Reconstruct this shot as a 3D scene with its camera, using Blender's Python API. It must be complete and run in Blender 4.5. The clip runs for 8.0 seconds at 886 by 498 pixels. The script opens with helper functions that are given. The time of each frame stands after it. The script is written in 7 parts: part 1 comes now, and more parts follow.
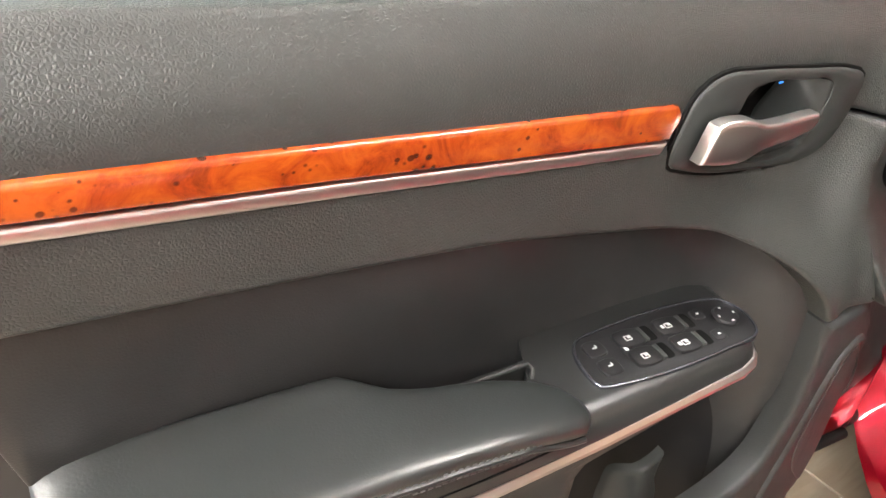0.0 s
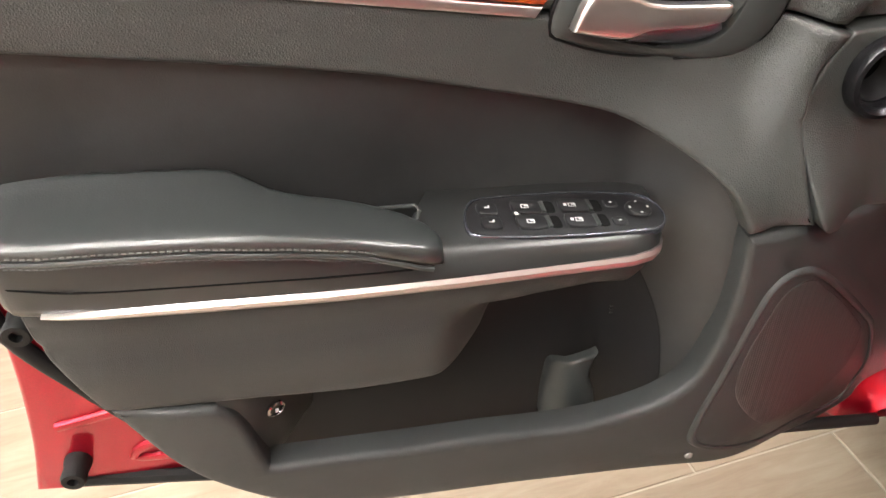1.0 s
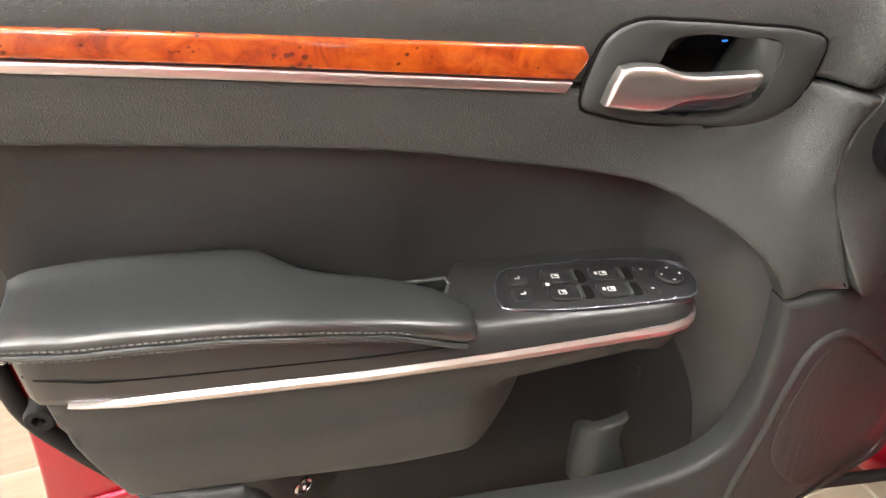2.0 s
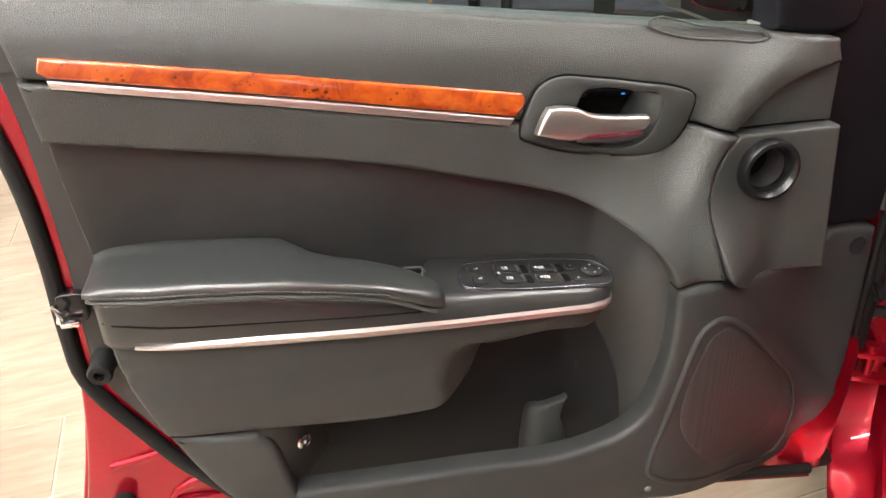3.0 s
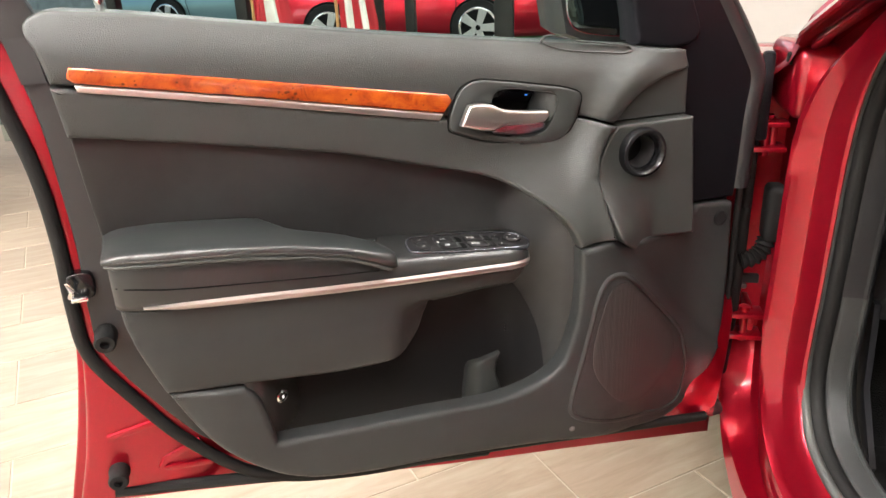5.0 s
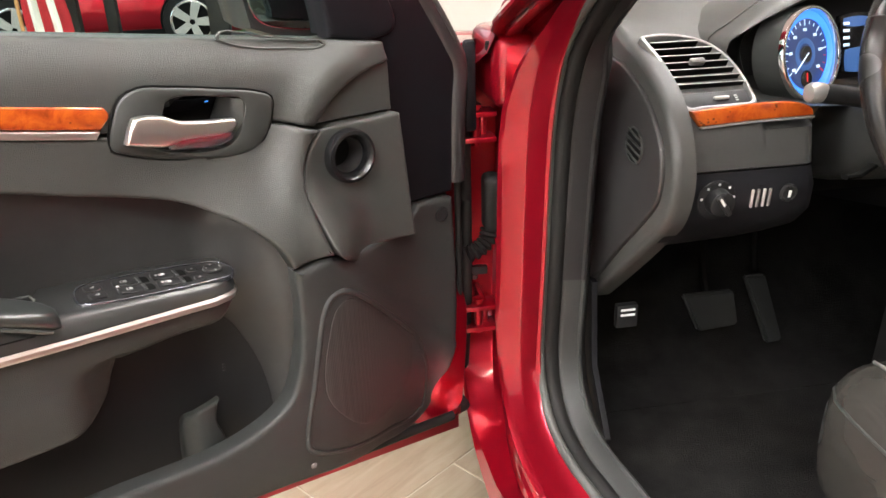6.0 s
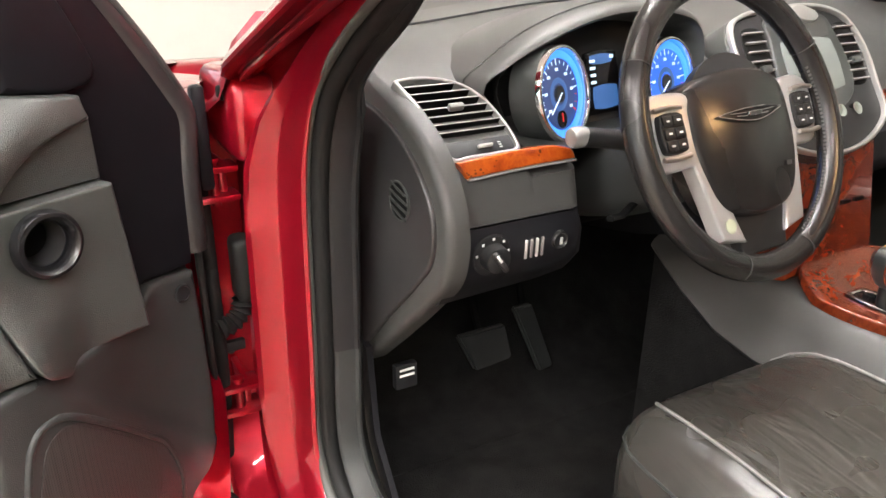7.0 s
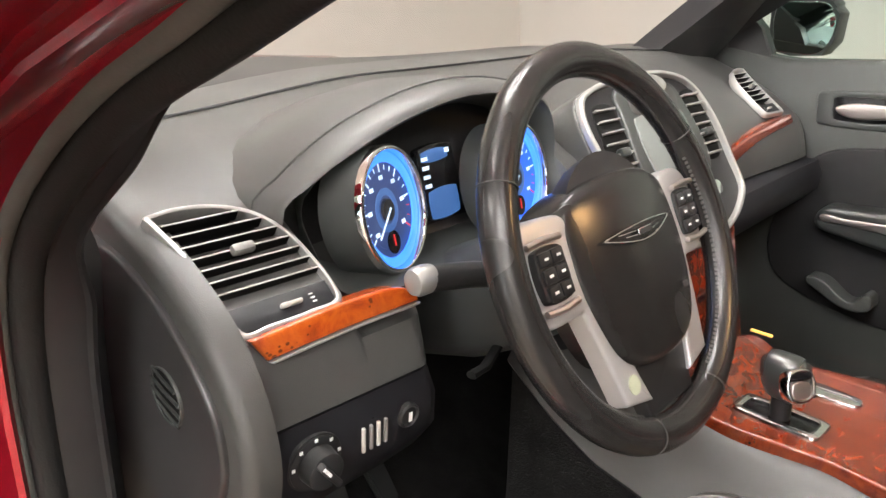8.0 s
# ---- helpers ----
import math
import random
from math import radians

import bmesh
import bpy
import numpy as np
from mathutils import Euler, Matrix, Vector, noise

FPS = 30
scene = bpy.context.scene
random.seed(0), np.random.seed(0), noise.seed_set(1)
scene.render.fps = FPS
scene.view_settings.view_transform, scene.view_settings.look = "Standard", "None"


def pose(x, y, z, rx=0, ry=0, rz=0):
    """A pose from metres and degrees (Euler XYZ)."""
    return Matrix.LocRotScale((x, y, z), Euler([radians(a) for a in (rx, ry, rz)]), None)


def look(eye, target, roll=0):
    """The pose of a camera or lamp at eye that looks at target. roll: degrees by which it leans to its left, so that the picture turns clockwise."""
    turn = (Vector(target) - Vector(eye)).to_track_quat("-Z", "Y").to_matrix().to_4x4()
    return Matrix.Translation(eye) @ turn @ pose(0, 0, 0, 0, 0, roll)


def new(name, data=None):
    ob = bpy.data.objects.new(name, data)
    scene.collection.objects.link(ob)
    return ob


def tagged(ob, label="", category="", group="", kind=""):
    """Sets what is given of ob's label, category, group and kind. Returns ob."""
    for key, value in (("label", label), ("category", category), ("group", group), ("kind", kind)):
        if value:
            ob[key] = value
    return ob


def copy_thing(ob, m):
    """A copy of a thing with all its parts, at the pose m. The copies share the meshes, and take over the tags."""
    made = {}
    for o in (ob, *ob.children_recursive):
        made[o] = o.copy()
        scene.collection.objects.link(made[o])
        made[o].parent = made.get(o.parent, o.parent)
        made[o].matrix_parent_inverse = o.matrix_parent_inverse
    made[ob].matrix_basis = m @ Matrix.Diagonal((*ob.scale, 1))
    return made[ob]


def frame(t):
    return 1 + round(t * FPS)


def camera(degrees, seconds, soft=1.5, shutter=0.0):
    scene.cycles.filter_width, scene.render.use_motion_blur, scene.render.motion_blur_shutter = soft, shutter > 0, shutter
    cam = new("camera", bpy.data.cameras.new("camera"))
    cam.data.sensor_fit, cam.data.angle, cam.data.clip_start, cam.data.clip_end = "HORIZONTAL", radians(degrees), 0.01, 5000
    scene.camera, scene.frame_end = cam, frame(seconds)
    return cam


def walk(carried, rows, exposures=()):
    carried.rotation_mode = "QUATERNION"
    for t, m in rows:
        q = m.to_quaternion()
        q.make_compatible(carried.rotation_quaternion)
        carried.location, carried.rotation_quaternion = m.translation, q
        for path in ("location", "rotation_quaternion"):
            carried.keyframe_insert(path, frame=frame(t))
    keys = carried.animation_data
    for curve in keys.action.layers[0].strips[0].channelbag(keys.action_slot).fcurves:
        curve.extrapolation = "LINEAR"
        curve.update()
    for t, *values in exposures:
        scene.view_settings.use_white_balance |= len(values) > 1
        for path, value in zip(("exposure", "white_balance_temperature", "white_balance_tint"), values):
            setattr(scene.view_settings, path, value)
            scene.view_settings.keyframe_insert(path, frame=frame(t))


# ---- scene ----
cam = camera(61.5, 8.0)
PATH = [
    (0, (-0.675, -0.893, 1.243), (-0.742, 0.722, 0.065), -0.8),
    (0.5, (-0.524, -0.937, 1.214), (-0.959, 0.59, -0.003), -2.7),
    (1, (-0.408, -0.972, 1.188), (-1.001, 0.515, -0.01), -2.9),
    (1.5, (-0.468, -0.938, 1.207), (-0.98, 0.585, 0.015), -2.7),
    (2, (-0.44, -0.954, 1.211), (-1.049, 0.583, 0.086), -4.0),
    (2.2, (-0.427, -0.98, 1.214), (-1.021, 0.596, 0.134), -3.0),
    (3.3, (-0.361, -1.244, 1.228), (-0.904, 0.482, 0.376), -2.0),
    (3.5, (-0.36, -1.285, 1.223), (-0.882, 0.46, 0.396), -2.0),
    (4, (-0.357, -1.349, 1.216), (-0.834, 0.428, 0.433), -1.9),
    (4.2, (-0.356, -1.366, 1.215), (-0.81, 0.424, 0.445), -2.0),
    (5.3, (-0.345, -1.394, 1.19), (-0.595, 0.447, 0.449), -2.9),
    (5.5, (-0.337, -1.362, 1.189), (-0.454, 0.483, 0.428), -2.9),
    (6, (-0.297, -1.268, 1.183), (-0.011, 0.549, 0.398), -1.9),
    (6.5, (-0.282, -1.183, 1.192), (0.335, 0.551, 0.411), -0.8),
    (7, (-0.253, -1.114, 1.198), (0.644, 0.505, 0.44), -0.0),
    (7.5, (-0.172, -0.975, 1.207), (0.961, 0.515, 0.503), -0.0),
    (8, (-0.08, -0.86, 1.221), (1.226, 0.502, 0.557), -0.0),
]
walk(cam, [(t, look(eye, target, roll)) for t, eye, target, roll in PATH], exposures=[(0.0, 0.0), (5.4, 0.0), (6.5, 0.20), (7.2, 0.22), (8.0, 0.14)])

# ---- world, lights ----
world = bpy.data.worlds.new("sky")
scene.world = world
world.use_nodes = True
wt = world.node_tree
sky = wt.nodes.new("ShaderNodeTexSky")
sky.sky_type = 'NISHITA'
sky.sun_disc = False
sky.sun_elevation = radians(66)
sky.sun_rotation = radians(180)
wt.nodes["Background"].inputs[1].default_value = 0.12
wt.links.new(sky.outputs[0], wt.nodes["Background"].inputs[0])


sun_data = bpy.data.lights.new("sun", 'SUN')
sun_data.energy, sun_data.angle, sun_data.color = 2.2, radians(0.6), (1.0, 0.96, 0.90)
sun = new("sun", sun_data)
sun.matrix_world = pose(0, 0, 12, 24, 0, 0)


def area_lamp(name, place, size, power, colour=(1, 0.97, 0.93), aim=None):
    d = bpy.data.lights.new(name, 'AREA')
    d.shape, d.size, d.size_y, d.energy, d.color = 'RECTANGLE', size[0], size[1], power, colour
    ob = new(name, d)
    ob.matrix_world = look(place, aim or (place[0], place[1] + 0.0001, place[2] - 1))
    return ob


LAMPS = [(-5.4, -2.4), (-3.2, -4.0), (-3.2, -1.6), (-2.2, -2.3), (-0.9, -2.4), (-1.6, -3.9), (-1.05, -0.55), (-5.4, 4.0), (-2.9, 4.0), (0.95, 0.35), (-2.2, -0.2), (0.1, -3.1)]
# daylight that enters by the shop window
area_lamp("window_daylight", (-4.0, 5.75, 2.5), (7.4, 1.4), 45, (0.86, 0.93, 1.0), (-3.0, -1, 0.8))

# warm courtesy lamp under the roof
area_lamp("courtesy_lamp_light", (0.87, -1.03, 1.375), (0.12, 0.05), 2.0, (1.0, 0.58, 0.24))
# added fill light from the west, brightens jamb and seal; its window is invented
area_lamp("side_fill", (-7.97, -2.2, 1.75), (4.8, 2.2), 92, (0.92, 0.96, 1.0), (0, -1.2, 1.0))


# ---- materials ----
def mat(name, base, rough=0.5, metal=0.0, coat=0.0, coat_rough=0.05, emit=None, strength=0.0, spec=0.5):
    m = bpy.data.materials.new(name)
    m.use_nodes = True
    b = m.node_tree.nodes["Principled BSDF"]
    b.inputs["Base Color"].default_value = (*base, 1)
    b.inputs["Roughness"].default_value = rough
    b.inputs["Metallic"].default_value = metal
    b.inputs["Coat Weight"].default_value = coat
    b.inputs["Coat Roughness"].default_value = coat_rough
    b.inputs["Specular IOR Level"].default_value = spec
    if emit:
        b.inputs["Emission Color"].default_value = (*emit, 1)
        b.inputs["Emission Strength"].default_value = strength
    return m


def node(m, kind, **values):
    n = m.node_tree.nodes.new(kind)
    for key, value in values.items():
        n.inputs[key].default_value = value
    return n


def link(m, a, b):
    m.node_tree.links.new(a, b)


def coords(m):
    return m.node_tree.nodes.new("ShaderNodeTexCoord").outputs["Object"]


def ramp(m, fac, stops):
    r = m.node_tree.nodes.new("ShaderNodeValToRGB")
    e = r.color_ramp.elements
    while len(e) < len(stops):
        e.new(0.5)
    for el, (p, c) in zip(e, stops):
        el.position, el.color = p, (*c, 1)
    link(m, fac, r.inputs[0])
    return r.outputs[0]


def bsdf(m):
    return m.node_tree.nodes["Principled BSDF"]


def vary(m, base, amount=0.25, scale=6.0, rough=None, rough_amount=0.12):
    """Broad cloudy change of colour and gloss."""
    co = coords(m)
    n = node(m, "ShaderNodeTexNoise", Scale=scale, Detail=5.0, Roughness=0.6)
    link(m, co, n.inputs["Vector"])
    lo, hi = [tuple(max(0, c * k) for c in base) for k in (1 - amount, 1 + amount)]
    link(m, ramp(m, n.outputs[0], [(0.3, lo), (0.7, hi)]), bsdf(m).inputs["Base Color"])
    if rough is not None:
        n2 = node(m, "ShaderNodeTexNoise", Scale=scale * 1.7, Detail=1.0)
        link(m, co, n2.inputs["Vector"])
        a, b = max(0, rough - rough_amount), rough + rough_amount
        link(m, ramp(m, n2.outputs[0], [(0.25, (a, a, a)), (0.75, (b, b, b))]), bsdf(m).inputs["Roughness"])
    return co


def grain(m, co, scale, strength, dist=0.0004, kind="voronoi"):
    if kind == "voronoi":
        v = m.node_tree.nodes.new("ShaderNodeTexVoronoi")
        v.feature = 'DISTANCE_TO_EDGE'
        v.inputs["Scale"].default_value = scale
        out = v.outputs["Distance"]
    else:
        v = node(m, "ShaderNodeTexNoise", Scale=scale, Detail=3.0)
        out = v.outputs[0]
    link(m, co, v.inputs["Vector"])
    b = node(m, "ShaderNodeBump", Strength=strength, Distance=dist)
    link(m, out, b.inputs["Height"])
    link(m, b.outputs[0], bsdf(m).inputs["Normal"])


def grained(name, base, rough, scale=420, strength=0.5, amount=0.18, depth=0.0004, spec=0.5):
    m = mat(name, base, rough, spec=spec)
    grain(m, vary(m, base, amount, 5.0, rough, 0.035), scale, strength, depth)
    return m


M_TRIM = grained("soft trim dark grey", (0.042, 0.045, 0.043), 0.37, 460, 1.0, 0.15, 0.0006, 0.45)
M_LOWER = grained("hard trim dark grey", (0.030, 0.032, 0.032), 0.45, 520, 0.7, 0.15, 0.0005, 0.35)
M_INSERT = grained("door insert vinyl", (0.031, 0.031, 0.031), 0.36, 420, 0.35, 0.35, 0.0004, 0.35)
M_LEATHER = grained("black leather", (0.025, 0.028, 0.028), 0.30, 340, 0.3, 0.15, 0.0003, 1.0)
M_DASH = grained("fine grained dash skin", (0.047, 0.047, 0.0455), 0.44, 700, 0.5, 0.12, 0.0004, 0.45)
# near-black for the shade painted into the map pocket
M_POCKETSHADE = mat("pocket shade black", (0.012, 0.012, 0.013), 0.5, spec=0.2)
M_COVER = grained("matt black cover plastic", (0.007, 0.007, 0.009), 0.50, 700, 0.5, spec=0.12)
M_BEZEL = grained("smooth dark bezel plastic", (0.032, 0.035, 0.034), 0.42, 900, 0.2, spec=0.4)
M_VENTRIM = mat("silver vent rim", (0.43, 0.43, 0.42), 0.34, 0.7)
grain(M_VENTRIM, coords(M_VENTRIM), 800, 0.06, 0.0002, "noise")
M_SEAT = mat("seat leather", (0.036, 0.034, 0.031), 0.30, spec=0.7)
seat_co = vary(M_SEAT, (0.036, 0.034, 0.031), 0.15, 5.0, 0.28, 0.05)
seat_n = node(M_SEAT, "ShaderNodeTexNoise", Scale=11.0, Detail=2.0, Distortion=1.0)
seat_map = node(M_SEAT, "ShaderNodeMapping")
seat_map.inputs["Scale"].default_value = (2.2, 0.5, 1)
link(M_SEAT, seat_co, seat_map.inputs[0])
link(M_SEAT, seat_map.outputs[0], seat_n.inputs["Vector"])
seat_b = node(M_SEAT, "ShaderNodeBump", Strength=0.36, Distance=0.013)
link(M_SEAT, seat_n.outputs[0], seat_b.inputs["Height"])
link(M_SEAT, seat_b.outputs[0], bsdf(M_SEAT).inputs["Normal"])
M_BLACK = grained("black plastic", (0.016, 0.016, 0.017), 0.45, 900, 0.2, spec=0.25)
M_SATIN = grained("satin black frame", (0.026, 0.025, 0.026), 0.38, 900, 0.1)
M_OUTLET = mat("semi gloss black plastic", (0.008, 0.008, 0.009), 0.26)
M_GLOSS = mat("gloss black", (0.006, 0.006, 0.007), 0.12)
# near-black that paints shade into hollows; also used for some plain black parts
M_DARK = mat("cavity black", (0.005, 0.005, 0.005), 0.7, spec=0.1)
M_RUBBER = grained("rubber seal", (0.011, 0.011, 0.011), 0.62, 300, 0.5, spec=0.22)
# seal rubber in a lighter grey, the light on the lip painted in
M_SEALLIP = grained("lit grey rubber", (0.075, 0.078, 0.074), 0.55, 240, 0.3, 0.3, spec=0.4)
M_CARPET = mat("carpet", (0.013, 0.0125, 0.0125), 0.95, spec=0.1)
grain(M_CARPET, vary(M_CARPET, (0.013, 0.0125, 0.0125), 0.5, 14.0), 320, 1.0, 0.003, "noise")
M_SILVER = mat("satin silver", (0.72, 0.67, 0.65), 0.36, 1.0)
grain(M_SILVER, coords(M_SILVER), 900, 0.05, 0.0002, "noise")
M_LEVER = mat("polished satin lever", (0.86, 0.83, 0.81), 0.32, 1.0)
grain(M_LEVER, coords(M_LEVER), 60, 0.05, 0.002, "noise")
M_LEVERBACK = mat("smoky polished metal", (0.22, 0.23, 0.27), 0.22, 0.9)
M_CONSOLE = grained("satin black console skin", (0.022, 0.023, 0.023), 0.32, 420, 0.25, 0.12, 0.0003, 0.6)
M_KNEE = grained("matt black lower dash", (0.008, 0.008, 0.010), 0.5, 800, 0.2, spec=0.25)
M_WHEEL = grained("smooth black wheel leather", (0.016, 0.015, 0.015), 0.24, 260, 0.12, 0.12, 0.0002, 0.45)
M_SPOKE = mat("satin silver spoke", (0.46, 0.46, 0.465), 0.36, 0.5)
grain(M_SPOKE, coords(M_SPOKE), 800, 0.06, 0.0002, "noise")
M_CHROME = mat("chrome", (0.85, 0.85, 0.86), 0.07, 1.0)
M_GREYPLASTIC = grained("grey plastic bezel", (0.17, 0.165, 0.16), 0.4, 900, 0.1)
M_ICON = mat("white icon print", (0.75, 0.75, 0.75), 0.5)
M_STICKER = mat("pale green sticker", (0.42, 0.46, 0.34), 0.6)
M_STITCH = mat("grey thread", (0.034, 0.034, 0.034), 0.7)
M_PALE = grained("light grey metal", (0.45, 0.44, 0.42), 0.35, 600, 0.05)


def paint(name, base):
    m = mat(name, base, 0.30, 0.7, 1.0, 0.03)
    n = node(m, "ShaderNodeTexNoise", Scale=900.0, Detail=2.0)
    link(m, coords(m), n.inputs["Vector"])
    lo, hi = [tuple(c * k for c in base) for k in (0.9, 1.12)]
    link(m, ramp(m, n.outputs[0], [(0.35, lo), (0.65, hi)]), bsdf(m).inputs["Base Color"])
    return m


M_RED = paint("red metallic paint", (0.36, 0.004, 0.019))
M_REDCAR = paint("bright red paint", (0.60, 0.012, 0.03))
M_TEAL = paint("pale blue paint", (0.34, 0.52, 0.54))


def burl(name, light, mid, dark):
    m = mat(name, mid, 0.25, 0.0, 1.0, 0.03)
    co = coords(m)
    mp = node(m, "ShaderNodeMapping")
    mp.inputs["Scale"].default_value = (1, 1, 1.3)
    link(m, co, mp.inputs[0])
    n = node(m, "ShaderNodeTexNoise", Scale=34.0, Detail=8.0, Roughness=0.7, Distortion=0.9)
    link(m, mp.outputs[0], n.inputs["Vector"])
    base = ramp(m, n.outputs[0], [(0.30, dark), (0.43, mid), (0.62, light)])
    v = m.node_tree.nodes.new("ShaderNodeTexVoronoi")
    v.inputs["Scale"].default_value = 150.0
    link(m, mp.outputs[0], v.inputs["Vector"])
    big = node(m, "ShaderNodeTexNoise", Scale=22.0, Detail=2.0)
    link(m, mp.outputs[0], big.inputs["Vector"])
    size = node(m, "ShaderNodeMapRange")
    for k, value in enumerate((0.48, 0.68, 0.0, 0.42)):
        size.inputs[1 + k].default_value = value
    link(m, big.outputs[0], size.inputs[0])
    sub_ = node(m, "ShaderNodeMath")
    sub_.operation = 'SUBTRACT'
    link(m, size.outputs[0], sub_.inputs[0])
    link(m, v.outputs["Distance"], sub_.inputs[1])
    eyes = ramp(m, sub_.outputs[0], [(0.0, (0, 0, 0)), (0.12, (0.8, 0.8, 0.8))])
    mix = node(m, "ShaderNodeMix")
    mix.data_type = 'RGBA'
    link(m, eyes, mix.inputs[0])
    link(m, base, mix.inputs[6])
    mix.inputs[7].default_value = (0.035, 0.008, 0.004, 1)
    link(m, mix.outputs[2], bsdf(m).inputs["Base Color"])
    return m


M_WOOD = burl("burl wood veneer", (0.44, 0.085, 0.009), (0.30, 0.042, 0.006), (0.13, 0.016, 0.004))
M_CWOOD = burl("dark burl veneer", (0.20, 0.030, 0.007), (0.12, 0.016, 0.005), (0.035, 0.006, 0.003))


def glass(name, tint, rough=0.0):
    m = mat(name, tint, rough)
    b = bsdf(m)
    b.inputs["Transmission Weight"].default_value = 1.0
    b.inputs["IOR"].default_value = 1.01
    b.inputs["Specular IOR Level"].default_value = 0.5
    return m


M_GLASS = glass("tinted door glass", (0.72, 0.86, 0.82))
M_CLEAR = glass("clear glass", (0.99, 0.99, 0.985))
M_PET = mat("clear bottle plastic", (0.80, 0.82, 0.84), 0.12)
bsdf(M_PET).inputs["Transmission Weight"].default_value = 0.75
M_MIRROR = mat("mirror glass", (0.75, 0.80, 0.80), 0.02, 1.0)
M_BLUE = mat("blue lit dial", (0.02, 0.06, 0.3), 0.4, emit=(0.035, 0.17, 1.0), strength=0.9)
M_NAVY = mat("dim navy dial face", (0.02, 0.03, 0.08), 0.35, emit=(0.05, 0.09, 0.26), strength=0.55)
M_BLUEHOT = mat("bright blue lit dial", (0.05, 0.2, 0.8), 0.4, emit=(0.045, 0.27, 1.0), strength=1.15)
M_DIALWHITE = mat("lit white dial print", (0.6, 0.7, 0.8), 0.4, emit=(0.6, 0.8, 1.0), strength=0.9)
M_DIALDARK = mat("dial centre", (0.05, 0.08, 0.14), 0.4, emit=(0.06, 0.20, 0.60), strength=0.5)
M_SCREENLIT = mat("lit display", (0.03, 0.06, 0.15), 0.3, emit=(0.06, 0.19, 0.50), strength=0.5)
M_SCREEN = mat("grey screen", (0.13, 0.145, 0.14), 0.38, spec=0.3)
M_NEEDLE = mat("red dial print", (0.5, 0.02, 0.02), 0.4, emit=(0.9, 0.05, 0.05), strength=0.5)
M_AMBER = mat("amber glow", (0.9, 0.5, 0.1), 0.4, emit=(1.0, 0.55, 0.15), strength=0.6)
M_WALL = grained("cream painted wall", (0.68, 0.655, 0.615), 0.75, 60, 0.1, 0.03)
M_CEIL = grained("white ceiling", (0.78, 0.77, 0.74), 0.8, 60, 0.1, 0.03)
M_PANEL = mat("lamp diffuser", (0.9, 0.9, 0.88), 0.5, emit=(1.0, 0.96, 0.92), strength=190.0)
M_FARWALL = grained("pale far facade", (0.26, 0.28, 0.27), 0.8, 3, 0.1, 0.25)
M_POST = grained("black painted steel", (0.012, 0.012, 0.012), 0.4, 300, 0.1)
M_GROUT = grained("grout", (0.42, 0.37, 0.29), 0.8, 200, 0.2)
M_OAK = grained("beech wood", (0.48, 0.26, 0.10), 0.45, 90, 0.1, 0.3)
M_FABRIC = grained("dark grey fabric", (0.085, 0.095, 0.10), 0.85, 300, 0.5)
M_HEDGE = grained("grass", (0.05, 0.11, 0.03), 0.9, 30, 0.8, 0.6)
M_ASPHALT = grained("asphalt", (0.17, 0.17, 0.168), 0.85, 40, 0.5, 0.2)

M_TILE = mat("beige floor tile", (0.38, 0.32, 0.25), 0.38)
tile_co = coords(M_TILE)
tile_map = node(M_TILE, "ShaderNodeMapping")
tile_map.inputs["Scale"].default_value = (1.2, 7.0, 1)
link(M_TILE, tile_co, tile_map.inputs[0])
tile_info = M_TILE.node_tree.nodes.new("ShaderNodeObjectInfo")
link(M_TILE, tile_info.outputs["Random"], tile_map.inputs["Location"])
tile_n = node(M_TILE, "ShaderNodeTexNoise", Scale=4.0, Detail=7.0, Roughness=0.62, Distortion=0.6)
link(M_TILE, tile_map.outputs[0], tile_n.inputs["Vector"])
tile_c = ramp(M_TILE, tile_n.outputs[0], [(0.28, (0.225, 0.175, 0.122)), (0.5, (0.285, 0.23, 0.168)), (0.72, (0.335, 0.285, 0.215))])
tile_h = node(M_TILE, "ShaderNodeHueSaturation")
tile_r = node(M_TILE, "ShaderNodeMapRange")
tile_r.inputs[3].default_value, tile_r.inputs[4].default_value = 0.9, 1.12
link(M_TILE, tile_info.outputs["Random"], tile_r.inputs[0])
link(M_TILE, tile_r.outputs[0], tile_h.inputs["Value"])
link(M_TILE, tile_c, tile_h.inputs["Color"])
link(M_TILE, tile_h.outputs[0], bsdf(M_TILE).inputs["Base Color"])

M_GRILLE = mat("speaker cloth grille", (0.026, 0.025, 0.025), 0.6)
gr_v = M_GRILLE.node_tree.nodes.new("ShaderNodeTexVoronoi")
gr_v.inputs["Scale"].default_value = 330
gr_v.inputs["Randomness"].default_value = 0.0
link(M_GRILLE, coords(M_GRILLE), gr_v.inputs["Vector"])
link(M_GRILLE, ramp(M_GRILLE, gr_v.outputs["Distance"], [(0.25, (0.006, 0.006, 0.006)), (0.45, (0.036, 0.034, 0.033))]), bsdf(M_GRILLE).inputs["Base Color"])
gr_b = node(M_GRILLE, "ShaderNodeBump", Strength=0.6, Distance=0.001)
link(M_GRILLE, gr_v.outputs["Distance"], gr_b.inputs["Height"])
link(M_GRILLE, gr_b.outputs[0], bsdf(M_GRILLE).inputs["Normal"])


# ---- mesh helpers ----
def ss(a, b, x):
    t = min(1.0, max(0.0, (x - a) / (b - a)))
    return t * t * (3 - 2 * t)


def lerp_table(table, x):
    """Value at x of a table of (x, value), sorted by x."""
    if x <= table[0][0]:
        return table[0][1]
    for (a, va), (b, vb) in zip(table, table[1:]):
        if x <= b:
            return va + (vb - va) * (x - a) / (b - a)
    return table[-1][1]


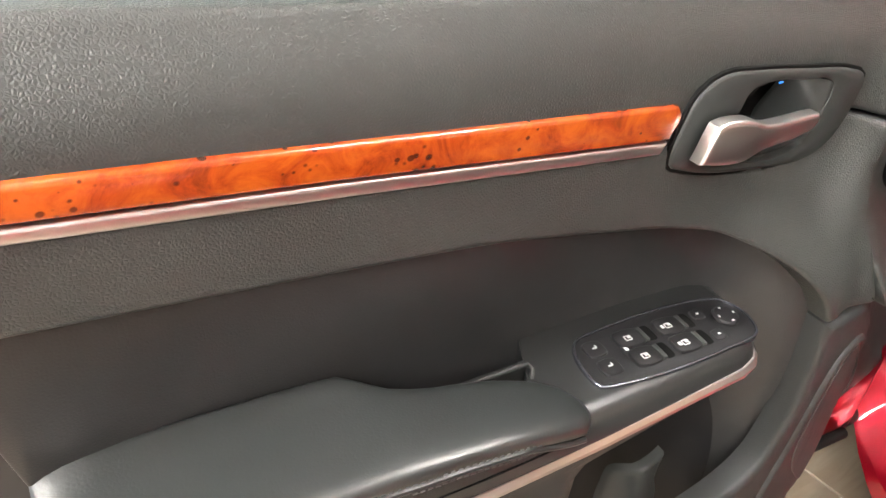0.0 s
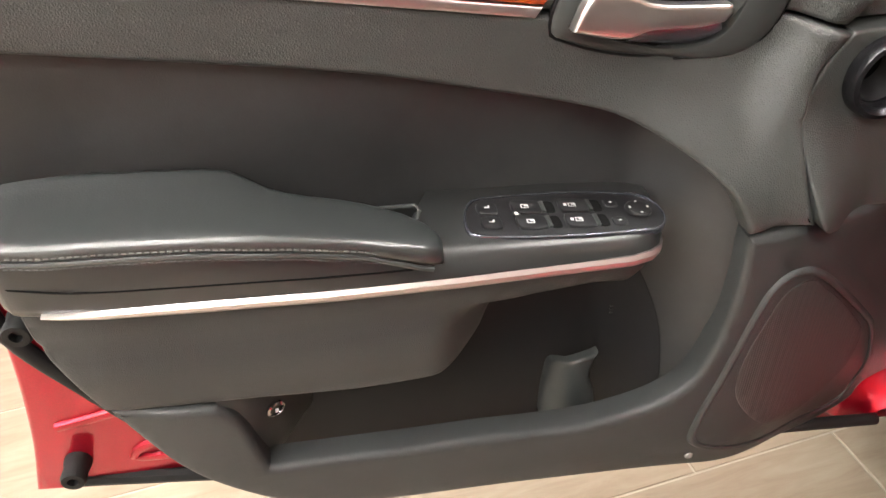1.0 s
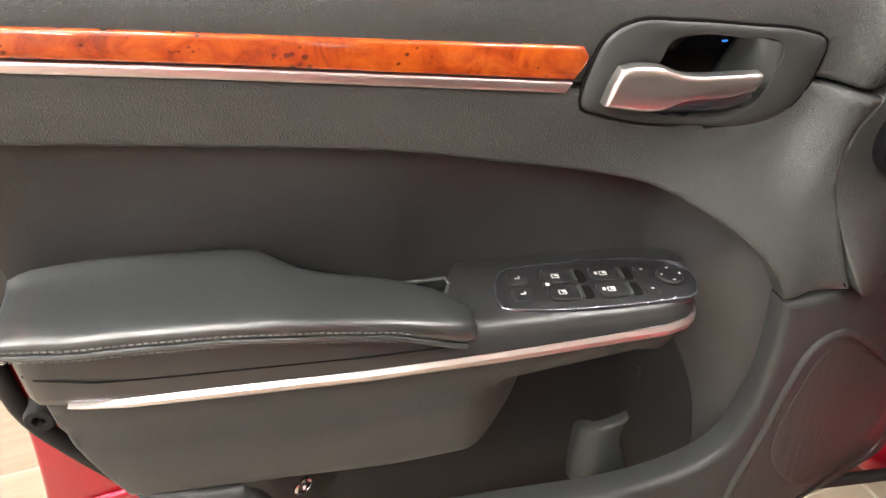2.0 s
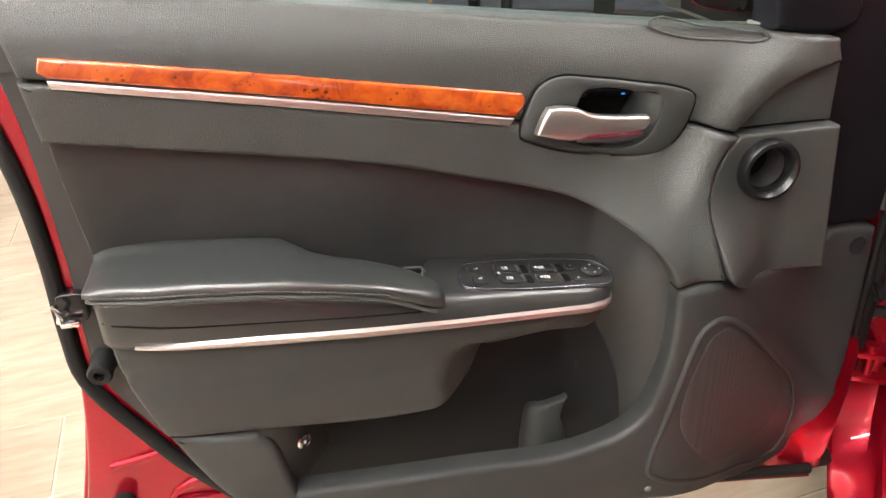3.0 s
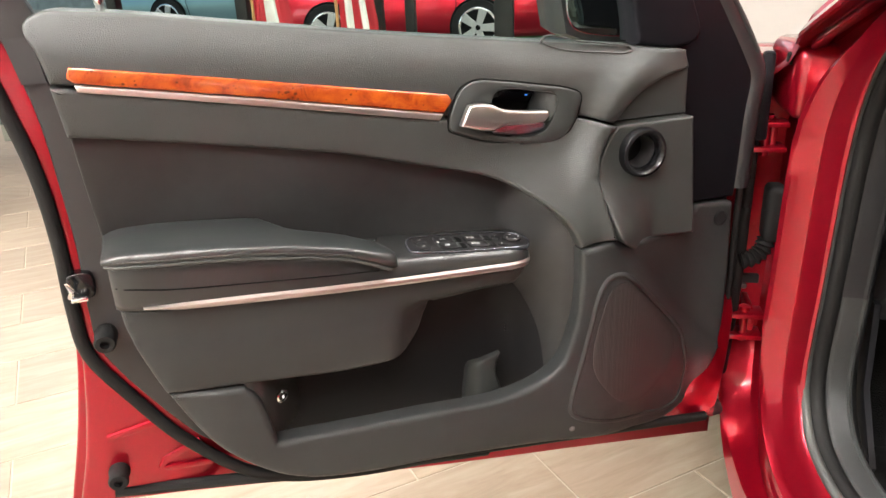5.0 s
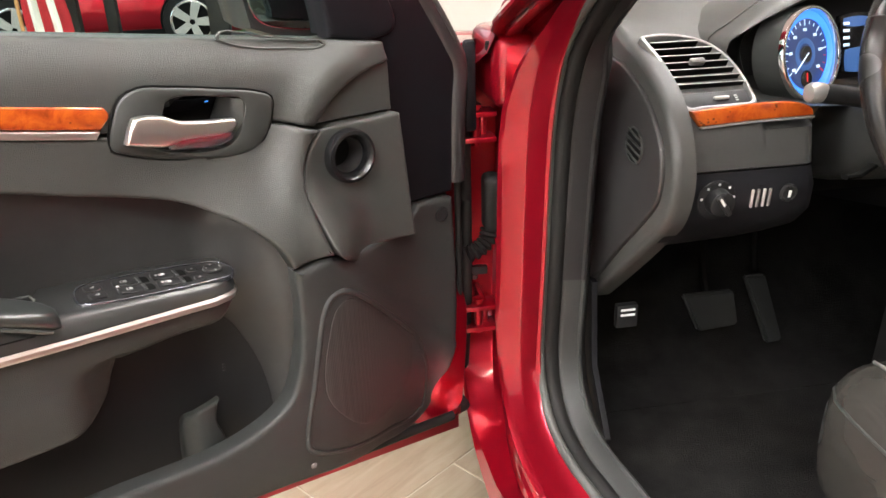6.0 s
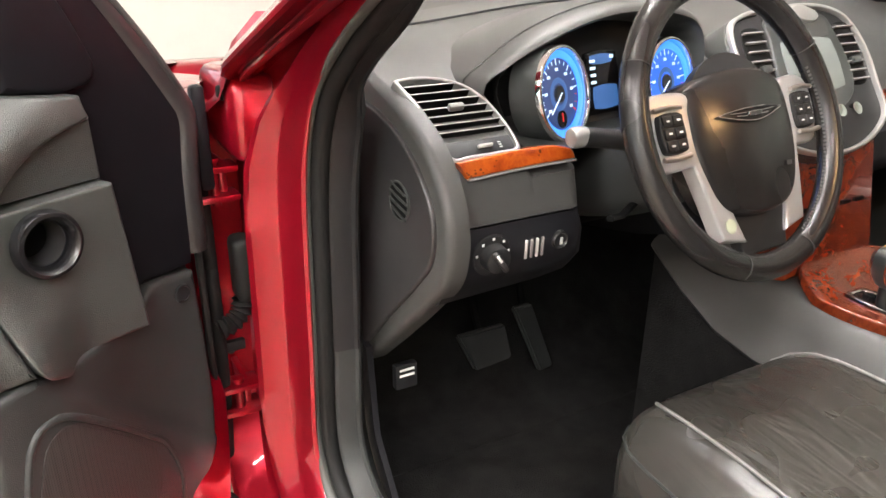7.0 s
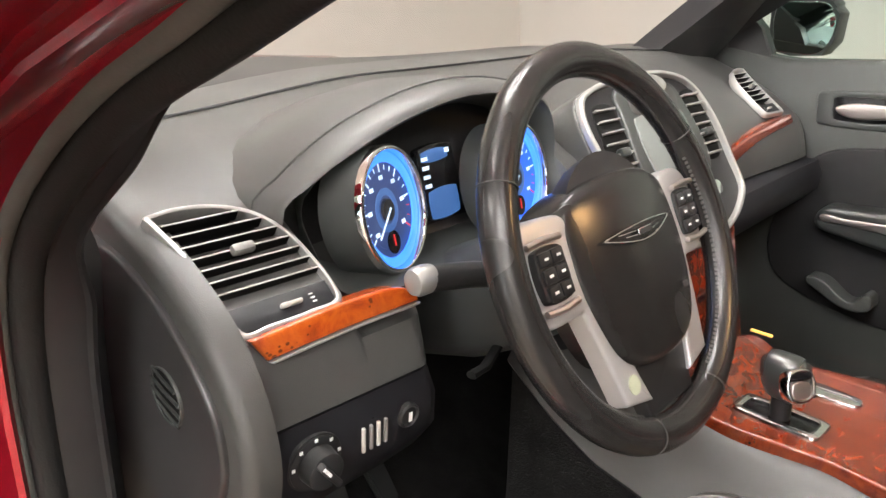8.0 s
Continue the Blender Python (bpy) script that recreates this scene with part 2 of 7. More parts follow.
def thing(name, m=None, label="", category="", group="", kind=""):
    ob = new(name)
    ob.empty_display_size = 0.05
    if m is not None:
        ob.matrix_world = m
    return tagged(ob, label, category, group, kind)


def part(name, bm, material, parent=None, label="", m=None, sharp=40):
    """One mesh object from a bmesh, under parent, smooth but for sharp edges."""
    bmesh.ops.recalc_face_normals(bm, faces=bm.faces)
    lim = radians(sharp)
    for f in bm.faces:
        f.smooth = True
    for e in bm.edges:
        if len(e.link_faces) == 2 and e.calc_face_angle(0) > lim:
            e.smooth = False
    me = bpy.data.meshes.new(name)
    bm.to_mesh(me)
    bm.free()
    if material:
        me.materials.append(material)
    ob = new(name, me)
    if parent is not None:
        ob.parent = parent
    if m is not None:
        ob.matrix_basis = m
    return tagged(ob, label)


def curve_loop(pts, step=0.006, closed=True):
    """A smooth run through points; a point with a third value is a corner."""
    n = len(pts)
    P = [Vector((p[0], p[1])) for p in pts]
    C = [len(p) > 2 for p in pts]
    out = []
    for i in range(n if closed else n - 1):
        a, b = P[i], P[(i + 1) % n]
        L = (b - a).length

        def tangent(k, here, there):
            if C[k] or (not closed and k in (0, n - 1)):
                return b - a
            d = (P[(k + 1) % n] - P[k]).normalized() + (P[k] - P[k - 1]).normalized()
            return d.normalized() * L if d.length > 1e-6 else b - a
        ta, tb = tangent(i, a, b), tangent((i + 1) % n, b, a)
        k = max(1, min(24, int(L / step)))
        for j in range(k):
            t = j / k
            h1, h2, h3, h4 = 2 * t**3 - 3 * t**2 + 1, t**3 - 2 * t**2 + t, -2 * t**3 + 3 * t**2, t**3 - t**2
            out.append(a * h1 + ta * h2 + b * h3 + tb * h4)
    if not closed:
        out.append(P[-1])
    return out


def fillet(poly, r):
    """The outline of a polygon with rounded corners."""
    out = []
    n = len(poly)
    for i in range(n):
        a, b, c = Vector(poly[i - 1]), Vector(poly[i]), Vector(poly[(i + 1) % n])
        p, q = b + (a - b).normalized() * r, b + (c - b).normalized() * r
        for t in (0.0, 0.25, 0.5, 0.75, 1.0):
            out.append(tuple(p * (1 - t)**2 + b * 2 * t * (1 - t) + q * t * t))
    return out


def inset(loop, d):
    """A loop moved inwards by d."""
    n = len(loop)
    area = sum(loop[i - 1].x * loop[i].y - loop[i].x * loop[i - 1].y for i in range(n))
    s = 1 if area > 0 else -1
    out = []
    for i in range(n):
        e1, e2 = (loop[i] - loop[i - 1]), (loop[(i + 1) % n] - loop[i])
        n1, n2 = Vector((-e1.y, e1.x)).normalized(), Vector((-e2.y, e2.x)).normalized()
        v = n1 + n2
        v = v.normalized() / max(0.6, v.normalized().dot(n1)) if v.length > 1e-6 else n1
        out.append(loop[i] + v * d * s)
    return out


def bridge(bm, loops, closed=True):
    for a, b in zip(loops, loops[1:]):
        n = len(a)
        for i in range(n if closed else n - 1):
            j = (i + 1) % n
            bm.faces.new((a[i], a[j], b[j], b[i]))


def cut(bm, axis, step):
    vals = [v.co[axis] for v in bm.verts]
    lo, hi = min(vals), max(vals)
    k = math.ceil(lo / step)
    no = Vector((0, 0, 0))
    no[axis] = 1
    while k * step < hi - 1e-5:
        co = Vector((0, 0, 0))
        co[axis] = k * step
        bmesh.ops.bisect_plane(bm, geom=bm.verts[:] + bm.edges[:] + bm.faces[:], dist=1e-6, plane_co=co, plane_no=no)
        k += 1


def pad_mesh(pts, height, thick, r, grid=0.0, seg=3, step=0.006, smooth_loop=True):
    """A raised plate: outline in x and z, its face towards +y at height(x, z), rounded rim r, going back by thick."""
    loop = curve_loop(pts, step) if smooth_loop else [Vector(p[:2]) for p in pts]
    bm = bmesh.new()
    rings = [(0.0, -thick), (0.0, -r)]
    rings += [(r * (1 - math.cos(k / seg * math.pi / 2)), -r * (1 - math.sin(k / seg * math.pi / 2))) for k in range(1, seg + 1)]
    loops = []
    for d, y in rings:
        lp = inset(loop, d) if d else loop
        loops.append([bm.verts.new((p.x, y, p.y)) for p in lp])
    bridge(bm, loops)
    bm.faces.new(loops[-1])
    bm.faces.new(list(reversed(loops[0])))
    if grid:
        cut(bm, 0, grid)
        cut(bm, 2, grid)
    f = height if callable(height) else (lambda u, z: height)
    for v in bm.verts:
        v.co.y += f(v.co.x, v.co.z)
    return bm


def pad(name, pts, height, thick, r, material, parent, label="", m=None, **kw):
    return part(name, pad_mesh(pts, height, thick, r, **kw), material, parent, label, m)


def polar(pts, n=72, centre=None):
    """A loop of n points of an outline, by angle round its middle."""
    loop = curve_loop(pts, 0.003)
    c = centre or sum(loop, Vector((0, 0))) / len(loop)
    data = sorted((math.atan2(p.y - c.y, p.x - c.x), (p - c).length) for p in loop)
    a, r = [d[0] for d in data], [d[1] for d in data]
    angs = np.linspace(-math.pi, math.pi, n, endpoint=False)
    rr = np.interp(angs, a, r, period=2 * math.pi)
    return c, [c + Vector((math.cos(t), math.sin(t))) * float(q) for t, q in zip(angs, rr)]


def ring_mesh(outer, inner, height, thick, depth, r=0.002, n=72):
    """A frame with a rounded outer rim round an opening that goes back by depth."""
    c, o = polar(outer, n)
    _, i = polar(inner, n, c)
    f = height if callable(height) else (lambda u, z: height)
    bm = bmesh.new()
    rings = [(o, -thick), (o, -r), (inset(o, r * 0.4), -r * 0.4), (inset(o, r), 0), (inset(i, -r), 0), (inset(i, -r * 0.3), -r * 0.3), (i, -r), (i, -depth)]
    loops = [[bm.verts.new((p.x, y + f(p.x, p.y), p.y)) for p in lp] for lp, y in rings]
    bridge(bm, loops)
    return bm


def circle_pts(cx, cz, r, rz=None, n=16):
    return [(cx + r * math.cos(2 * math.pi * k / n), cz + (rz or r) * math.sin(2 * math.pi * k / n)) for k in range(n)]


def round_rect(cx, cz, w, h, r):
    r = min(r, w * 0.49, h * 0.49)
    k = 0.3
    p = []
    for sx, sz in ((1, 1), (-1, 1), (-1, -1), (1, -1)):
        x, z = cx + sx * w / 2, cz + sz * h / 2
        a, b, c = (x, z - sz * r), (x - sx * r * k, z - sz * r * k), (x - sx * r, z)
        p += [a, b, c] if sx * sz > 0 else [c, b, a]
    return p


def loft_mesh(sections, closed=True, caps=True):
    bm = bmesh.new()
    loops = [[bm.verts.new(p) for p in s] for s in sections]
    bridge(bm, loops, closed)
    if caps and closed:
        bm.faces.new(list(reversed(loops[0])))
        bm.faces.new(loops[-1])
    return bm


def tube_mesh(path, r, n=10, closed=False, flat=1.0, up=(0, 0, 1)):
    """A bar of round section along a run of points; r may be a list."""
    P = [Vector(p) for p in path]
    up = Vector(up)
    secs = []
    m = len(P)
    for i in range(m):
        t = (P[(i + 1) % m] - P[i - 1]) if closed or 0 < i < m - 1 else (P[1] - P[0] if i == 0 else P[-1] - P[-2])
        t.normalize()
        s = t.cross(up)
        s = s.normalized() if s.length > 1e-4 else t.cross(Vector((1, 0, 0))).normalized()
        w = s.cross(t)
        q = r[i] if isinstance(r, (list, tuple)) else r
        secs.append([P[i] + s * math.cos(a) * q * flat + w * math.sin(a) * q for a in [2 * math.pi * k / n for k in range(n)]])
    if closed:
        return loft_mesh(secs + [secs[0]], True, False)
    return loft_mesh(secs)


def box_mesh(size, centre=(0, 0, 0), bevel=0.0, seg=2):
    bm = bmesh.new()
    bmesh.ops.create_cube(bm, size=1)
    for v in bm.verts:
        v.co = Vector((v.co.x * size[0] + centre[0], v.co.y * size[1] + centre[1], v.co.z * size[2] + centre[2]))
    if bevel:
        bmesh.ops.bevel(bm, geom=bm.edges[:], offset=bevel, segments=seg, affect='EDGES', profile=0.5)
    return bm


def turned_mesh(profile, n=32, axis='y'):
    """A turned body: profile of (radius, height) along the axis."""
    secs = []
    for rad, h in profile:
        ring = []
        for k in range(n):
            a = 2 * math.pi * k / n
            x, z = rad * math.cos(a), rad * math.sin(a)
            ring.append((x, h, z) if axis == 'y' else ((x, z, h) if axis == 'z' else (h, x, z)))
        secs.append(ring)
    bm = bmesh.new()
    loops = [[bm.verts.new(p) for p in s] for s in secs]
    bridge(bm, loops)
    for lp, rev in ((loops[0], True), (loops[-1], False)):
        bm.faces.new(list(reversed(lp)) if rev else lp)
    return bm


def ring_turned(profile, n=48):
    """A turned sleeve with open ends, round the y axis."""
    return loft_mesh([[(rad * math.cos(2 * math.pi * k / n), h, rad * math.sin(2 * math.pi * k / n)) for k in range(n)] for rad, h in profile], True, False)


def smooth3(points, step=0.02):
    """A smooth run through points in space."""
    P = [Vector(p) for p in points]
    out = []
    for i in range(len(P) - 1):
        p0, p1, p2, p3 = P[max(0, i - 1)], P[i], P[i + 1], P[min(len(P) - 1, i + 2)]
        k = max(1, int((p2 - p1).length / step))
        for j in range(k):
            t = j / k
            out.append(0.5 * ((2 * p1) + (p2 - p0) * t + (2 * p0 - 5 * p1 + 4 * p2 - p3) * t * t + (3 * p1 - p0 - 3 * p2 + p3) * t**3))
    out.append(P[-1])
    return out


# ---- the room ----
def slab(name, size, centre, material, label="", kind="structure", bevel=0.0):
    return tagged(part(name, box_mesh(size, centre, bevel), material), label, "", "", kind)


ROOM = (-8.0, 5.5, -5.5, 6.0)
slab("floor", (13.5, 11.5, 0.2), (-1.25, 0.25, -0.1025), M_GROUT, "screed and grout under beige floor tiles")
slab("ceiling", (13.9, 11.9, 0.2), (-1.25, 0.25, 3.4), M_CEIL, "plain white showroom ceiling")
slab("wall_south", (13.5, 0.2, 3.3), (-1.25, -5.6, 1.65), M_WALL, "plain cream wall")
slab("wall_east", (0.2, 11.5, 3.3), (5.6, 0.25, 1.65), M_WALL, "plain cream wall")
slab("wall_west", (0.2, 11.5, 0.6), (-8.1, 0.25, 0.3), M_WALL, "plain cream wall below the side window")
slab("wall_west_top", (0.2, 11.5, 0.4), (-8.1, 0.25, 3.1), M_WALL, "plain cream wall above the side window")
slab("wall_west_end", (0.2, 0.8, 2.3), (-8.1, -5.1, 1.75), M_WALL, "plain cream wall end beside the side window")
slab("wall_west_pier", (0.2, 5.7, 2.3), (-8.1, 3.15, 1.75), M_WALL, "plain cream wall beside the side window")
# unseen window, added as an opening for the west fill light
side_win = thing("window_2", pose(-8.1, -2.2, 1.75), "unseen side window with black steel frame, added for the fill light", "window", "", "structure")
for wy in (-2.46, -0.8, 0.8, 2.46):
    part("post", box_mesh((0.1, 0.06, 2.3), (0, wy, 0), 0.005), M_POST, side_win)
for wz in (-1.12, 1.12):
    part("rail", box_mesh((0.1, 4.9, 0.06), (0, 0, wz), 0.005), M_POST, side_win)
slab("wall_north", (5.5, 0.2, 3.3), (2.85, 3.9, 1.65), M_WALL, "plain cream painted wall beyond the car")
slab("wall_return", (0.2, 2.1, 3.3), (0.2, 4.95, 1.65), M_WALL, "short cream wall beside the shop window")


def hexagon(r_out, r_in, z0, z1):
    """A flat six-sided ring with thickness."""
    rings = [[(r * math.cos(a), r * math.sin(a), z) for a in [math.pi / 3 * k for k in range(6)]] for r, z in ((r_out, z1), (r_out, z0), (r_in, z0), (r_in, z1), (r_out, z1))]
    return loft_mesh(rings, True, False)


hex_lamp = thing("ceiling_lamp", pose(*LAMPS[0], 3.3), "white hexagonal ceiling light tube ring", "lamp", "ceiling lamps")
part("frame", hexagon(0.535, 0.465, -0.018, -0.001), M_PALE, hex_lamp, sharp=20)
part("diffuser", hexagon(0.520, 0.480, -0.034, -0.019), M_PANEL, hex_lamp, "glowing white tube", sharp=20)
for lx, ly in LAMPS[1:]:
    copy_thing(hex_lamp, pose(lx, ly, 3.3))

# shop window: dark posts and panes
win = thing("window_1", pose(0, 6, 0), "shop window with black steel posts", "window", "", "structure")
for px_, pw in ((-7.9, 0.11), (-6.6, 0.11), (-5.2, 0.11), (-3.77, 0.12), (-2.36, 0.09), (-2.04, 0.09), (-1.13, 0.18), (0.04, 0.12)):
    part("post", box_mesh((pw, 0.12, 3.3), (px_, 0, 1.65), 0.006), M_POST, win)
for z_ in (0.03, 2.3, 3.25):
    part("rail", box_mesh((8.0, 0.08, 0.06), (-3.95, 0, z_), 0.004), M_POST, win)

# ---- the open door ----
HINGE = pose(-0.05, -0.03, 0, 0, 0, 210)
door = thing("car_door", HINGE, "open red car door with black trim and burl wood strip", "car door")


def up(u):
    return 0.088 + 0.075 * max(0.0, u - 0.6)


def shoulder(u, z):
    d = math.hypot(u - 0.25, z - 0.92) - 0.122 - 0.04 * ss(0.98, 0.88, z)
    return 0.014 * math.exp(-(d / 0.022)**2) * ss(0.20, 0.25, u) * ss(0.80, 0.88, z)


def dent(u, z, cu, cz, ru, rz, deep):
    return deep * (1 - ss(1.0, 1.2, math.hypot((u - cu) / ru, (z - cz - 0.10 * (u - cu)) / rz)))


def n_belt(u, z):
    top = 1.035 + 0.1375 * (u - 0.2)
    roll = ss(top - 0.055, top + 0.004, z)
    return up(u) + 0.012 * ss(0.42, 0.22, u) - 0.010 * ss(top - 0.10, top, z) - 0.016 * roll * roll + 0.004 * math.sin(min(1, max(0, (top - z) / 0.1)) * math.pi) + shoulder(u, z) - dent(u, z, 0.490, 0.980, 0.055, 0.028, 0.050)


def n_mid(u, z):
    tab = 0.007 * ss(0.892, 0.882, z) * ss(0.430, 0.400, u)
    return up(u) + 0.004 - tab + 0.062 * ss(0.95, 0.80, z) * ss(0.72, 0.46, u) + 0.012 * ss(0.42, 0.36, u) + shoulder(u, z) - dent(u, z, 0.490, 0.980, 0.055, 0.028, 0.050)


def n_low(u, z):
    d = ((z - 0.786) - 0.973 * (u - 0.377)) / 1.395
    step = 0.0065 * ss(-0.004, 0.007, d) * ss(0.40, 0.37, u) + 0.0025 * math.exp(-((d + 0.006) / 0.005)**2) * -ss(0.40, 0.37, u) * ss(0.13, 0.17, u)
    return 0.155 - step - 0.093 * ss(0.42, 0.12, u) - 0.012 * ss(0.95, 1.04, u) - 0.02 * ss(0.52, 0.40, z)


def n_flap(u, z):
    return 0.100 + 0.058 * ss(0.90, 0.78, z) * ss(0.27, 0.38, u) + 0.012 * ss(0.33, 0.39, u) - dent(u, z, 0.310, 0.906, 0.0245, 0.0245, 0.052)


def n_insert(u, z):
    base = up(u) - 0.013 - 0.016 * ss(1.0, 0.84, z) - 0.010 * ss(0.80, 0.70, z) - 0.012 * ss(0.74, 0.66, z)
    return base + (0.132 - base) * ss(0.535, 0.425, u)**1.3 * ss(0.90, 0.84, z)


# steel shell
pad("outer_skin", [(1.176, 1.165), (1.154, 1.05), (1.137, 0.97), (1.129, 0.86), (1.135, 0.72), (1.160, 0.58), (1.194, 0.448, 1), (0.90, 0.396), (0.64, 0.348), (0.32, 0.300), (0.03, 0.254, 1), (0.028, 0.5), (0.035, 0.98, 1), (0.30, 1.0, 1), (1.12, 1.11, 1)],
    -0.010, 0.05, 0.004, M_RED, door, "red painted outer door skin")
pad("inner_shell", [(1.158, 1.14), (1.140, 1.045), (1.122, 0.97), (1.115, 0.86), (1.120, 0.72), (1.143, 0.58), (1.166, 0.496, 1), (0.885, 0.446), (0.562, 0.403), (0.072, 0.338, 1), (0.055, 0.5), (0.055, 0.98, 1), (0.3, 0.99, 1), (1.10, 1.10, 1)],
    lambda u, z: 0.050 + 0.012 * ss(0.9, 1.1, u) - 0.040 * ss(1.0, 0.92, u) * max(ss(0.13, 0.20, u), ss(0.55, 0.66, z)), 0.056, 0.006, M_RED, door, "red painted inner door steel", grid=0.05)
for run_ in ([(1.112, 0.063, 0.593), (1.085, 0.0635, 0.597), (1.047, 0.063, 0.603)], [(0.985, 0.058, 0.516), (1.03, 0.060, 0.5215), (1.052, 0.0605, 0.527), (1.046, 0.0605, 0.537), (1.02, 0.060, 0.547), (0.995, 0.059, 0.556)]):
    part("pressed_bead", tube_mesh(smooth3(run_, 0.008), 0.0045, 8, flat=1.3, up=(0, 1, 0)), M_RED, door)

# dark liner between trim and steel, and the rubber seal round it
pad("edge_liner", [(1.138, 1.20, 1), (1.103, 1.04), (1.097, 0.95), (1.095, 0.863), (1.098, 0.785), (1.0965, 0.737), (1.083, 0.703), (1.047, 0.642), (1.013, 0.592), (0.980, 0.550), (0.933, 0.503), (0.880, 0.470), (0.80, 0.455), (0.55, 0.43), (0.10, 0.365), (0.075, 0.45), (0.07, 0.8), (0.07, 0.98, 1), (0.3, 0.99, 1), (1.06, 1.09, 1), (1.10, 1.20, 1)],
    lambda u, z: 0.068 - 0.048 * ss(1.0, 0.92, u), 0.02, 0.003, M_SATIN, door, "dark grey plastic edge liner", grid=0.05)
seal_run = [(1.166, 0.064, 1.2), (1.136, 0.064, 1.06), (1.1185, 0.065, 0.97), (1.113, 0.066, 0.88), (1.115, 0.066, 0.79), (1.110, 0.066, 0.725), (1.070, 0.065, 0.650), (1.010, 0.064, 0.560), (0.918, 0.063, 0.475), (0.78, 0.062, 0.436), (0.56, 0.062, 0.416), (0.30, 0.060, 0.382), (0.105, 0.060, 0.357)]
part("weatherstrip", tube_mesh(smooth3(seal_run, 0.015), 0.0082, 10, flat=1.1, up=(0, 1, 0)), M_RUBBER, door, "dark rubber weatherstrip")
part("bottom_seal", tube_mesh(smooth3([(1.12, 0.058, 0.502), (0.95, 0.062, 0.474), (0.80, 0.062, 0.444), (0.55, 0.06, 0.408)]), 0.009, 8), M_RUBBER, door)
part("front_seal", tube_mesh(smooth3([(0.085, 0.045, 0.352), (0.068, 0.036, 0.40), (0.060, 0.034, 0.55), (0.058, 0.034, 0.80), (0.056, 0.034, 0.99)]), 0.006, 8), M_RUBBER, door)
pad("drain_plug", [(0.125, 0.350), (0.075, 0.340), (0.052, 0.343), (0.055, 0.362), (0.07, 0.378), (0.085, 0.368)], 0.050, 0.02, 0.006, M_RUBBER, door, "rubber corner plug")

# rubber stops and latch
for u, n, z, s in ((1.083, 0.074, 0.753, 1.0), (1.108, 0.062, 0.537, 1.0)):
    stop = part("rubber_stop", turned_mesh([(0.013, -0.01), (0.0145, 0.004), (0.0125, 0.014), (0.0135, 0.026), (0.0115, 0.030), (0.006, 0.030), (0.005, 0.022), (0.0, 0.022)][:-1], 20), M_RUBBER, door, "black rubber door stop", pose(u, n, z))
pad("latch_recess", round_rect(1.098, 0.826, 0.030, 0.034, 0.006), 0.079, 0.02, 0.002, M_GLOSS, door)
latch = part("latch", box_mesh((0.020, 0.012, 0.006), (1.100, 0.088, 0.814), 0.002), M_CHROME, door, "bright steel door latch")
part("latch_claw", tube_mesh([(1.110, 0.090, 0.818), (1.106, 0.096, 0.828), (1.110, 0.094, 0.840)], 0.0035, 8), M_CHROME, latch)
part("lock_pin", turned_mesh([(0.0045, 0), (0.0045, 0.02), (0.0058, 0.022), (0.0055, 0.032), (0.003, 0.035)], 16, 'z'), M_CHROME, door, "chrome lock pin", pose(1.012, 0.075, 1.135))

# trim panels
belt = [(1.089, 1.141), (1.078, 1.1505), (1.030, 1.150), (0.862, 1.126), (0.669, 1.098), (0.448, 1.071), (0.286, 1.053), (0.224, 1.045, 1), (0.222, 1.021, 1), (0.280, 1.007), (0.325, 0.981), (0.352, 0.951, 1),
        (0.403, 0.966), (0.470, 0.974), (0.618, 0.989), (0.85, 1.035), (1.050, 1.0745), (1.0735, 1.079, 1), (1.0800, 1.110)]
pad("belt_pad", belt, n_belt, 0.07, 0.005, M_TRIM, door, "grained dark grey upper door pad", grid=0.012)
mid = [(1.0745, 1.076, 1), (1.050, 1.0720), (0.85, 1.0325), (0.618, 0.9865), (0.470, 0.9715), (0.403, 0.9635), (0.353, 0.948, 1), (0.378, 0.921), (0.392, 0.874), (0.388, 0.835), (0.374, 0.792, 1), (0.434, 0.789, 1),
       (0.446, 0.816), (0.472, 0.847), (0.506, 0.873), (0.549, 0.897), (0.600, 0.9125), (0.646, 0.925), (0.752, 0.956), (0.881, 0.984), (0.997, 1.007), (1.0685, 1.0205, 1)]
pad("mid_trim", mid, n_mid, 0.09, 0.006, M_TRIM, door, "grained dark grey middle door trim", grid=0.012)
low = [(0.434, 0.786, 1), (0.433, 0.726), (0.441, 0.655), (0.466, 0.600), (0.530, 0.572), (0.702, 0.574), (0.893, 0.584, 1), (0.912, 0.664), (0.925, 0.6795, 1), (1.0195, 0.6885, 1), (0.997, 0.642), (0.973, 0.603), (0.933, 0.560), (0.891, 0.529), (0.840, 0.509), (0.627, 0.482), (0.430, 0.449),
       (0.300, 0.408), (0.190, 0.374), (0.145, 0.385), (0.104, 0.435), (0.084, 0.52), (0.080, 0.62), (0.086, 0.779, 1), (0.160, 0.786, 1), (0.197, 0.757, 1), (0.345, 0.778), (0.372, 0.789, 1)]
pad("lower_trim", low, n_low, 0.030, 0.008, M_LOWER, door, "hard dark grey lower door trim with map pocket", grid=0.012)
pad("insert", [(1.068, 1.024, 1), (0.88, 0.99), (0.64, 0.93), (0.50, 0.89), (0.42, 0.80), (0.420, 0.64), (0.45, 0.445), (0.60, 0.425), (0.895, 0.475, 1), (0.920, 0.735, 1), (1.045, 0.735, 1), (1.060, 0.9)], n_insert, 0.01, 0.002, M_INSERT, door, "dark vinyl door insert running down into the map pocket", grid=0.014)
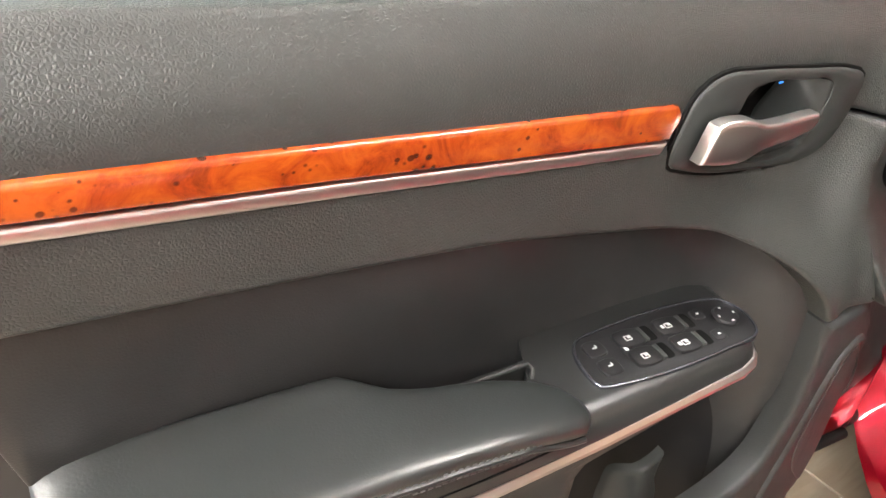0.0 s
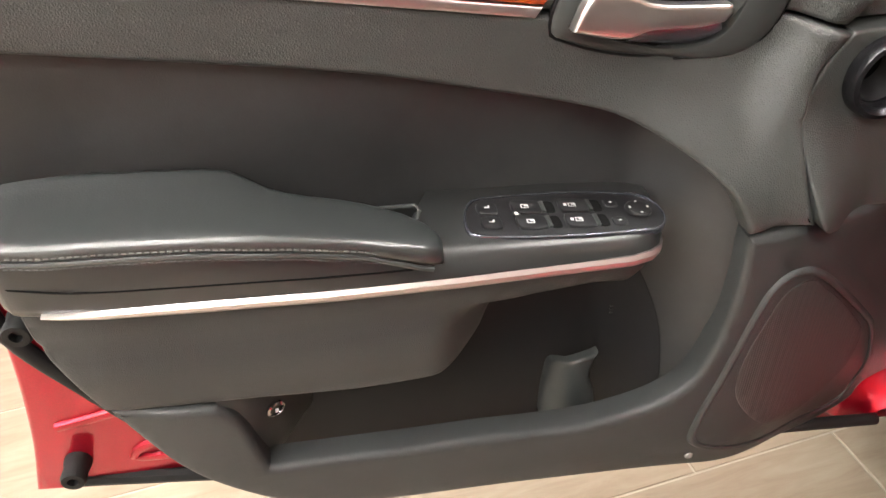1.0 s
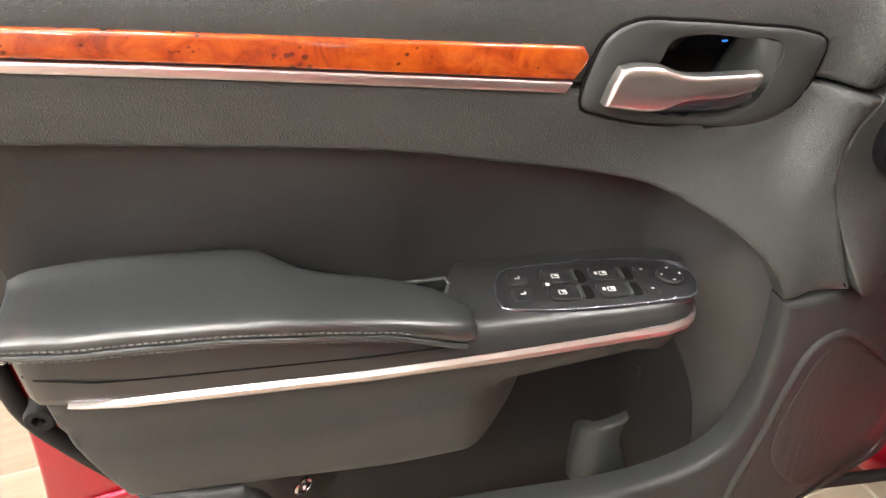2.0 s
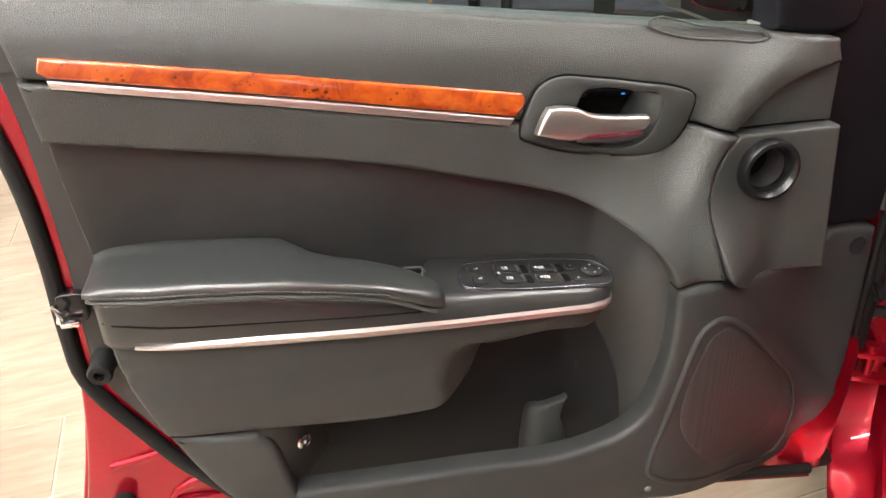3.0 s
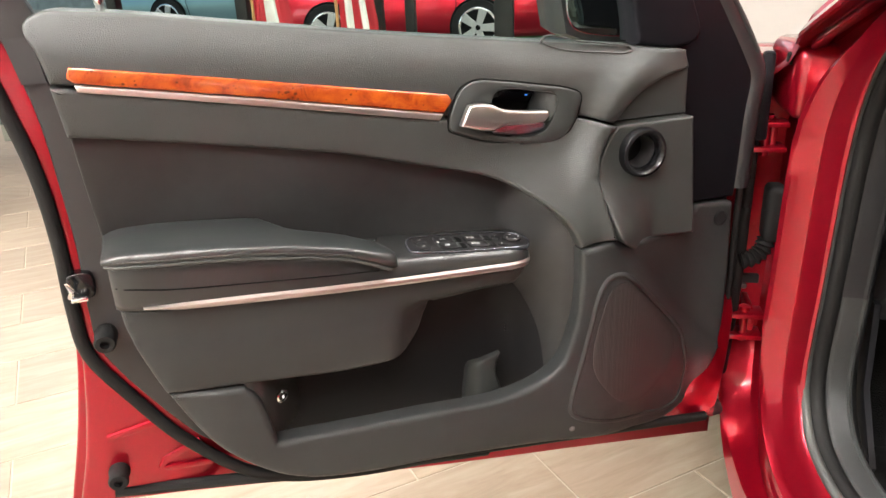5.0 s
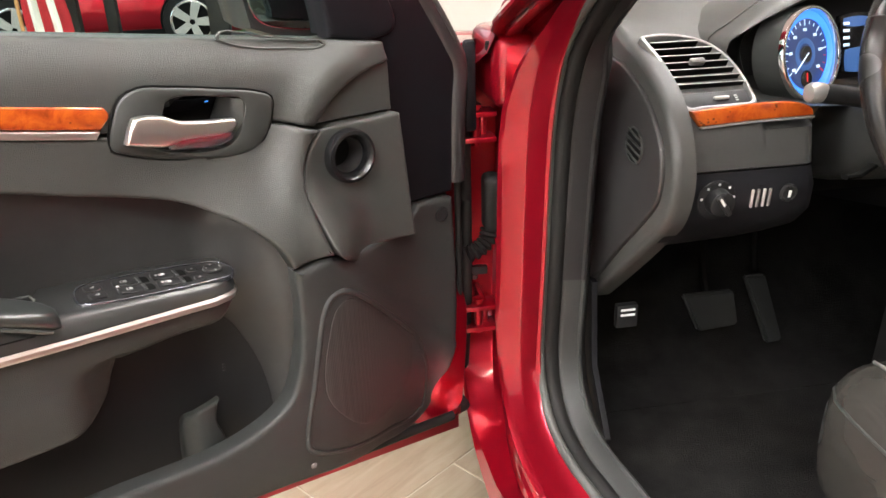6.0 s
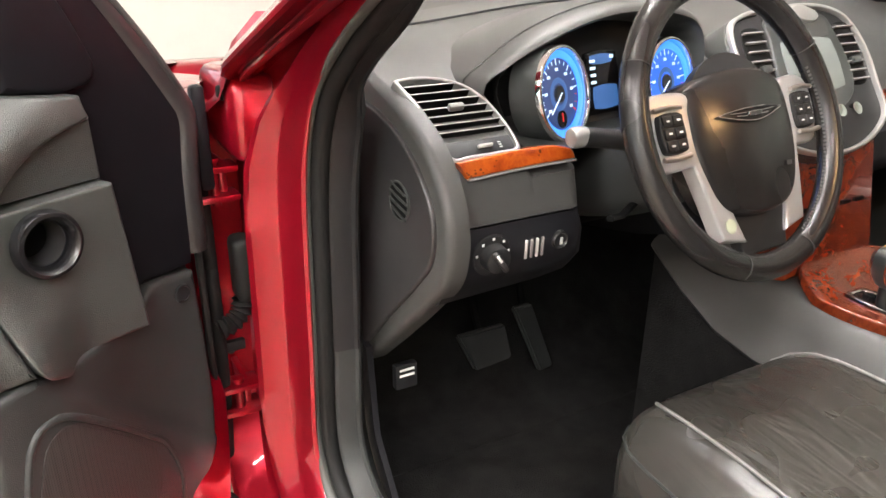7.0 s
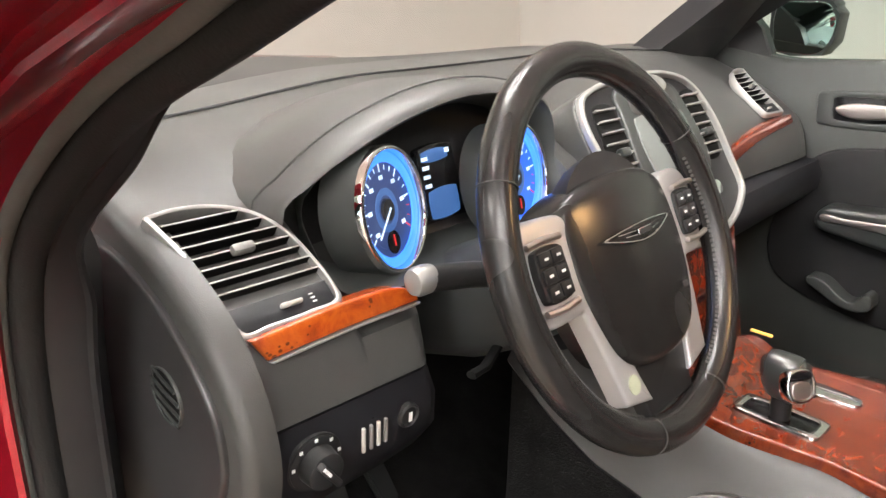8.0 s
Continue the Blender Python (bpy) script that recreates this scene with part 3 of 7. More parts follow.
# dark sheet puts the pocket's shade over the same insert vinyl
pad("pocket_shade", [(0.545, 0.745, 1), (0.505, 0.715), (0.478, 0.66), (0.466, 0.58), (0.468, 0.445, 1), (0.60, 0.425), (0.895, 0.475, 1), (0.918, 0.733, 1)], lambda u, z: n_insert(u, z) + 0.003, 0.004, 0.001, M_POCKETSHADE, door, "dark sheet standing in for shade in the map pocket", grid=0.02)
pad("pocket_cheek", [(0.925, 0.575, 1), (0.925, 0.690, 1), (0.820, 0.690, 1), (0.820, 0.560, 1)], lambda u, z: 0.148 - 0.106 * ss(0.915, 0.830, u), 0.004, 0.001, M_INSERT, door, grid=0.02)
button = part("pocket_button", turned_mesh([(0.0095, 0), (0.0095, 0.003), (0.0075, 0.0042), (0.007, 0.003), (0.002, 0.003)], 24), M_CHROME, door, "small round chrome-rimmed button", pose(0.879, 0.128, 0.641, -6, 0, 30))
part("button_face", turned_mesh([(0.0068, 0.002), (0.0066, 0.0036), (0.002, 0.004)], 20), M_GLOSS, button)
part("button_mark", box_mesh((0.003, 0.001, 0.005), (0, 0.0043, 0), 0.0004), M_ICON, button)
# upright divider and stamped mark in the pocket
pad("bottle_divider", [(0.594, 0.500, 1), (0.591, 0.562), (0.585, 0.598), (0.573, 0.609), (0.540, 0.6145, 1), (0.546, 0.603), (0.5495, 0.585), (0.541, 0.555), (0.538, 0.500, 1)], lambda u, z: 0.104 - 6.0 * (u - 0.566)**2 - 0.03 * ss(0.57, 0.60, u), 0.012, 0.004, M_BEZEL, door, "curved bottle divider", grid=0.008)
part("stamped_mark", ring_mesh(circle_pts(0.505, 0.628, 0.0135), circle_pts(0.505, 0.628, 0.0115), lambda u, z: n_insert(u, z) + 0.0025, 0.004, 0.004, 0.0006, 40), M_INSERT, door)
for k in range(3):
    part("stamped_bar", box_mesh((0.012, 0.002, 0.0016), (0.505, n_insert(0.505, 0.628) + 0.0015, 0.623 + 0.005 * k)), M_INSERT, door)

# front corner: arched flap, air outlet, screw
pad("corner_panel", [(0.2195, 1.0195, 1), (0.2800, 1.0035), (0.322, 0.978), (0.346, 0.9512, 1), (0.2178, 0.9505, 1)], 0.080, 0.03, 0.002, M_TRIM, door, "recessed arched corner panel")
pad("outlet_panel", [(0.217, 0.948, 1), (0.349, 0.948, 1), (0.374, 0.921), (0.388, 0.874), (0.384, 0.835), (0.371, 0.793), (0.345, 0.772), (0.326, 0.7605), (0.306, 0.7625), (0.1985, 0.7575, 1)], n_flap, 0.05, 0.004, M_TRIM, door, "grained panel with round air outlet", grid=0.005)
out_c = (0.310, 0.906)
outlet = part("air_outlet", ring_turned([(0.0375, -0.004), (0.0375, 0.006), (0.0355, 0.0105), (0.0315, 0.0115), (0.0275, 0.007), (0.0255, -0.002), (0.0250, -0.040)]), M_OUTLET, door, "round black air outlet ring", pose(out_c[0], 0.106, out_c[1]))
part("outlet_inner_ring", ring_turned([(0.0262, -0.012), (0.0256, -0.006), (0.0238, -0.005), (0.0228, -0.009), (0.0222, -0.036)], 40), M_SATIN, outlet)
part("outlet_hole", turned_mesh([(0.0240, -0.002), (0.0235, 0.0045), (0.002, 0.0047)], 40), M_DARK, outlet, "", pose(0.0, -0.0420, 0))
screw = part("screw_cap", turned_mesh([(0.0135, 0), (0.0132, 0.002), (0.0105, 0.003), (0.010, 0.0018), (0.002, 0.0018)], 28), M_BLACK, door, "round black screw cap", pose(0.112, n_low(0.112, 0.76) + 0.001, 0.755))
part("push_pin", turned_mesh([(0.0050, 0), (0.0042, 0.002), (0.0015, 0.003)], 20), M_GREYPLASTIC, door, "pale trim clip", pose(0.440, n_low(0.44, 0.478) + 0.0005, 0.480))

# loudspeaker
spk = [(0.363, 0.737), (0.387, 0.736), (0.401, 0.722), (0.409, 0.701), (0.418, 0.666), (0.431, 0.611), (0.449, 0.540), (0.450, 0.516), (0.437, 0.499), (0.404, 0.481), (0.268, 0.420), (0.193, 0.393), (0.160, 0.402), (0.154, 0.458), (0.170, 0.528), (0.186, 0.567), (0.220, 0.607), (0.260, 0.649), (0.326, 0.714), (0.347, 0.730)]
spk_in = [(p.x, p.y) for p in inset(curve_loop(spk, 0.01), 0.0085)]
rim = part("speaker_rim", ring_mesh(spk, spk_in, lambda u, z: n_low(u, z) + 0.0042, 0.012, 0.007, 0.0034, 150), M_LOWER, door, "raised moulded loudspeaker rim")
pad("speaker_plate", spk_in, lambda u, z: n_low(u, z) + 0.0012, 0.008, 0.0006, M_LOWER, door, "smooth plate round the loudspeaker holes", grid=0.02)
perf = [(0.353, 0.717), (0.378, 0.712), (0.395, 0.677), (0.409, 0.623), (0.407, 0.582), (0.387, 0.545), (0.344, 0.500), (0.285, 0.474), (0.228, 0.488), (0.206, 0.527), (0.206, 0.560), (0.239, 0.606), (0.318, 0.689)]
pad("speaker_grille", perf, lambda u, z: n_low(u, z) + 0.0020, 0.008, 0.0006, M_GRILLE, door, "fine perforated loudspeaker grille", grid=0.02)

# wood and metal strips
pad("wood_strip", [(1.052, 1.096, 1), (0.930, 1.0755, 1), (0.750, 1.0435, 1), (0.608, 1.0185, 1), (0.603, 1.011), (0.616, 0.9945, 1), (0.870, 1.0450, 1), (1.049, 1.0785, 1), (1.0555, 1.084)], lambda u, z: up(u) + 0.008 - 0.12 * (z - 0.9945 - 0.194 * (u - 0.616)), 0.018, 0.003, M_WOOD, door, "glossy orange burl wood strip")
pad("metal_strip", [(1.0495, 1.0772, 1), (0.870, 1.0437, 1), (0.6165, 0.9935, 1), (0.6225, 0.9855, 1), (0.870, 1.0350, 1), (1.0475, 1.0690, 1)], lambda u, z: up(u) + 0.008, 0.016, 0.0022, M_SILVER, door, "satin silver strip under the wood")

# inside handle
bez = [(0.609, 0.978), (0.601, 1.003), (0.589, 1.024), (0.569, 1.0325), (0.533, 1.029), (0.476, 1.019), (0.425, 1.008), (0.4085, 0.999), (0.410, 0.981), (0.421, 0.955), (0.438, 0.940), (0.464, 0.935), (0.515, 0.942), (0.564, 0.952), (0.597, 0.964), (0.608, 0.970)]
hole = [(0.540, 1.013), (0.531, 1.0165), (0.474, 1.009), (0.451, 1.004), (0.446, 0.996), (0.449, 0.982), (0.456, 0.965), (0.469, 0.952), (0.497, 0.948), (0.547, 0.958), (0.562, 0.964), (0.572, 0.978), (0.562, 0.992), (0.548, 0.998)]
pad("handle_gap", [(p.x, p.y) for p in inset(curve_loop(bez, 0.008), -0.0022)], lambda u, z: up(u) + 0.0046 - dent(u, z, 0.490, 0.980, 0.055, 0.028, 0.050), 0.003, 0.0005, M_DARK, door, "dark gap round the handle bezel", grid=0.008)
handle = part("handle_bezel", ring_mesh(bez, hole, lambda u, z: up(u) + 0.0072, 0.02, 0.046, 0.003, 144), M_BEZEL, door, "dark moulded bezel round the door handle")
# back of the cup, the shade inside it put into the colour
pad("handle_cup", [(0.575, 1.02), (0.43, 1.012), (0.43, 0.935), (0.575, 0.94)], 0.052, 0.01, 0.002, M_DARK, handle, "deep handle cup with its shade painted black")
pad("cup_slope", [(0.468, 1.006, 1), (0.444, 1.003, 1), (0.452, 0.955, 1), (0.484, 0.950, 1)], lambda u, z: 0.094 - 0.042 * ss(0.446, 0.486, u), 0.004, 0.001, M_BEZEL, handle, grid=0.01)
pad("cup_wall", [(0.540, 1.013, 1), (0.470, 1.006, 1), (0.474, 0.990, 1), (0.540, 0.994, 1)], lambda u, z: 0.072 - 1.1 * (1.006 - z), 0.004, 0.001, M_COVER, handle, grid=0.01)
part("cup_lamp", box_mesh((0.0045, 0.0016, 0.0012), (0.4865, 0.077, 1.0035), 0.0004), M_BLUEHOT, handle, "tiny blue courtesy light")
lever_pts = [(0.597, 0.977, 1), (0.591, 0.993), (0.584, 1.0035, 1), (0.574, 1.0045), (0.550, 1.0005), (0.536, 0.9935), (0.513, 0.9885), (0.464, 0.9825, 1), (0.4625, 0.976), (0.468, 0.9685, 1), (0.488, 0.9665), (0.517, 0.9695), (0.535, 0.9705), (0.549, 0.9665), (0.566, 0.968)]
pad("handle_lever", lever_pts, lambda u, z: 0.114 - 0.010 * ss(0.56, 0.46, u) - 7.0 * (z - 0.984 - 0.05 * (u - 0.52))**2, 0.012, 0.0035, M_LEVER, handle, "satin silver door lever", grid=0.006, seg=4)
pad("lever_back", [(0.548, 0.969, 1), (0.470, 0.970, 1), (0.464, 0.960), (0.476, 0.9515), (0.500, 0.9495), (0.545, 0.9575, 1)], lambda u, z: 0.100 - 0.5 * (0.970 - z), 0.008, 0.002, M_LEVERBACK, handle, "smoky polished underside of the lever", grid=0.008)

# armrest
T_ZT = [(0.712, 0.832), (0.72, 0.838), (0.737, 0.845), (0.772, 0.857), (0.80, 0.864), (0.828, 0.870), (0.86, 0.877), (0.894, 0.881), (0.958, 0.888), (1.02, 0.892), (1.045, 0.892), (1.058, 0.886)]
T_ZB = [(0.712, 0.812), (0.733, 0.821), (0.747, 0.829), (0.775, 0.842), (0.83, 0.855), (0.896, 0.866), (0.96, 0.872), (1.021, 0.876), (1.058, 0.878)]
T_NB = [(0.712, 0.144), (0.72, 0.132), (0.74, 0.122), (0.78, 0.117), (0.82, 0.113), (0.845, 0.106), (0.875, 0.092), (1.06, 0.092)]
T_NF = [(0.712, 0.164), (0.722, 0.172), (0.75, 0.177), (0.85, 0.180), (1.0, 0.179), (1.05, 0.172), (1.058, 0.164)]


def arm_section(u):
    zt, zb, nb, nf = (lerp_table(t, u) for t in (T_ZT, T_ZB, T_NB, T_NF))
    cz, cn, hz, hn = (zt + zb) / 2, (nb + nf) / 2, (zt - zb) / 2, (nf - nb) / 2
    out = []
    for k in range(28):
        a = 2 * math.pi * k / 28
        ca, sa = math.cos(a), math.sin(a)
        p = 0.44 + 0.24 * ss(0.79, 0.715, u)
        dz = hz * math.copysign(abs(sa)**p, sa) + (0.001 + 0.011 * ss(0.835, 0.885, u)) * max(0.0, -ca) * (sa > 0)
        out.append((u, cn + hn * math.copysign(abs(ca)**p, ca), cz + dz))
    return out


arm_us = [0.712, 0.716, 0.722, 0.73, 0.74, 0.755, 0.77, 0.785, 0.80, 0.815, 0.83, 0.845, 0.855, 0.865, 0.875, 0.89, 0.91, 0.94, 0.97, 1.0, 1.025, 1.04, 1.05, 1.056, 1.059]
arm = part("armrest_pad", loft_mesh([arm_section(u) for u in arm_us]), M_LEATHER, door, "padded black leather armrest with grey stitching", sharp=75)
arm_line = [(u, lerp_table(T_NF, u) + 0.0012, lerp_table(T_ZB, u) + 0.007) for u in np.linspace(0.765, 1.05, 56)]
st = bmesh.new()
for k, (p, q) in enumerate(zip(arm_line, arm_line[1:])):
    a, b = Vector(p), Vector(q)
    d = (b - a) * 0.32
    for zz in (0.0, -0.010):
        c = (a + b) / 2 + Vector((0, -0.0012 if zz else 0, zz))
        vs = [st.verts.new(c + d * s + Vector((0, n, w))) for s in (-1, 1) for n, w in ((0.0, 0.0008), (0.0009, 0), (0.0, -0.0008))]
        st.faces.new((vs[0], vs[1], vs[4], vs[3]))
        st.faces.new((vs[1], vs[2], vs[5], vs[4]))
tagged(part("stitching", st, M_STITCH, arm, "grey seam stitches"), kind="stuff")
part("piping", tube_mesh([(u, lerp_table(T_NF, u) - 0.001, lerp_table(T_ZB, u) + 0.0005) for u in np.linspace(0.722, 1.055, 40)], 0.0022, 8), M_LEATHER, arm)


def strip_z(u):
    return 0.782 + 0.0715 * (u - 0.507)


def base_top(u):
    return 0.8045 + 0.115 * (u - 0.536) + (lerp_table(T_ZB, u) + 0.003 - 0.8045 - 0.115 * (u - 0.536)) * ss(0.712, 0.760, u)


T_BF = [(0.502, 0.085), (0.503, 0.112), (0.507, 0.130), (0.514, 0.143), (0.525, 0.152), (0.545, 0.158), (0.60, 0.161), (0.70, 0.167), (0.80, 0.170), (1.0, 0.168), (1.045, 0.160), (1.055, 0.150)]


def base_section(u):
    nf, zt, zs = lerp_table(T_BF, u), base_top(u), strip_z(u) - 0.006
    back = 0.055 + 0.070 * ss(0.700, 0.745, u)
    return [(u, back, zs), (u, nf - 0.006, zs), (u, nf - 0.001, zs + 0.005), (u, nf, zs + 0.012), (u, nf - 0.0005, zt - 0.019), (u, nf - 0.003, zt - 0.011), (u, nf - 0.0075, zt - 0.0045), (u, nf - 0.0135, zt - 0.001), (u, nf - 0.021, zt), (u, back, zt)]


base_us = [0.502, 0.503, 0.507, 0.514, 0.525, 0.535, 0.545, 0.57, 0.60, 0.65, 0.69, 0.70, 0.71, 0.72, 0.73, 0.745, 0.77, 0.82, 0.9, 0.98, 1.03, 1.045, 1.055]
part("armrest_base", loft_mesh([base_section(u) for u in base_us]), M_CONSOLE, door, "black armrest console", sharp=60)
part("console_seam", tube_mesh([(u, lerp_table(T_BF, u) - 0.0002, 0.8165 + 0.0845 * (u - 0.735) + 0.01 * ss(0.95, 1.06, u) * 0.3) for u in np.linspace(0.738, 1.05, 30)], 0.0009, 6), M_DARK, door, "fine dark seam along the console")
sv_us = [0.5045, 0.507, 0.511, 0.516, 0.525, 0.545, 0.60, 0.70, 0.80, 0.90, 0.98, 1.01, 1.024]
secs = []
for u in sv_us:
    nf, zs = lerp_table(T_BF, u), strip_z(u)
    h = 0.0052 * (1 - 0.75 * ss(0.96, 1.024, u)) * (0.7 + 0.3 * ss(0.5045, 0.53, u))
    secs.append([(u, nf - 0.008, zs - h), (u, nf + 0.001, zs - h), (u, nf + 0.0035, zs - h * 0.3), (u, nf + 0.0035, zs + h * 0.4), (u, nf + 0.0005, zs + h), (u, nf - 0.008, zs + h)])
part("armrest_strip", loft_mesh(secs), M_SILVER, door, "long satin silver strip along the armrest", sharp=30)


def n_side(u, z):
    crease = 0.0035 * math.exp(-((z - 0.7535 - 0.055 * max(0.0, u - 0.7)) / 0.007)**2)
    fall = 0.034 * ss(0.725, 0.665, u) * ss(0.752, 0.738, z)
    return lerp_table(T_BF, max(u, 0.52)) - 0.011 - crease - fall - 0.008 * ss(0.74, 0.66, z)


side_pts = [(1.0530, 0.8150, 1), (0.90, 0.8035), (0.70, 0.7885), (0.513, 0.7760, 1), (0.514, 0.769), (0.524, 0.755), (0.546, 0.7435), (0.655, 0.7405, 1), (0.665, 0.720), (0.678, 0.690), (0.712, 0.672), (0.755, 0.669), (0.906, 0.6805), (1.0200, 0.6905, 1), (1.034, 0.732), (1.045, 0.766), (1.051, 0.791)]
pad("side_panel", side_pts, n_side, 0.085, 0.006, M_LOWER, door, "dark grey panel under the armrest with rounded bulge", grid=0.014)

# switch panel on the armrest
e1 = Vector((1, 0, 0.115)).normalized()
nn = Vector((-0.115, 0.05, 1)).normalized()
e3 = e1.cross(nn).normalized()
sw_m = Matrix.Translation((0.5940, 0.1145, 0.8130)) @ Matrix((e1, nn, e3)).transposed().to_4x4()
sw_out = [(0.094, -0.012), (0.092, -0.026), (0.078, -0.030), (-0.060, -0.030), (-0.080, -0.027), (-0.090, -0.014), (-0.092, 0.006), (-0.084, 0.022), (-0.066, 0.0285), (0.062, 0.0285), (0.080, 0.025), (0.090, 0.010)]
# the rounded edge's highlight is put into the rim as brighter metal
panel = part("switch_panel", ring_mesh(sw_out, [(x * 0.978, z * 0.93) for x, z in sw_out], 0.002, 0.006, 0.006, 0.0007, 90), M_LEVERBACK, door, "window switch panel with raised rim, edge highlight painted in bright metal", sw_m)
pad("plate", [(x * 0.982, z * 0.94) for x, z in sw_out], 0.0002, 0.006, 0.0006, M_BLACK, panel)


def key(name, cx, cz, w, d, h, tilt=0.0, label=""):
    b = pad_mesh(round_rect(cx, cz, w, d, 0.003), lambda u, z: h + tilt * (u - cx), 0.006, 0.0012, step=0.002)
    return part(name, b, M_BLACK, panel, label)


def icon(parent, bars):
    bm = bmesh.new()
    for cx, cz, w, d, h in bars:
        c = [bm.verts.new((cx + sx * w / 2, h, cz + sz * d / 2)) for sx, sz in ((-1, -1), (1, -1), (1, 1), (-1, 1))]
        bm.faces.new(c)
    return part("icon", bm, M_ICON, parent)


def car_icon(cx, cz, h):
    return [(cx, cz - 0.0024, 0.0062, 0.0009, h), (cx, cz + 0.0024, 0.0062, 0.0009, h), (cx + 0.0030, cz, 0.0009, 0.0048, h), (cx - 0.0030, cz, 0.0009, 0.0048, h), (cx - 0.0012, cz + 0.0006, 0.0030, 0.0022, h)]


for cz in (-0.0105, 0.0105):
    k_ = key("lock_switch", 0.070, cz, 0.018, 0.0165, 0.0020)
    icon(k_, [(0.070, cz, 0.0046, 0.0016, 0.0024), (0.068, cz + 0.0016, 0.0014, 0.0028, 0.0024)])
for cx in (0.034, -0.010):
    for cz, w in ((-0.0115, 0.027), (0.0105, 0.027)):
        k_ = key("window_switch", cx, cz, w, 0.0185, 0.0026, 0.06)
        icon(k_, car_icon(cx + 0.002, cz - 0.001, 0.0032) + ([(cx + 0.0085, cz - 0.001, 0.0028, 0.0038, 0.0036)] if cx < 0 else []))
        part("finger_well", pad_mesh(round_rect(cx - 0.021, cz, 0.010, 0.018, 0.003), 0.0006, 0.004, 0.0004), M_DARK, panel)
        part("switch_tip", box_mesh((0.004, 0.004, 0.016), (cx - 0.0150, 0.0006, cz), 0.001), M_BEZEL, k_)
k_ = key("child_lock_switch", 0.0455, 0.0, 0.007, 0.010, 0.0022)
icon(k_, [(0.0455, 0.0, 0.0032, 0.0040, 0.0026)])
for cz in (-0.014, 0.013):
    k_ = key("mirror_switch", -0.046, cz, 0.013, 0.012, 0.0016)
    icon(k_, [(-0.046, cz, 0.003, 0.0018, 0.0020)])
joy = part("mirror_joystick", turned_mesh([(0.0125, 0), (0.0122, 0.0016), (0.0105, 0.0028), (0.0065, 0.0020), (0.002, 0.0018)], 28), M_BLACK, panel, "round mirror control", pose(-0.0685, 0.0015, 0.001))
icon(joy, [(0.0085, 0, 0.0018, 0.0026, 0.0031), (-0.0085, 0, 0.0018, 0.0026, 0.0031), (0, 0.0085, 0.0026, 0.0018, 0.0031), (0, -0.0085, 0.0026, 0.0018, 0.0031)])
# pull-cup edge beside the switch panel
part("pull_cup_edge", tube_mesh(smooth3([(0.792, 0.100, 0.8365), (0.758, 0.100, 0.8345), (0.726, 0.100, 0.8325), (0.7225, 0.103, 0.829), (0.730, 0.113, 0.820)], 0.006), 0.0022, 8), M_BEZEL, door, "raised lip of the pull cup")
pad("pull_cup_wall", [(0.792, 0.836, 1), (0.724, 0.832, 1), (0.728, 0.800, 1), (0.792, 0.800, 1)], 0.099, 0.004, 0.001, M_CONSOLE, door, "inner wall of the pull cup")

# window frame, sail panel, glass
pad("front_cover", [(0.30, 1.06, 1), (0.30, 1.245), (0.245, 1.225), (0.150, 1.115), (0.070, 1.005), (0.068, 0.90), (0.080, 0.786, 1), (0.175, 0.789, 1), (0.225, 0.95, 1), (0.235, 1.05, 1)], lambda u, z: 0.046 + 0.010 * ss(0.1, 0.25, u), 0.04, 0.004, M_COVER, door, "black plastic mirror corner cover", grid=0.04)
pad("mirror_cover", [(0.300, 1.056, 1), (0.300, 1.200), (0.235, 1.165), (0.200, 1.105), (0.190, 1.060), (0.225, 1.047)], 0.064, 0.03, 0.008, M_COVER, door, "black triangular inner mirror cover")
frame_run = [(0.066, 0.040, 0.80), (0.062, 0.040, 0.92), (0.056, 0.040, 0.985), (0.072, 0.040, 1.022), (0.130, 0.040, 1.108), (0.235, 0.030, 1.24), (0.345, 0.018, 1.36), (0.47, 0.008, 1.44), (0.62, 0.0, 1.485), (0.82, -0.006, 1.50), (1.02, -0.004, 1.475), (1.165, 0.004, 1.40), (1.17, 0.02, 1.30), (1.140, 0.036, 1.20), (1.122, 0.040, 1.12), (1.108, 0.045, 1.03)]
part("window_frame", tube_mesh(smooth3(frame_run, 0.02), 0.013, 10, flat=1.3, up=(0, 1, 0)), M_SATIN, door, "black window frame with grey edge")
part("frame_edge", tube_mesh(smooth3([(u - 0.004 if u < 0.4 else u, n + 0.012, z + 0.004) for u, n, z in frame_run[3:7]], 0.02), 0.0030, 8), M_BEZEL, door, "thin grey frame edge")
part("rear_frame", loft_mesh([[(u, n, z), (u + w, n, z), (u + w, n - 0.03, z), (u, n - 0.03, z)] for u, n, z, w in ((1.083, 0.072, 1.075, 0.026), (1.094, 0.066, 1.15, 0.03), (1.118, 0.052, 1.25, 0.034), (1.150, 0.022, 1.38, 0.036))]), M_SATIN, door, "dark rear window frame")
pane = part("door_glass", box_mesh((0.98, 0.004, 0.46), (0.66, 0.022, 1.235)), M_GLASS, door, "green tinted side window pane")
pane.visible_shadow = False
part("glass_seal", tube_mesh([(0.24, 0.035, 1.034), (0.5, 0.042, 1.066), (0.8, 0.056, 1.105), (1.09, 0.066, 1.140)], 0.006, 8), M_RUBBER, door)
slot = [(0.458, 1.0725), (0.446, 1.0655), (0.416, 1.0570), (0.364, 1.0505), (0.319, 1.0480), (0.311, 1.0530), (0.338, 1.0600), (0.391, 1.0685)]
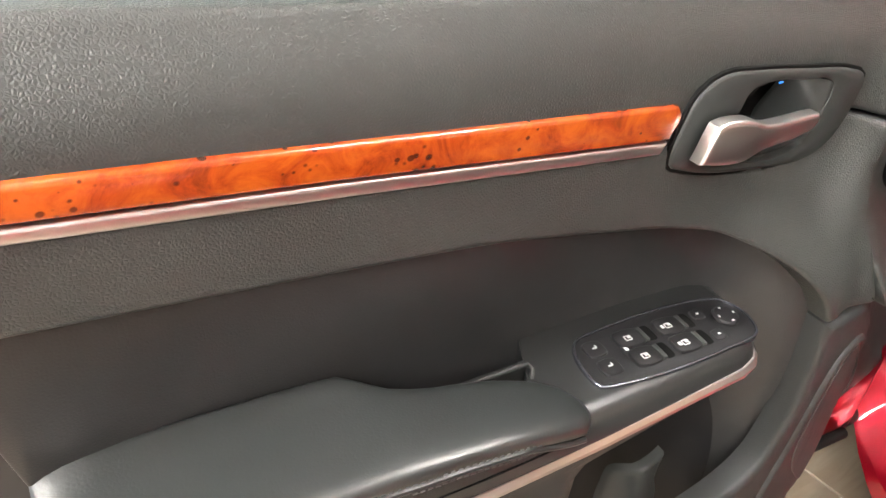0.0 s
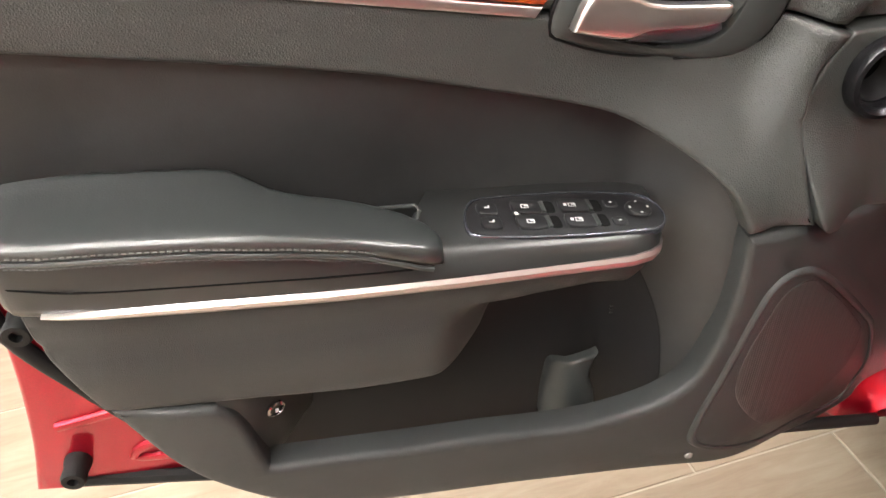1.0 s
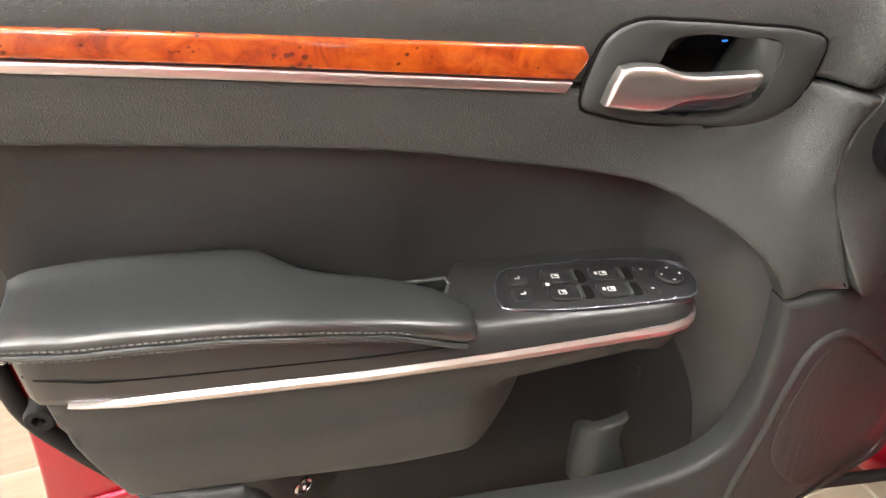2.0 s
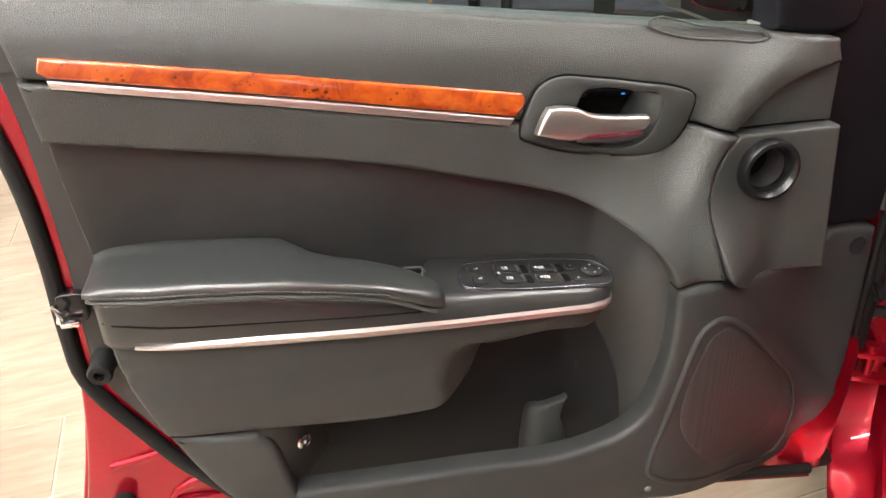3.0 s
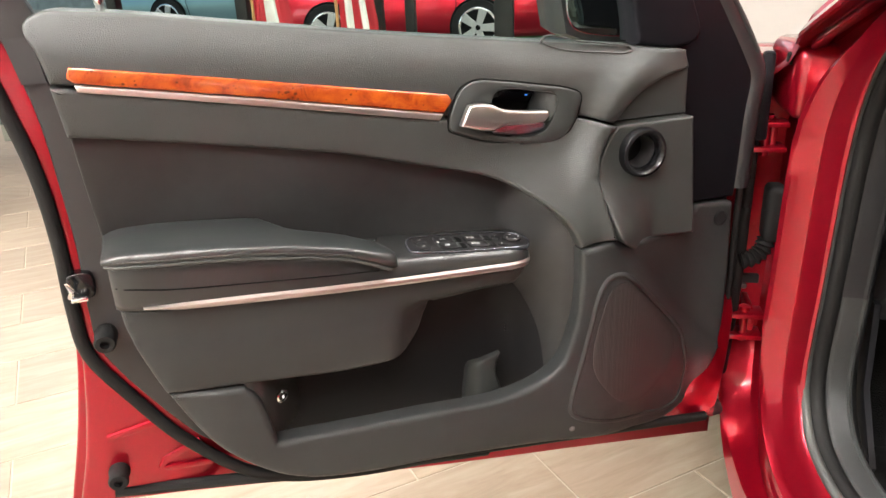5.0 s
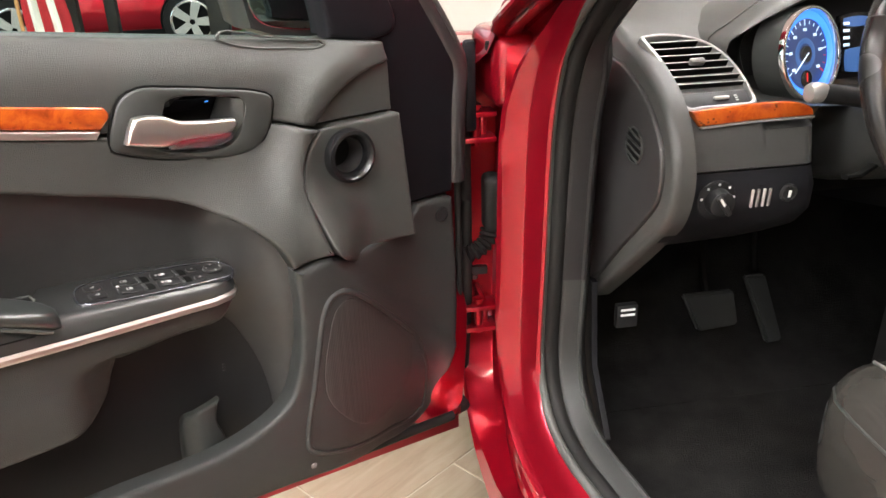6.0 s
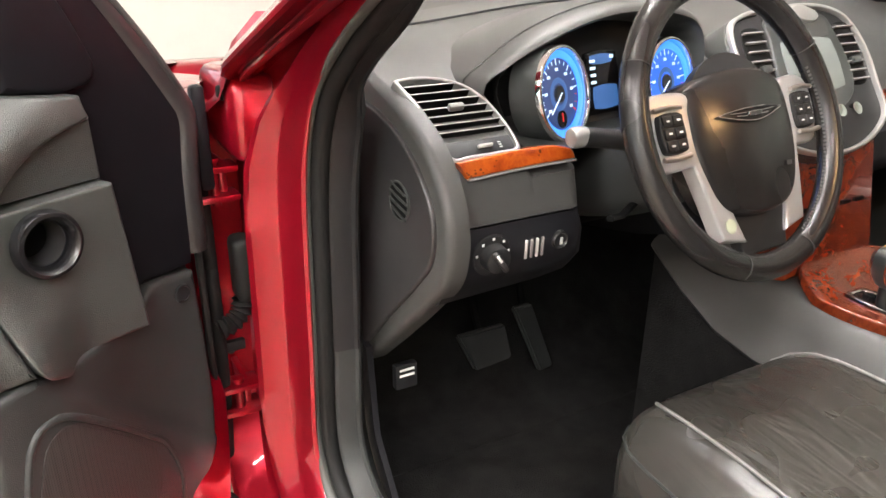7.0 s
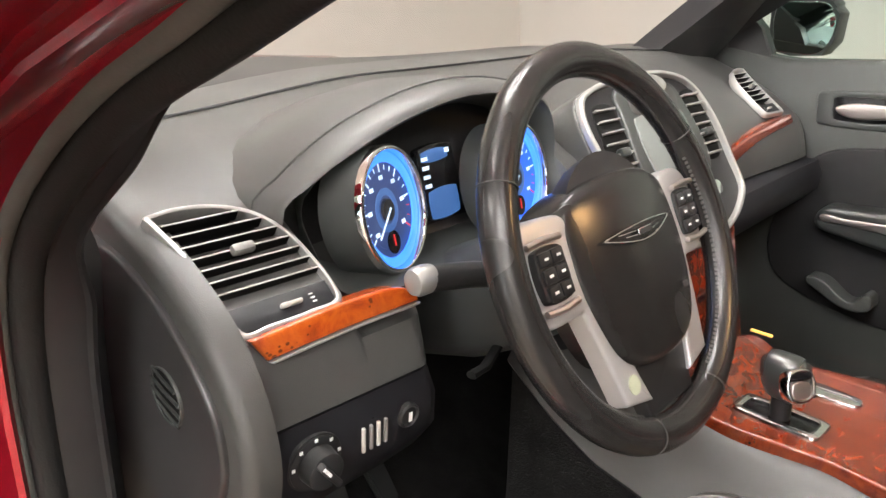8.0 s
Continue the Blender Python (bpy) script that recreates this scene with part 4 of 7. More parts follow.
part("demister_slot_rim", ring_mesh(slot, [(p.x, p.y) for p in inset(curve_loop(slot, 0.01), 0.0022)], lambda u, z: n_belt(u, z) + 0.0022, 0.004, 0.004, 0.0009, 90), M_TRIM, door, "shallow demister slot rim")
# outside mirror
mirror = part("mirror_housing", loft_mesh([[(0.245 + s * a, y, 1.115 + s * b) for a, b in ((0.125, 0.02), (0.118, 0.065), (0.08, 0.085), (-0.04, 0.082), (-0.10, 0.062), (-0.115, 0.0), (-0.10, -0.055), (-0.05, -0.072), (0.06, -0.070), (0.112, -0.050))] for s, y in ((0.97, -0.055), (1.0, -0.07), (1.0, -0.10), (0.9, -0.16), (0.55, -0.2))]), M_SATIN, door, "black door mirror housing")
pad("mirror_glass", [(0.355, 1.135), (0.345, 1.172), (0.31, 1.182), (0.21, 1.180), (0.160, 1.162), (0.150, 1.115), (0.160, 1.072), (0.20, 1.058), (0.30, 1.060), (0.345, 1.078)], -0.052, 0.006, 0.003, M_MIRROR, mirror, "mirror glass")
part("mirror_arm", box_mesh((0.06, 0.10, 0.05), (0.185, -0.02, 1.075), 0.012), M_SATIN, mirror)

# ---- the car's body ----
body = thing("sedan", None, "red metallic sedan at the open driver's doorway", "car")


# edge of the doorway, seen from the side: x, y, z, blend to pillar (0), sill (1), roof pillar (2)
EDGE = [(0.24, -1.15, 1.392, 2), (0.15, -0.95, 1.325, 2), (0.062, -0.75, 1.262, 2), (0.041, -0.600, 1.204, 2), (0.040, -0.534, 1.180, 2), (0.040, -0.465, 1.149, 2), (0.040, -0.378, 1.101, 2), (0.040, -0.305, 1.046, 1.5), (0.040, -0.266, 0.990, 0.6), (0.040, -0.244, 0.930, 0.1),
        (0.040, -0.233, 0.860, 0), (0.040, -0.226, 0.760, 0), (0.040, -0.219, 0.660, 0), (0.040, -0.211, 0.575, 0), (0.040, -0.211, 0.510, 0.2), (0.040, -0.233, 0.455, 0.55), (0.042, -0.285, 0.414, 0.85), (0.050, -0.360, 0.397, 1), (0.066, -0.440, 0.390, 1), (0.086, -0.600, 0.380, 1), (0.095, -1.0, 0.375, 1), (0.095, -1.6, 0.375, 1)]
# across the jamb from the seal outwards: (x, distance from the edge)
S_PILLAR = [(0.0, 0.004), (-0.012, -0.012), (-0.017, -0.010), (-0.036, 0.025), (-0.040, 0.027), (-0.073, 0.031), (-0.079, 0.037), (-0.076, 0.048), (-0.046, 0.062), (-0.020, 0.100), (-0.010, 0.270), (-0.020, 0.300), (-0.112, 0.305), (-0.116, 0.250)]
S_SILL = [(0.0, 0.0), (-0.012, 0.001), (-0.022, 0.004), (-0.033, 0.012), (-0.043, 0.026), (-0.050, 0.040), (-0.056, 0.046), (-0.066, 0.047), (-0.070, 0.055), (-0.078, 0.056), (-0.082, 0.063), (-0.096, 0.065), (-0.108, 0.072), (-0.118, 0.120)]
S_ROOF = [(0.0, 0.0), (-0.012, -0.004), (-0.018, 0.000), (-0.022, 0.008), (-0.024, 0.014), (-0.022, 0.024), (-0.014, 0.030), (-0.006, 0.034), (0.004, 0.038), (0.010, 0.042), (0.016, 0.046), (0.020, 0.050), (0.026, 0.050), (0.032, 0.046)]
run = smooth3([e[:3] for e in EDGE], 0.02)
ts = []
keys_ = [Vector(e[:3]) for e in EDGE]
for p in run:
    d = sorted((min(((p - a).length + (p - b).length - (b - a).length), 9), i) for i, (a, b) in enumerate(zip(keys_, keys_[1:])))[0][1]
    a, b = keys_[d], keys_[d + 1]
    f = min(1, max(0, (p - a).dot(b - a) / (b - a).length_squared))
    ts.append(EDGE[d][3] + f * (EDGE[d + 1][3] - EDGE[d][3]))
jamb_secs = []
for i, p in enumerate(run):
    t = run[min(i + 1, len(run) - 1)] - run[max(i - 1, 0)]
    away = Vector((0, -t.z, t.y)).normalized()
    if away.y < 0 and abs(away.z) < 0.6:
        away = -away
    if away.z > 0.5 and p.z < 0.6:
        away = -away
    b = ts[i]
    sec = []
    for q0, q1, q2 in zip(S_PILLAR, S_SILL, S_ROOF):
        if b <= 1 and p.z < 0.9:
            x, d = (q0[k] + (q1[k] - q0[k]) * b for k in (0, 1))
        else:
            x, d = (q0[k] + (q2[k] - q0[k]) * min(1, b / 2) for k in (0, 1))
        q = p + Vector((x, 0, 0)) + away * d
        if p.z > 0.60 and len(sec) > 5:
            q.z = min(q.z, 0.985 + 4 * max(0, p.z - 0.985))
        sec.append(q)
    jamb_secs.append(sec)
part("door_jamb", loft_mesh(jamb_secs, False, False), M_RED, body, "glossy red door jamb and sill", sharp=38)
part("door_seal", tube_mesh([p + Vector((0.010, 0, 0)) for p in run], 0.0135, 12, flat=1.0, up=(1, 0, 0)), M_RUBBER, body, "soft black doorway seal bulb", sharp=60)
# outer lip of the seal, its lit look put into the colour
part("seal_lip", tube_mesh([p + Vector((-0.009, 0.001, 0.002)) for p in run], 0.0080, 12, flat=1.0, up=(1, 0, 0)), M_SEALLIP, body, "rubber lip of the doorway seal, lightened as if lit", sharp=60)
inner_secs = []
for i, p in enumerate(run):
    t = run[min(i + 1, len(run) - 1)] - run[max(i - 1, 0)]
    inw = Vector((0, t.z, -t.y)).normalized()
    if inw.y > 0 and abs(inw.z) < 0.6:
        inw = -inw
    if inw.z < -0.5 and p.z < 0.6:
        inw = -inw
    k_ = 1 - 0.5 * ss(0.98, 1.08, p.z) - 0.32 * ss(1.12, 1.20, p.z)
    kd = 1 - ss(1.14, 1.22, p.z)
    inner_secs.append([p + Vector((x * k_ + 0.016 * (1 - k_), 0, 0)) + inw * (d * kd - 0.004 * (1 - kd)) for x, d in ((0.014, -0.004), (0.020, 0.008), (0.026, 0.011), (0.050, 0.013), (0.0535, 0.0165), (0.0575, 0.0155), (0.061, 0.004), (0.080, -0.030))])
cutoff = [i for i, p in enumerate(run) if p.z > 0.64 and p.y > -0.6][-1]
part("pillar_trim", loft_mesh(inner_secs[:cutoff + 1], False, False), M_BLACK, body, "dark grey inner pillar trim", sharp=30)
part("sill_trim", loft_mesh([[q + Vector((0.0015, 0, 0)) for q in s] for s in inner_secs[cutoff:]], False, False), M_LOWER, body, "black plastic sill and kick trim", sharp=40)
# windscreen pillar cheek: two dark steps, a bright ridge between them and the outer edge
CHEEK = [(0.060, 1.156), (0.030, 1.142), (0.020, 1.136), (-0.008, 1.1275), (-0.0115, 1.128), (-0.0125, 1.131), (-0.010, 1.137), (-0.012, 1.139), (-0.034, 1.1335), (-0.038, 1.136), (-0.038, 1.142), (-0.032, 1.153), (-0.020, 1.163), (0.010, 1.172), (0.050, 1.165)]
cheek = []
for y in (-1.15, -1.05, -0.95, -0.85, -0.75, -0.66, -0.60, -0.5, -0.4, -0.3, -0.22, -0.16, -0.12, -0.095, -0.08, -0.072):
    ox = lerp_table([(-1.15, 0.20), (-0.95, 0.11), (-0.75, 0.022), (-0.60, 0.001), (-0.5, 0.0), (0.0, 0.0)], y)
    oz = 0.34 * (-0.4 - y) - 0.03 * ss(-0.75, -1.1, y)
    k_ = 1 - 0.5 * ss(-0.14, -0.072, y)
    cheek.append([(0.02 + (x - 0.02) * k_ + ox, y, 1.13 + (z - 1.13) * k_ + oz) for x, z in CHEEK])
part("pillar_cheek", loft_mesh(cheek, False, False), M_RED, body, "glossy red stepped windscreen pillar", sharp=28)
part("cowl_side", box_mesh((0.11, 0.19, 0.12), (0.030, -0.02, 0.975), 0.022, 3), M_RED, body, "red panel under the pillar foot")
# black block painted in place of the shade in this gap
part("corner_gap", box_mesh((0.014, 0.022, 0.020), (-0.024, -0.082, 1.012), 0.005), M_DARK, body, "black block standing in for the shaded gap at the pillar foot")
# front of the doorway: hinge face, fender, bonnet
FEND = [(-0.118, 0.02), (-0.118, 0.1), (-0.125, 0.4), (-0.12, 0.8), (-0.06, 1.15), (0.12, 1.42)]
fend = []
for x, y in FEND:
    fend.append([(x + 0.02, y, 0.20), (x, y, 0.34), (x - 0.018, y, 0.62), (x - 0.004, y, 0.86), (x + 0.016, y, 0.962 - 0.085 * y), (x + 0.045, y, 1.002 - 0.10 * y), (x + 0.11, y, 1.020 - 0.12 * y)])
part("fender", loft_mesh(fend, False, False), M_RED, body, "red front fender", sharp=60)
hood_secs = []
for y in (0.10, 0.18, 0.3, 0.5, 0.7, 0.9, 1.1, 1.3):
    row = []
    for k in range(21):
        f = k / 20
        x = 0.0 + 1.74 * f
        edge = min(f, 1 - f)
        z = 0.915 + 0.050 * ss(0.0, 0.13, edge) + 0.025 * ss(0.1, 0.5, edge) - 0.15 * max(0, y - 0.3)**1.4 - 0.02 * (y < 0.15)
        row.append((x, y + 0.10 * (0.25 - (f - 0.5)**2) * 4 * 0.5, z))
    hood_secs.append(row)
part("bonnet", loft_mesh(hood_secs, False, False), M_RED, body, "glossy red bonnet", sharp=60)
# windscreen, its pillar and the roof
glass_pts = []
for f in np.linspace(0, 1, 13):
    row = []
    for g in np.linspace(0, 1, 17):
        bx = 0.06 + 1.62 * g
        tx = 0.30 + 1.14 * g
        bow = 4 * g * (1 - g)
        row.append((bx + (tx - bx) * f, 0.10 + 0.16 * bow - f * (1.05 + 0.02 * bow), 1.045 + 0.02 * bow + 0.39 * f + 0.04 * f * bow * 0.5))
    glass_pts.append(row)
wind = part("windscreen", loft_mesh(glass_pts, False, False), M_CLEAR, body, "curved clear windscreen")
wind.visible_shadow = False
for sx, c in ((1, 0.0), (-1, 1.74)):
    secs = []
    for f in np.linspace(0, 1, 13):
        k_ = 0.12 + 0.88 * ss(0.0, 0.35, f) if sx > 0 else 1.0
        x, y, z = (0.085 if sx > 0 else 0.055) + 0.24 * f, (0.12 - 1.10 * f) if sx > 0 else (0.17 - 0.70 * f), 1.035 + 0.395 * f
        secs.append([(c + sx * (x + a * k_), y + b * k_, z + d * k_ - 0.02 * (1 - k_)) for a, b, d in ((-0.05, 0.0, -0.02), (-0.045, 0.03, 0.03), (-0.015, 0.05, 0.04), (0.012, 0.04, 0.03), (0.015, 0.0, 0.0), (-0.02, -0.02, -0.03))])
    part("windscreen_pillar", loft_mesh(secs), M_RED if sx > 0 else M_SATIN, body, "red windscreen pillar" if sx > 0 else "black far windscreen pillar")
far_l = []
for f in np.linspace(0, 1, 7):
    z = 1.05 + 0.36 * f
    far_l.append([(1.60 - 0.17 * f, 0.19 - 0.52 * f, z), (1.48 - 0.14 * f, 0.165 - 0.56 * f, z + 0.01), (1.46 - 0.13 * f, 0.10 - 0.56 * f, z), (1.52 - 0.15 * f, 0.02 - 0.42 * f, z), (1.60 - 0.17 * f, 0.00 - 0.38 * f, z), (1.66 - 0.17 * f, 0.03 - 0.38 * f, z)])
part("pillar_lining", loft_mesh(far_l), M_SATIN, body, "dark lining of the far windscreen pillar")
# unseen roof, added to keep light off the cabin from above
roof_secs = []
for y, zc in ((-0.98, 1.435), (-1.2, 1.47), (-1.6, 1.485), (-2.1, 1.46)):
    roof_secs.append([(0.27, y, zc - 0.05), (0.31, y, zc - 0.015), (0.5, y, zc + 0.005), (0.87, y, zc + 0.015), (1.24, y, zc + 0.005), (1.43, y, zc - 0.015), (1.47, y, zc - 0.05), (1.40, y, zc - 0.06), (0.87, y, zc - 0.03), (0.34, y, zc - 0.06)])
part("roof", loft_mesh(roof_secs), M_RED, body, "red roof with lining", sharp=60)
roof_lamp = part("courtesy_lamp", box_mesh((0.20, 0.10, 0.022), (0.87, -1.03, 1.392), 0.006), M_FABRIC, body, "grey courtesy lamp housing under the roof")
part("lens", box_mesh((0.13, 0.06, 0.004), (0.87, -1.03, 1.379), 0.001), M_AMBER, roof_lamp, "warm glowing lens")
# the closed rest of the body
mir = lambda secs: [[(1.74 - x, y, z) for x, y, z in s] for s in secs]
part("far_fender", loft_mesh([[(x, y, z - 0.07) for x, y, z in s] for s in mir(fend)], False, False), M_RED, body, "red far front fender", sharp=60)
quarter = []
for y, dx, top in ((-1.26, 0.0, 0.985), (-1.7, 0.0, 0.995), (-2.3, -0.005, 1.005), (-2.9, 0.01, 1.01), (-3.4, 0.05, 1.005), (-3.72, 0.14, 0.985)):
    quarter.append([(-0.075 + dx, y, 0.22), (-0.112 + dx, y, 0.36), (-0.128 + dx, y, 0.62), (-0.116 + dx, y, 0.86), (-0.090 + dx, y, top - 0.04), (-0.03 + dx, y, top)])
part("rear_quarter", loft_mesh(quarter, False, False), M_RED, body, "red rear door and quarter", sharp=60)
part("far_quarter", loft_mesh(mir(quarter), False, False), M_RED, body, "red far rear door and quarter", sharp=60)
deck = []
for y, z in ((-2.80, 1.03), (-3.1, 1.04), (-3.5, 1.03), (-3.74, 1.0), (-3.80, 0.92), (-3.82, 0.55), (-3.74, 0.28)):
    deck.append([(0.87 + (0.84 + 0.03 * (y > -3.6)) * f, y + 0.05 * (1 - f * f) * -1, z + 0.012 * (1 - f * f)) for f in np.linspace(-1, 1, 13)])
part("boot_lid", loft_mesh(deck, False, False), M_RED, body, "red boot lid and tail", sharp=60)
rear_top = []
for y, z in ((-2.05, 1.475), (-2.35, 1.395), (-2.60, 1.22), (-2.84, 1.04)):
    w_ = 0.57 + 0.10 * (1.475 - z) / 0.44
    rear_top.append([(0.87 + w_ * f, y - 0.04 * (1 - f * f), z + 0.02 * (1 - f * f)) for f in np.linspace(-1, 1, 11)])
part("rear_window", loft_mesh(rear_top, False, False), M_GLOSS, body, "dark rear window")
side_glass = [[(-0.02 + 0.33 * f, y0 + (y1 - y0) * f, 0.995 + 0.445 * f) for f in (0.0, 0.35, 0.7, 1.0)] for y0, y1 in ((-1.28, -1.26), (-1.9, -1.85), (-2.45, -2.2), (-2.86, -2.36))]
part("rear_side_glass", loft_mesh(side_glass, False, False), M_GLOSS, body, "dark rear side windows")
part("far_side_glass", loft_mesh(mir(side_glass), False, False), M_GLOSS, body, "dark far rear side windows")
part("front_bumper", box_mesh((1.62, 0.28, 0.62), (0.87, 1.36, 0.55), 0.10, 4), M_RED, body, "red front bumper")
# hinges and wiring boot
for z in (0.875, 0.508):
    hg = part("hinge", box_mesh((0.012, 0.085, 0.055), (-0.025, 0.008, z), 0.004), M_RED, body, "red painted door hinge")
    for dz in (-0.022, 0.022):
        part("hinge_leaf", box_mesh((0.062, 0.045, 0.010), (-0.037, -0.034, z + dz), 0.003), M_RED, hg)
    part("hinge_pin", turned_mesh([(0.0075, -0.034), (0.0075, 0.03), (0.010, 0.032), (0.010, 0.038), (0.004, 0.039)], 16, 'z'), M_RED, hg, "", pose(-0.040, -0.04, z))
    for dz in (-0.03, 0.045):
        part("bolt", turned_mesh([(0.006, 0), (0.006, 0.004), (0.004, 0.006), (0.002, 0.006)], 12), M_GREYPLASTIC, hg, "bare steel bolt head", pose(-0.030, 0.040, z + dz, 180, 0, 0) if dz > 0 else pose(-0.085, -0.042, z + dz, 180, 0, 0))
boot = part("wiring_boot", box_mesh((0.034, 0.05, 0.105), (-0.012, -0.040, 0.735), 0.012, 3), M_RUBBER, body, "black rubber wiring connector")
bel = [(-0.018, -0.042, 0.685), (-0.024, -0.046, 0.665), (-0.040, -0.05, 0.650), (-0.062, -0.05, 0.642)]
bp = smooth3(bel, 0.003)
part("bellows", tube_mesh(bp, [0.015 + 0.003 * math.sin(k * 2.1) for k in range(len(bp))], 12), M_RUBBER, boot)
part("door_check", box_mesh((0.07, 0.012, 0.018), (-0.055, -0.03, 0.60), 0.003), M_BLACK, body, "black door check strap")
part("grommet", turned_mesh([(0.013, 0), (0.012, 0.004), (0.006, 0.005), (0.003, 0.003)], 20), M_RUBBER, body, "oval rubber plug", pose(-0.030, 0.045, 0.43, 180, 0, 0))
part("wing_gap_seal", tube_mesh(smooth3([(-0.070, -0.02, 0.36), (-0.062, -0.035, 0.55), (-0.060, -0.038, 0.8), (-0.060, -0.03, 0.93)]), 0.011, 10), M_RUBBER, body)
part("hinge_foam", box_mesh((0.020, 0.022, 0.150), (-0.052, -0.050, 0.945), 0.006), M_COVER, body, "black foam block beside the upper hinge")
# floor pan, firewall, far side, rear bulkhead
part("floor_pan", box_mesh((1.62, 2.3, 0.03), (0.87, -0.75, 0.275)), M_CARPET, body, "dark carpet floor")
part("toe_board", loft_mesh([[(x, y, z) for y, z in ((-0.10, 0.292), (0.02, 0.30), (0.16, 0.42), (0.26, 0.62), (0.28, 1.0), (0.32, 1.0), (0.32, 0.27), (-0.1, 0.27))] for x in (0.07, 1.66)]), M_CARPET, body, "dark carpeted toe board")
part("rear_bulkhead", box_mesh((1.5, 0.04, 1.0), (0.87, -2.0, 0.85)), M_FABRIC, body)
part("kick_panel", loft_mesh([[(0.125 + k * 0.01, y, z) for y, z in ((-0.19, 0.63), (-0.12, 0.64), (0.25, 0.62), (0.25, 0.29), (-0.25, 0.29), (-0.29, 0.38), (-0.21, 0.48))] for k in (0, 1)]), M_KNEE, body, "dark kick panel")
part("underbody", box_mesh((1.55, 2.6, 0.05), (0.87, -0.4, 0.21), 0.01), M_DARK, body)
for x0, y0 in ((0.05, 0.85), (1.69, 0.85), (0.05, -2.6), (1.69, -2.6)):
    wh = part("wheel", turned_mesh([(0.20, -0.10), (0.33, -0.10), (0.345, -0.07), (0.345, 0.07), (0.33, 0.10), (0.20, 0.10)], 40, 'x'), M_RUBBER, body, "black tyre", pose(x0, y0, 0.345))
    part("rim", turned_mesh([(0.21, -0.09), (0.22, -0.02), (0.05, -0.06), (0.02, -0.06)], 30, 'x'), M_PALE, wh)

# ---- dashboard ----
dash = thing("dashboard", None, "black dashboard with burl wood trim and blue lit dials", "dashboard")
PROF = [(0.24, 0.98), (0.20, 1.068), (0.10, 1.078), (0.0, 1.076), (-0.10, 1.066), (-0.165, 1.050), (-0.215, 1.032), (-0.262, 1.012), (-0.305, 0.990), (-0.338, 0.969), (-0.356, 0.955), (-0.366, 0.945), (-0.376, 0.925), (-0.383, 0.900), (-0.388, 0.878), (-0.372, 0.868), (-0.30, 0.86), (0.0, 0.86)]


def dash_shift(x, y, z):
    fwd = 0.125 * ss(0.62, 1.25, x) * ss(0.12, -0.2, y)
    well = 0.105 * (1 - math.sqrt(max(0.0, 1 - min(1.0, max(0.0, (x - 0.345) / 0.033))**2))) * (1 - ss(0.640, 0.655, x)) * (z < 0.957) * (y < -0.25)
    hole = 0.085 * ss(0.279, 0.291, x) * (1 - ss(0.640, 0.655, x)) * ss(0.925, 0.955, z) * ss(-0.235, -0.265, y)
    lift = (0.030 * ss(0.2, 0.6, x) - 0.020 * ss(1.1, 1.55, x)) * ss(0.90, 1.02, z) + 0.040 * ss(0.27, 0.42, x) * (1 - ss(0.56, 0.68, x)) * ss(-0.10, -0.215, y) * (1 - ss(-0.22, -0.255, y)) * (z > 1.0)
    return y + fwd + max(hole, well), z + lift


dash_xs = [0.150, 0.153, 0.160, 0.172, 0.19, 0.22, 0.25, 0.27, 0.278, 0.282, 0.286, 0.290, 0.292, 0.31, 0.34, 0.345, 0.352, 0.358, 0.363, 0.367, 0.370, 0.373, 0.3755, 0.377, 0.378, 0.40, 0.46, 0.52, 0.58, 0.60, 0.62, 0.638, 0.644, 0.65, 0.656, 0.67, 0.70, 0.76, 0.82, 0.90, 1.0, 1.1, 1.2, 1.3, 1.4, 1.48, 1.54, 1.57, 1.585, 1.59]
dsecs = []
for x in dash_xs:
    e = min(1, (x - 0.150) / 0.022) if x < 0.5 else min(1, (1.59 - x) / 0.05)
    sh = 0.020 * (1 - math.sqrt(max(0, 1 - (1 - e)**2)))
    sec = []
    for y, z in PROF:
        yy, zz = dash_shift(x, y, z)
        sec.append((x, yy + (0.1 - yy) * sh * 1.2, zz + (0.90 - zz) * sh * 1.2))
    dsecs.append(sec)
part("dash_pad", loft_mesh(dsecs), M_DASH, dash, "soft grained dark grey dash pad", sharp=50)
part("top_seam", tube_mesh([(x, dash_shift(x, -0.02, 1.05)[0], dash_shift(x, 0, 1.0775)[1] - 0.0005) for x in np.linspace(0.2, 1.5, 40)], 0.002, 6), M_BLACK, dash)
# lower black knee panel
KNEE = [(-0.386, 0.874), (-0.398, 0.850), (-0.396, 0.815), (-0.372, 0.775), (-0.31, 0.740), (-0.20, 0.705), (0.02, 0.66), (0.10, 0.72), (0.05, 0.87)]
part("knee_panel", loft_mesh([[(x, y + (0.10 - y) * e, z + dz * (z < 0.8)) for y, z in KNEE] for x, dz, e in ((0.152, 0.0, 0.0), (0.16, 0.0, 0.0), (0.30, 0.005, 0.0), (0.345, 0.010, 0.0), (0.358, 0.012, 0.012), (0.368, 0.014, 0.045), (0.374, 0.014, 0.10), (0.377, 0.014, 0.17))]), M_KNEE, dash, "black lower dash panel", sharp=50)
part("knee_panel", loft_mesh([[(x, y + 0.10 * ss(0.7, 1.2, x), z + 0.015 * (z < 0.8)) for y, z in KNEE] for x in (0.652, 0.70, 1.0, 1.58)]), M_KNEE, dash, "black lower dash panel", sharp=50)
# near-black block stands in for the shade under the dash
part("column_recess", loft_mesh([[(x, y + 0.13, z + 0.015) for y, z in KNEE] for x in (0.370, 0.655)]), M_DARK, dash, "black block standing in for shade behind the steering column", sharp=50)
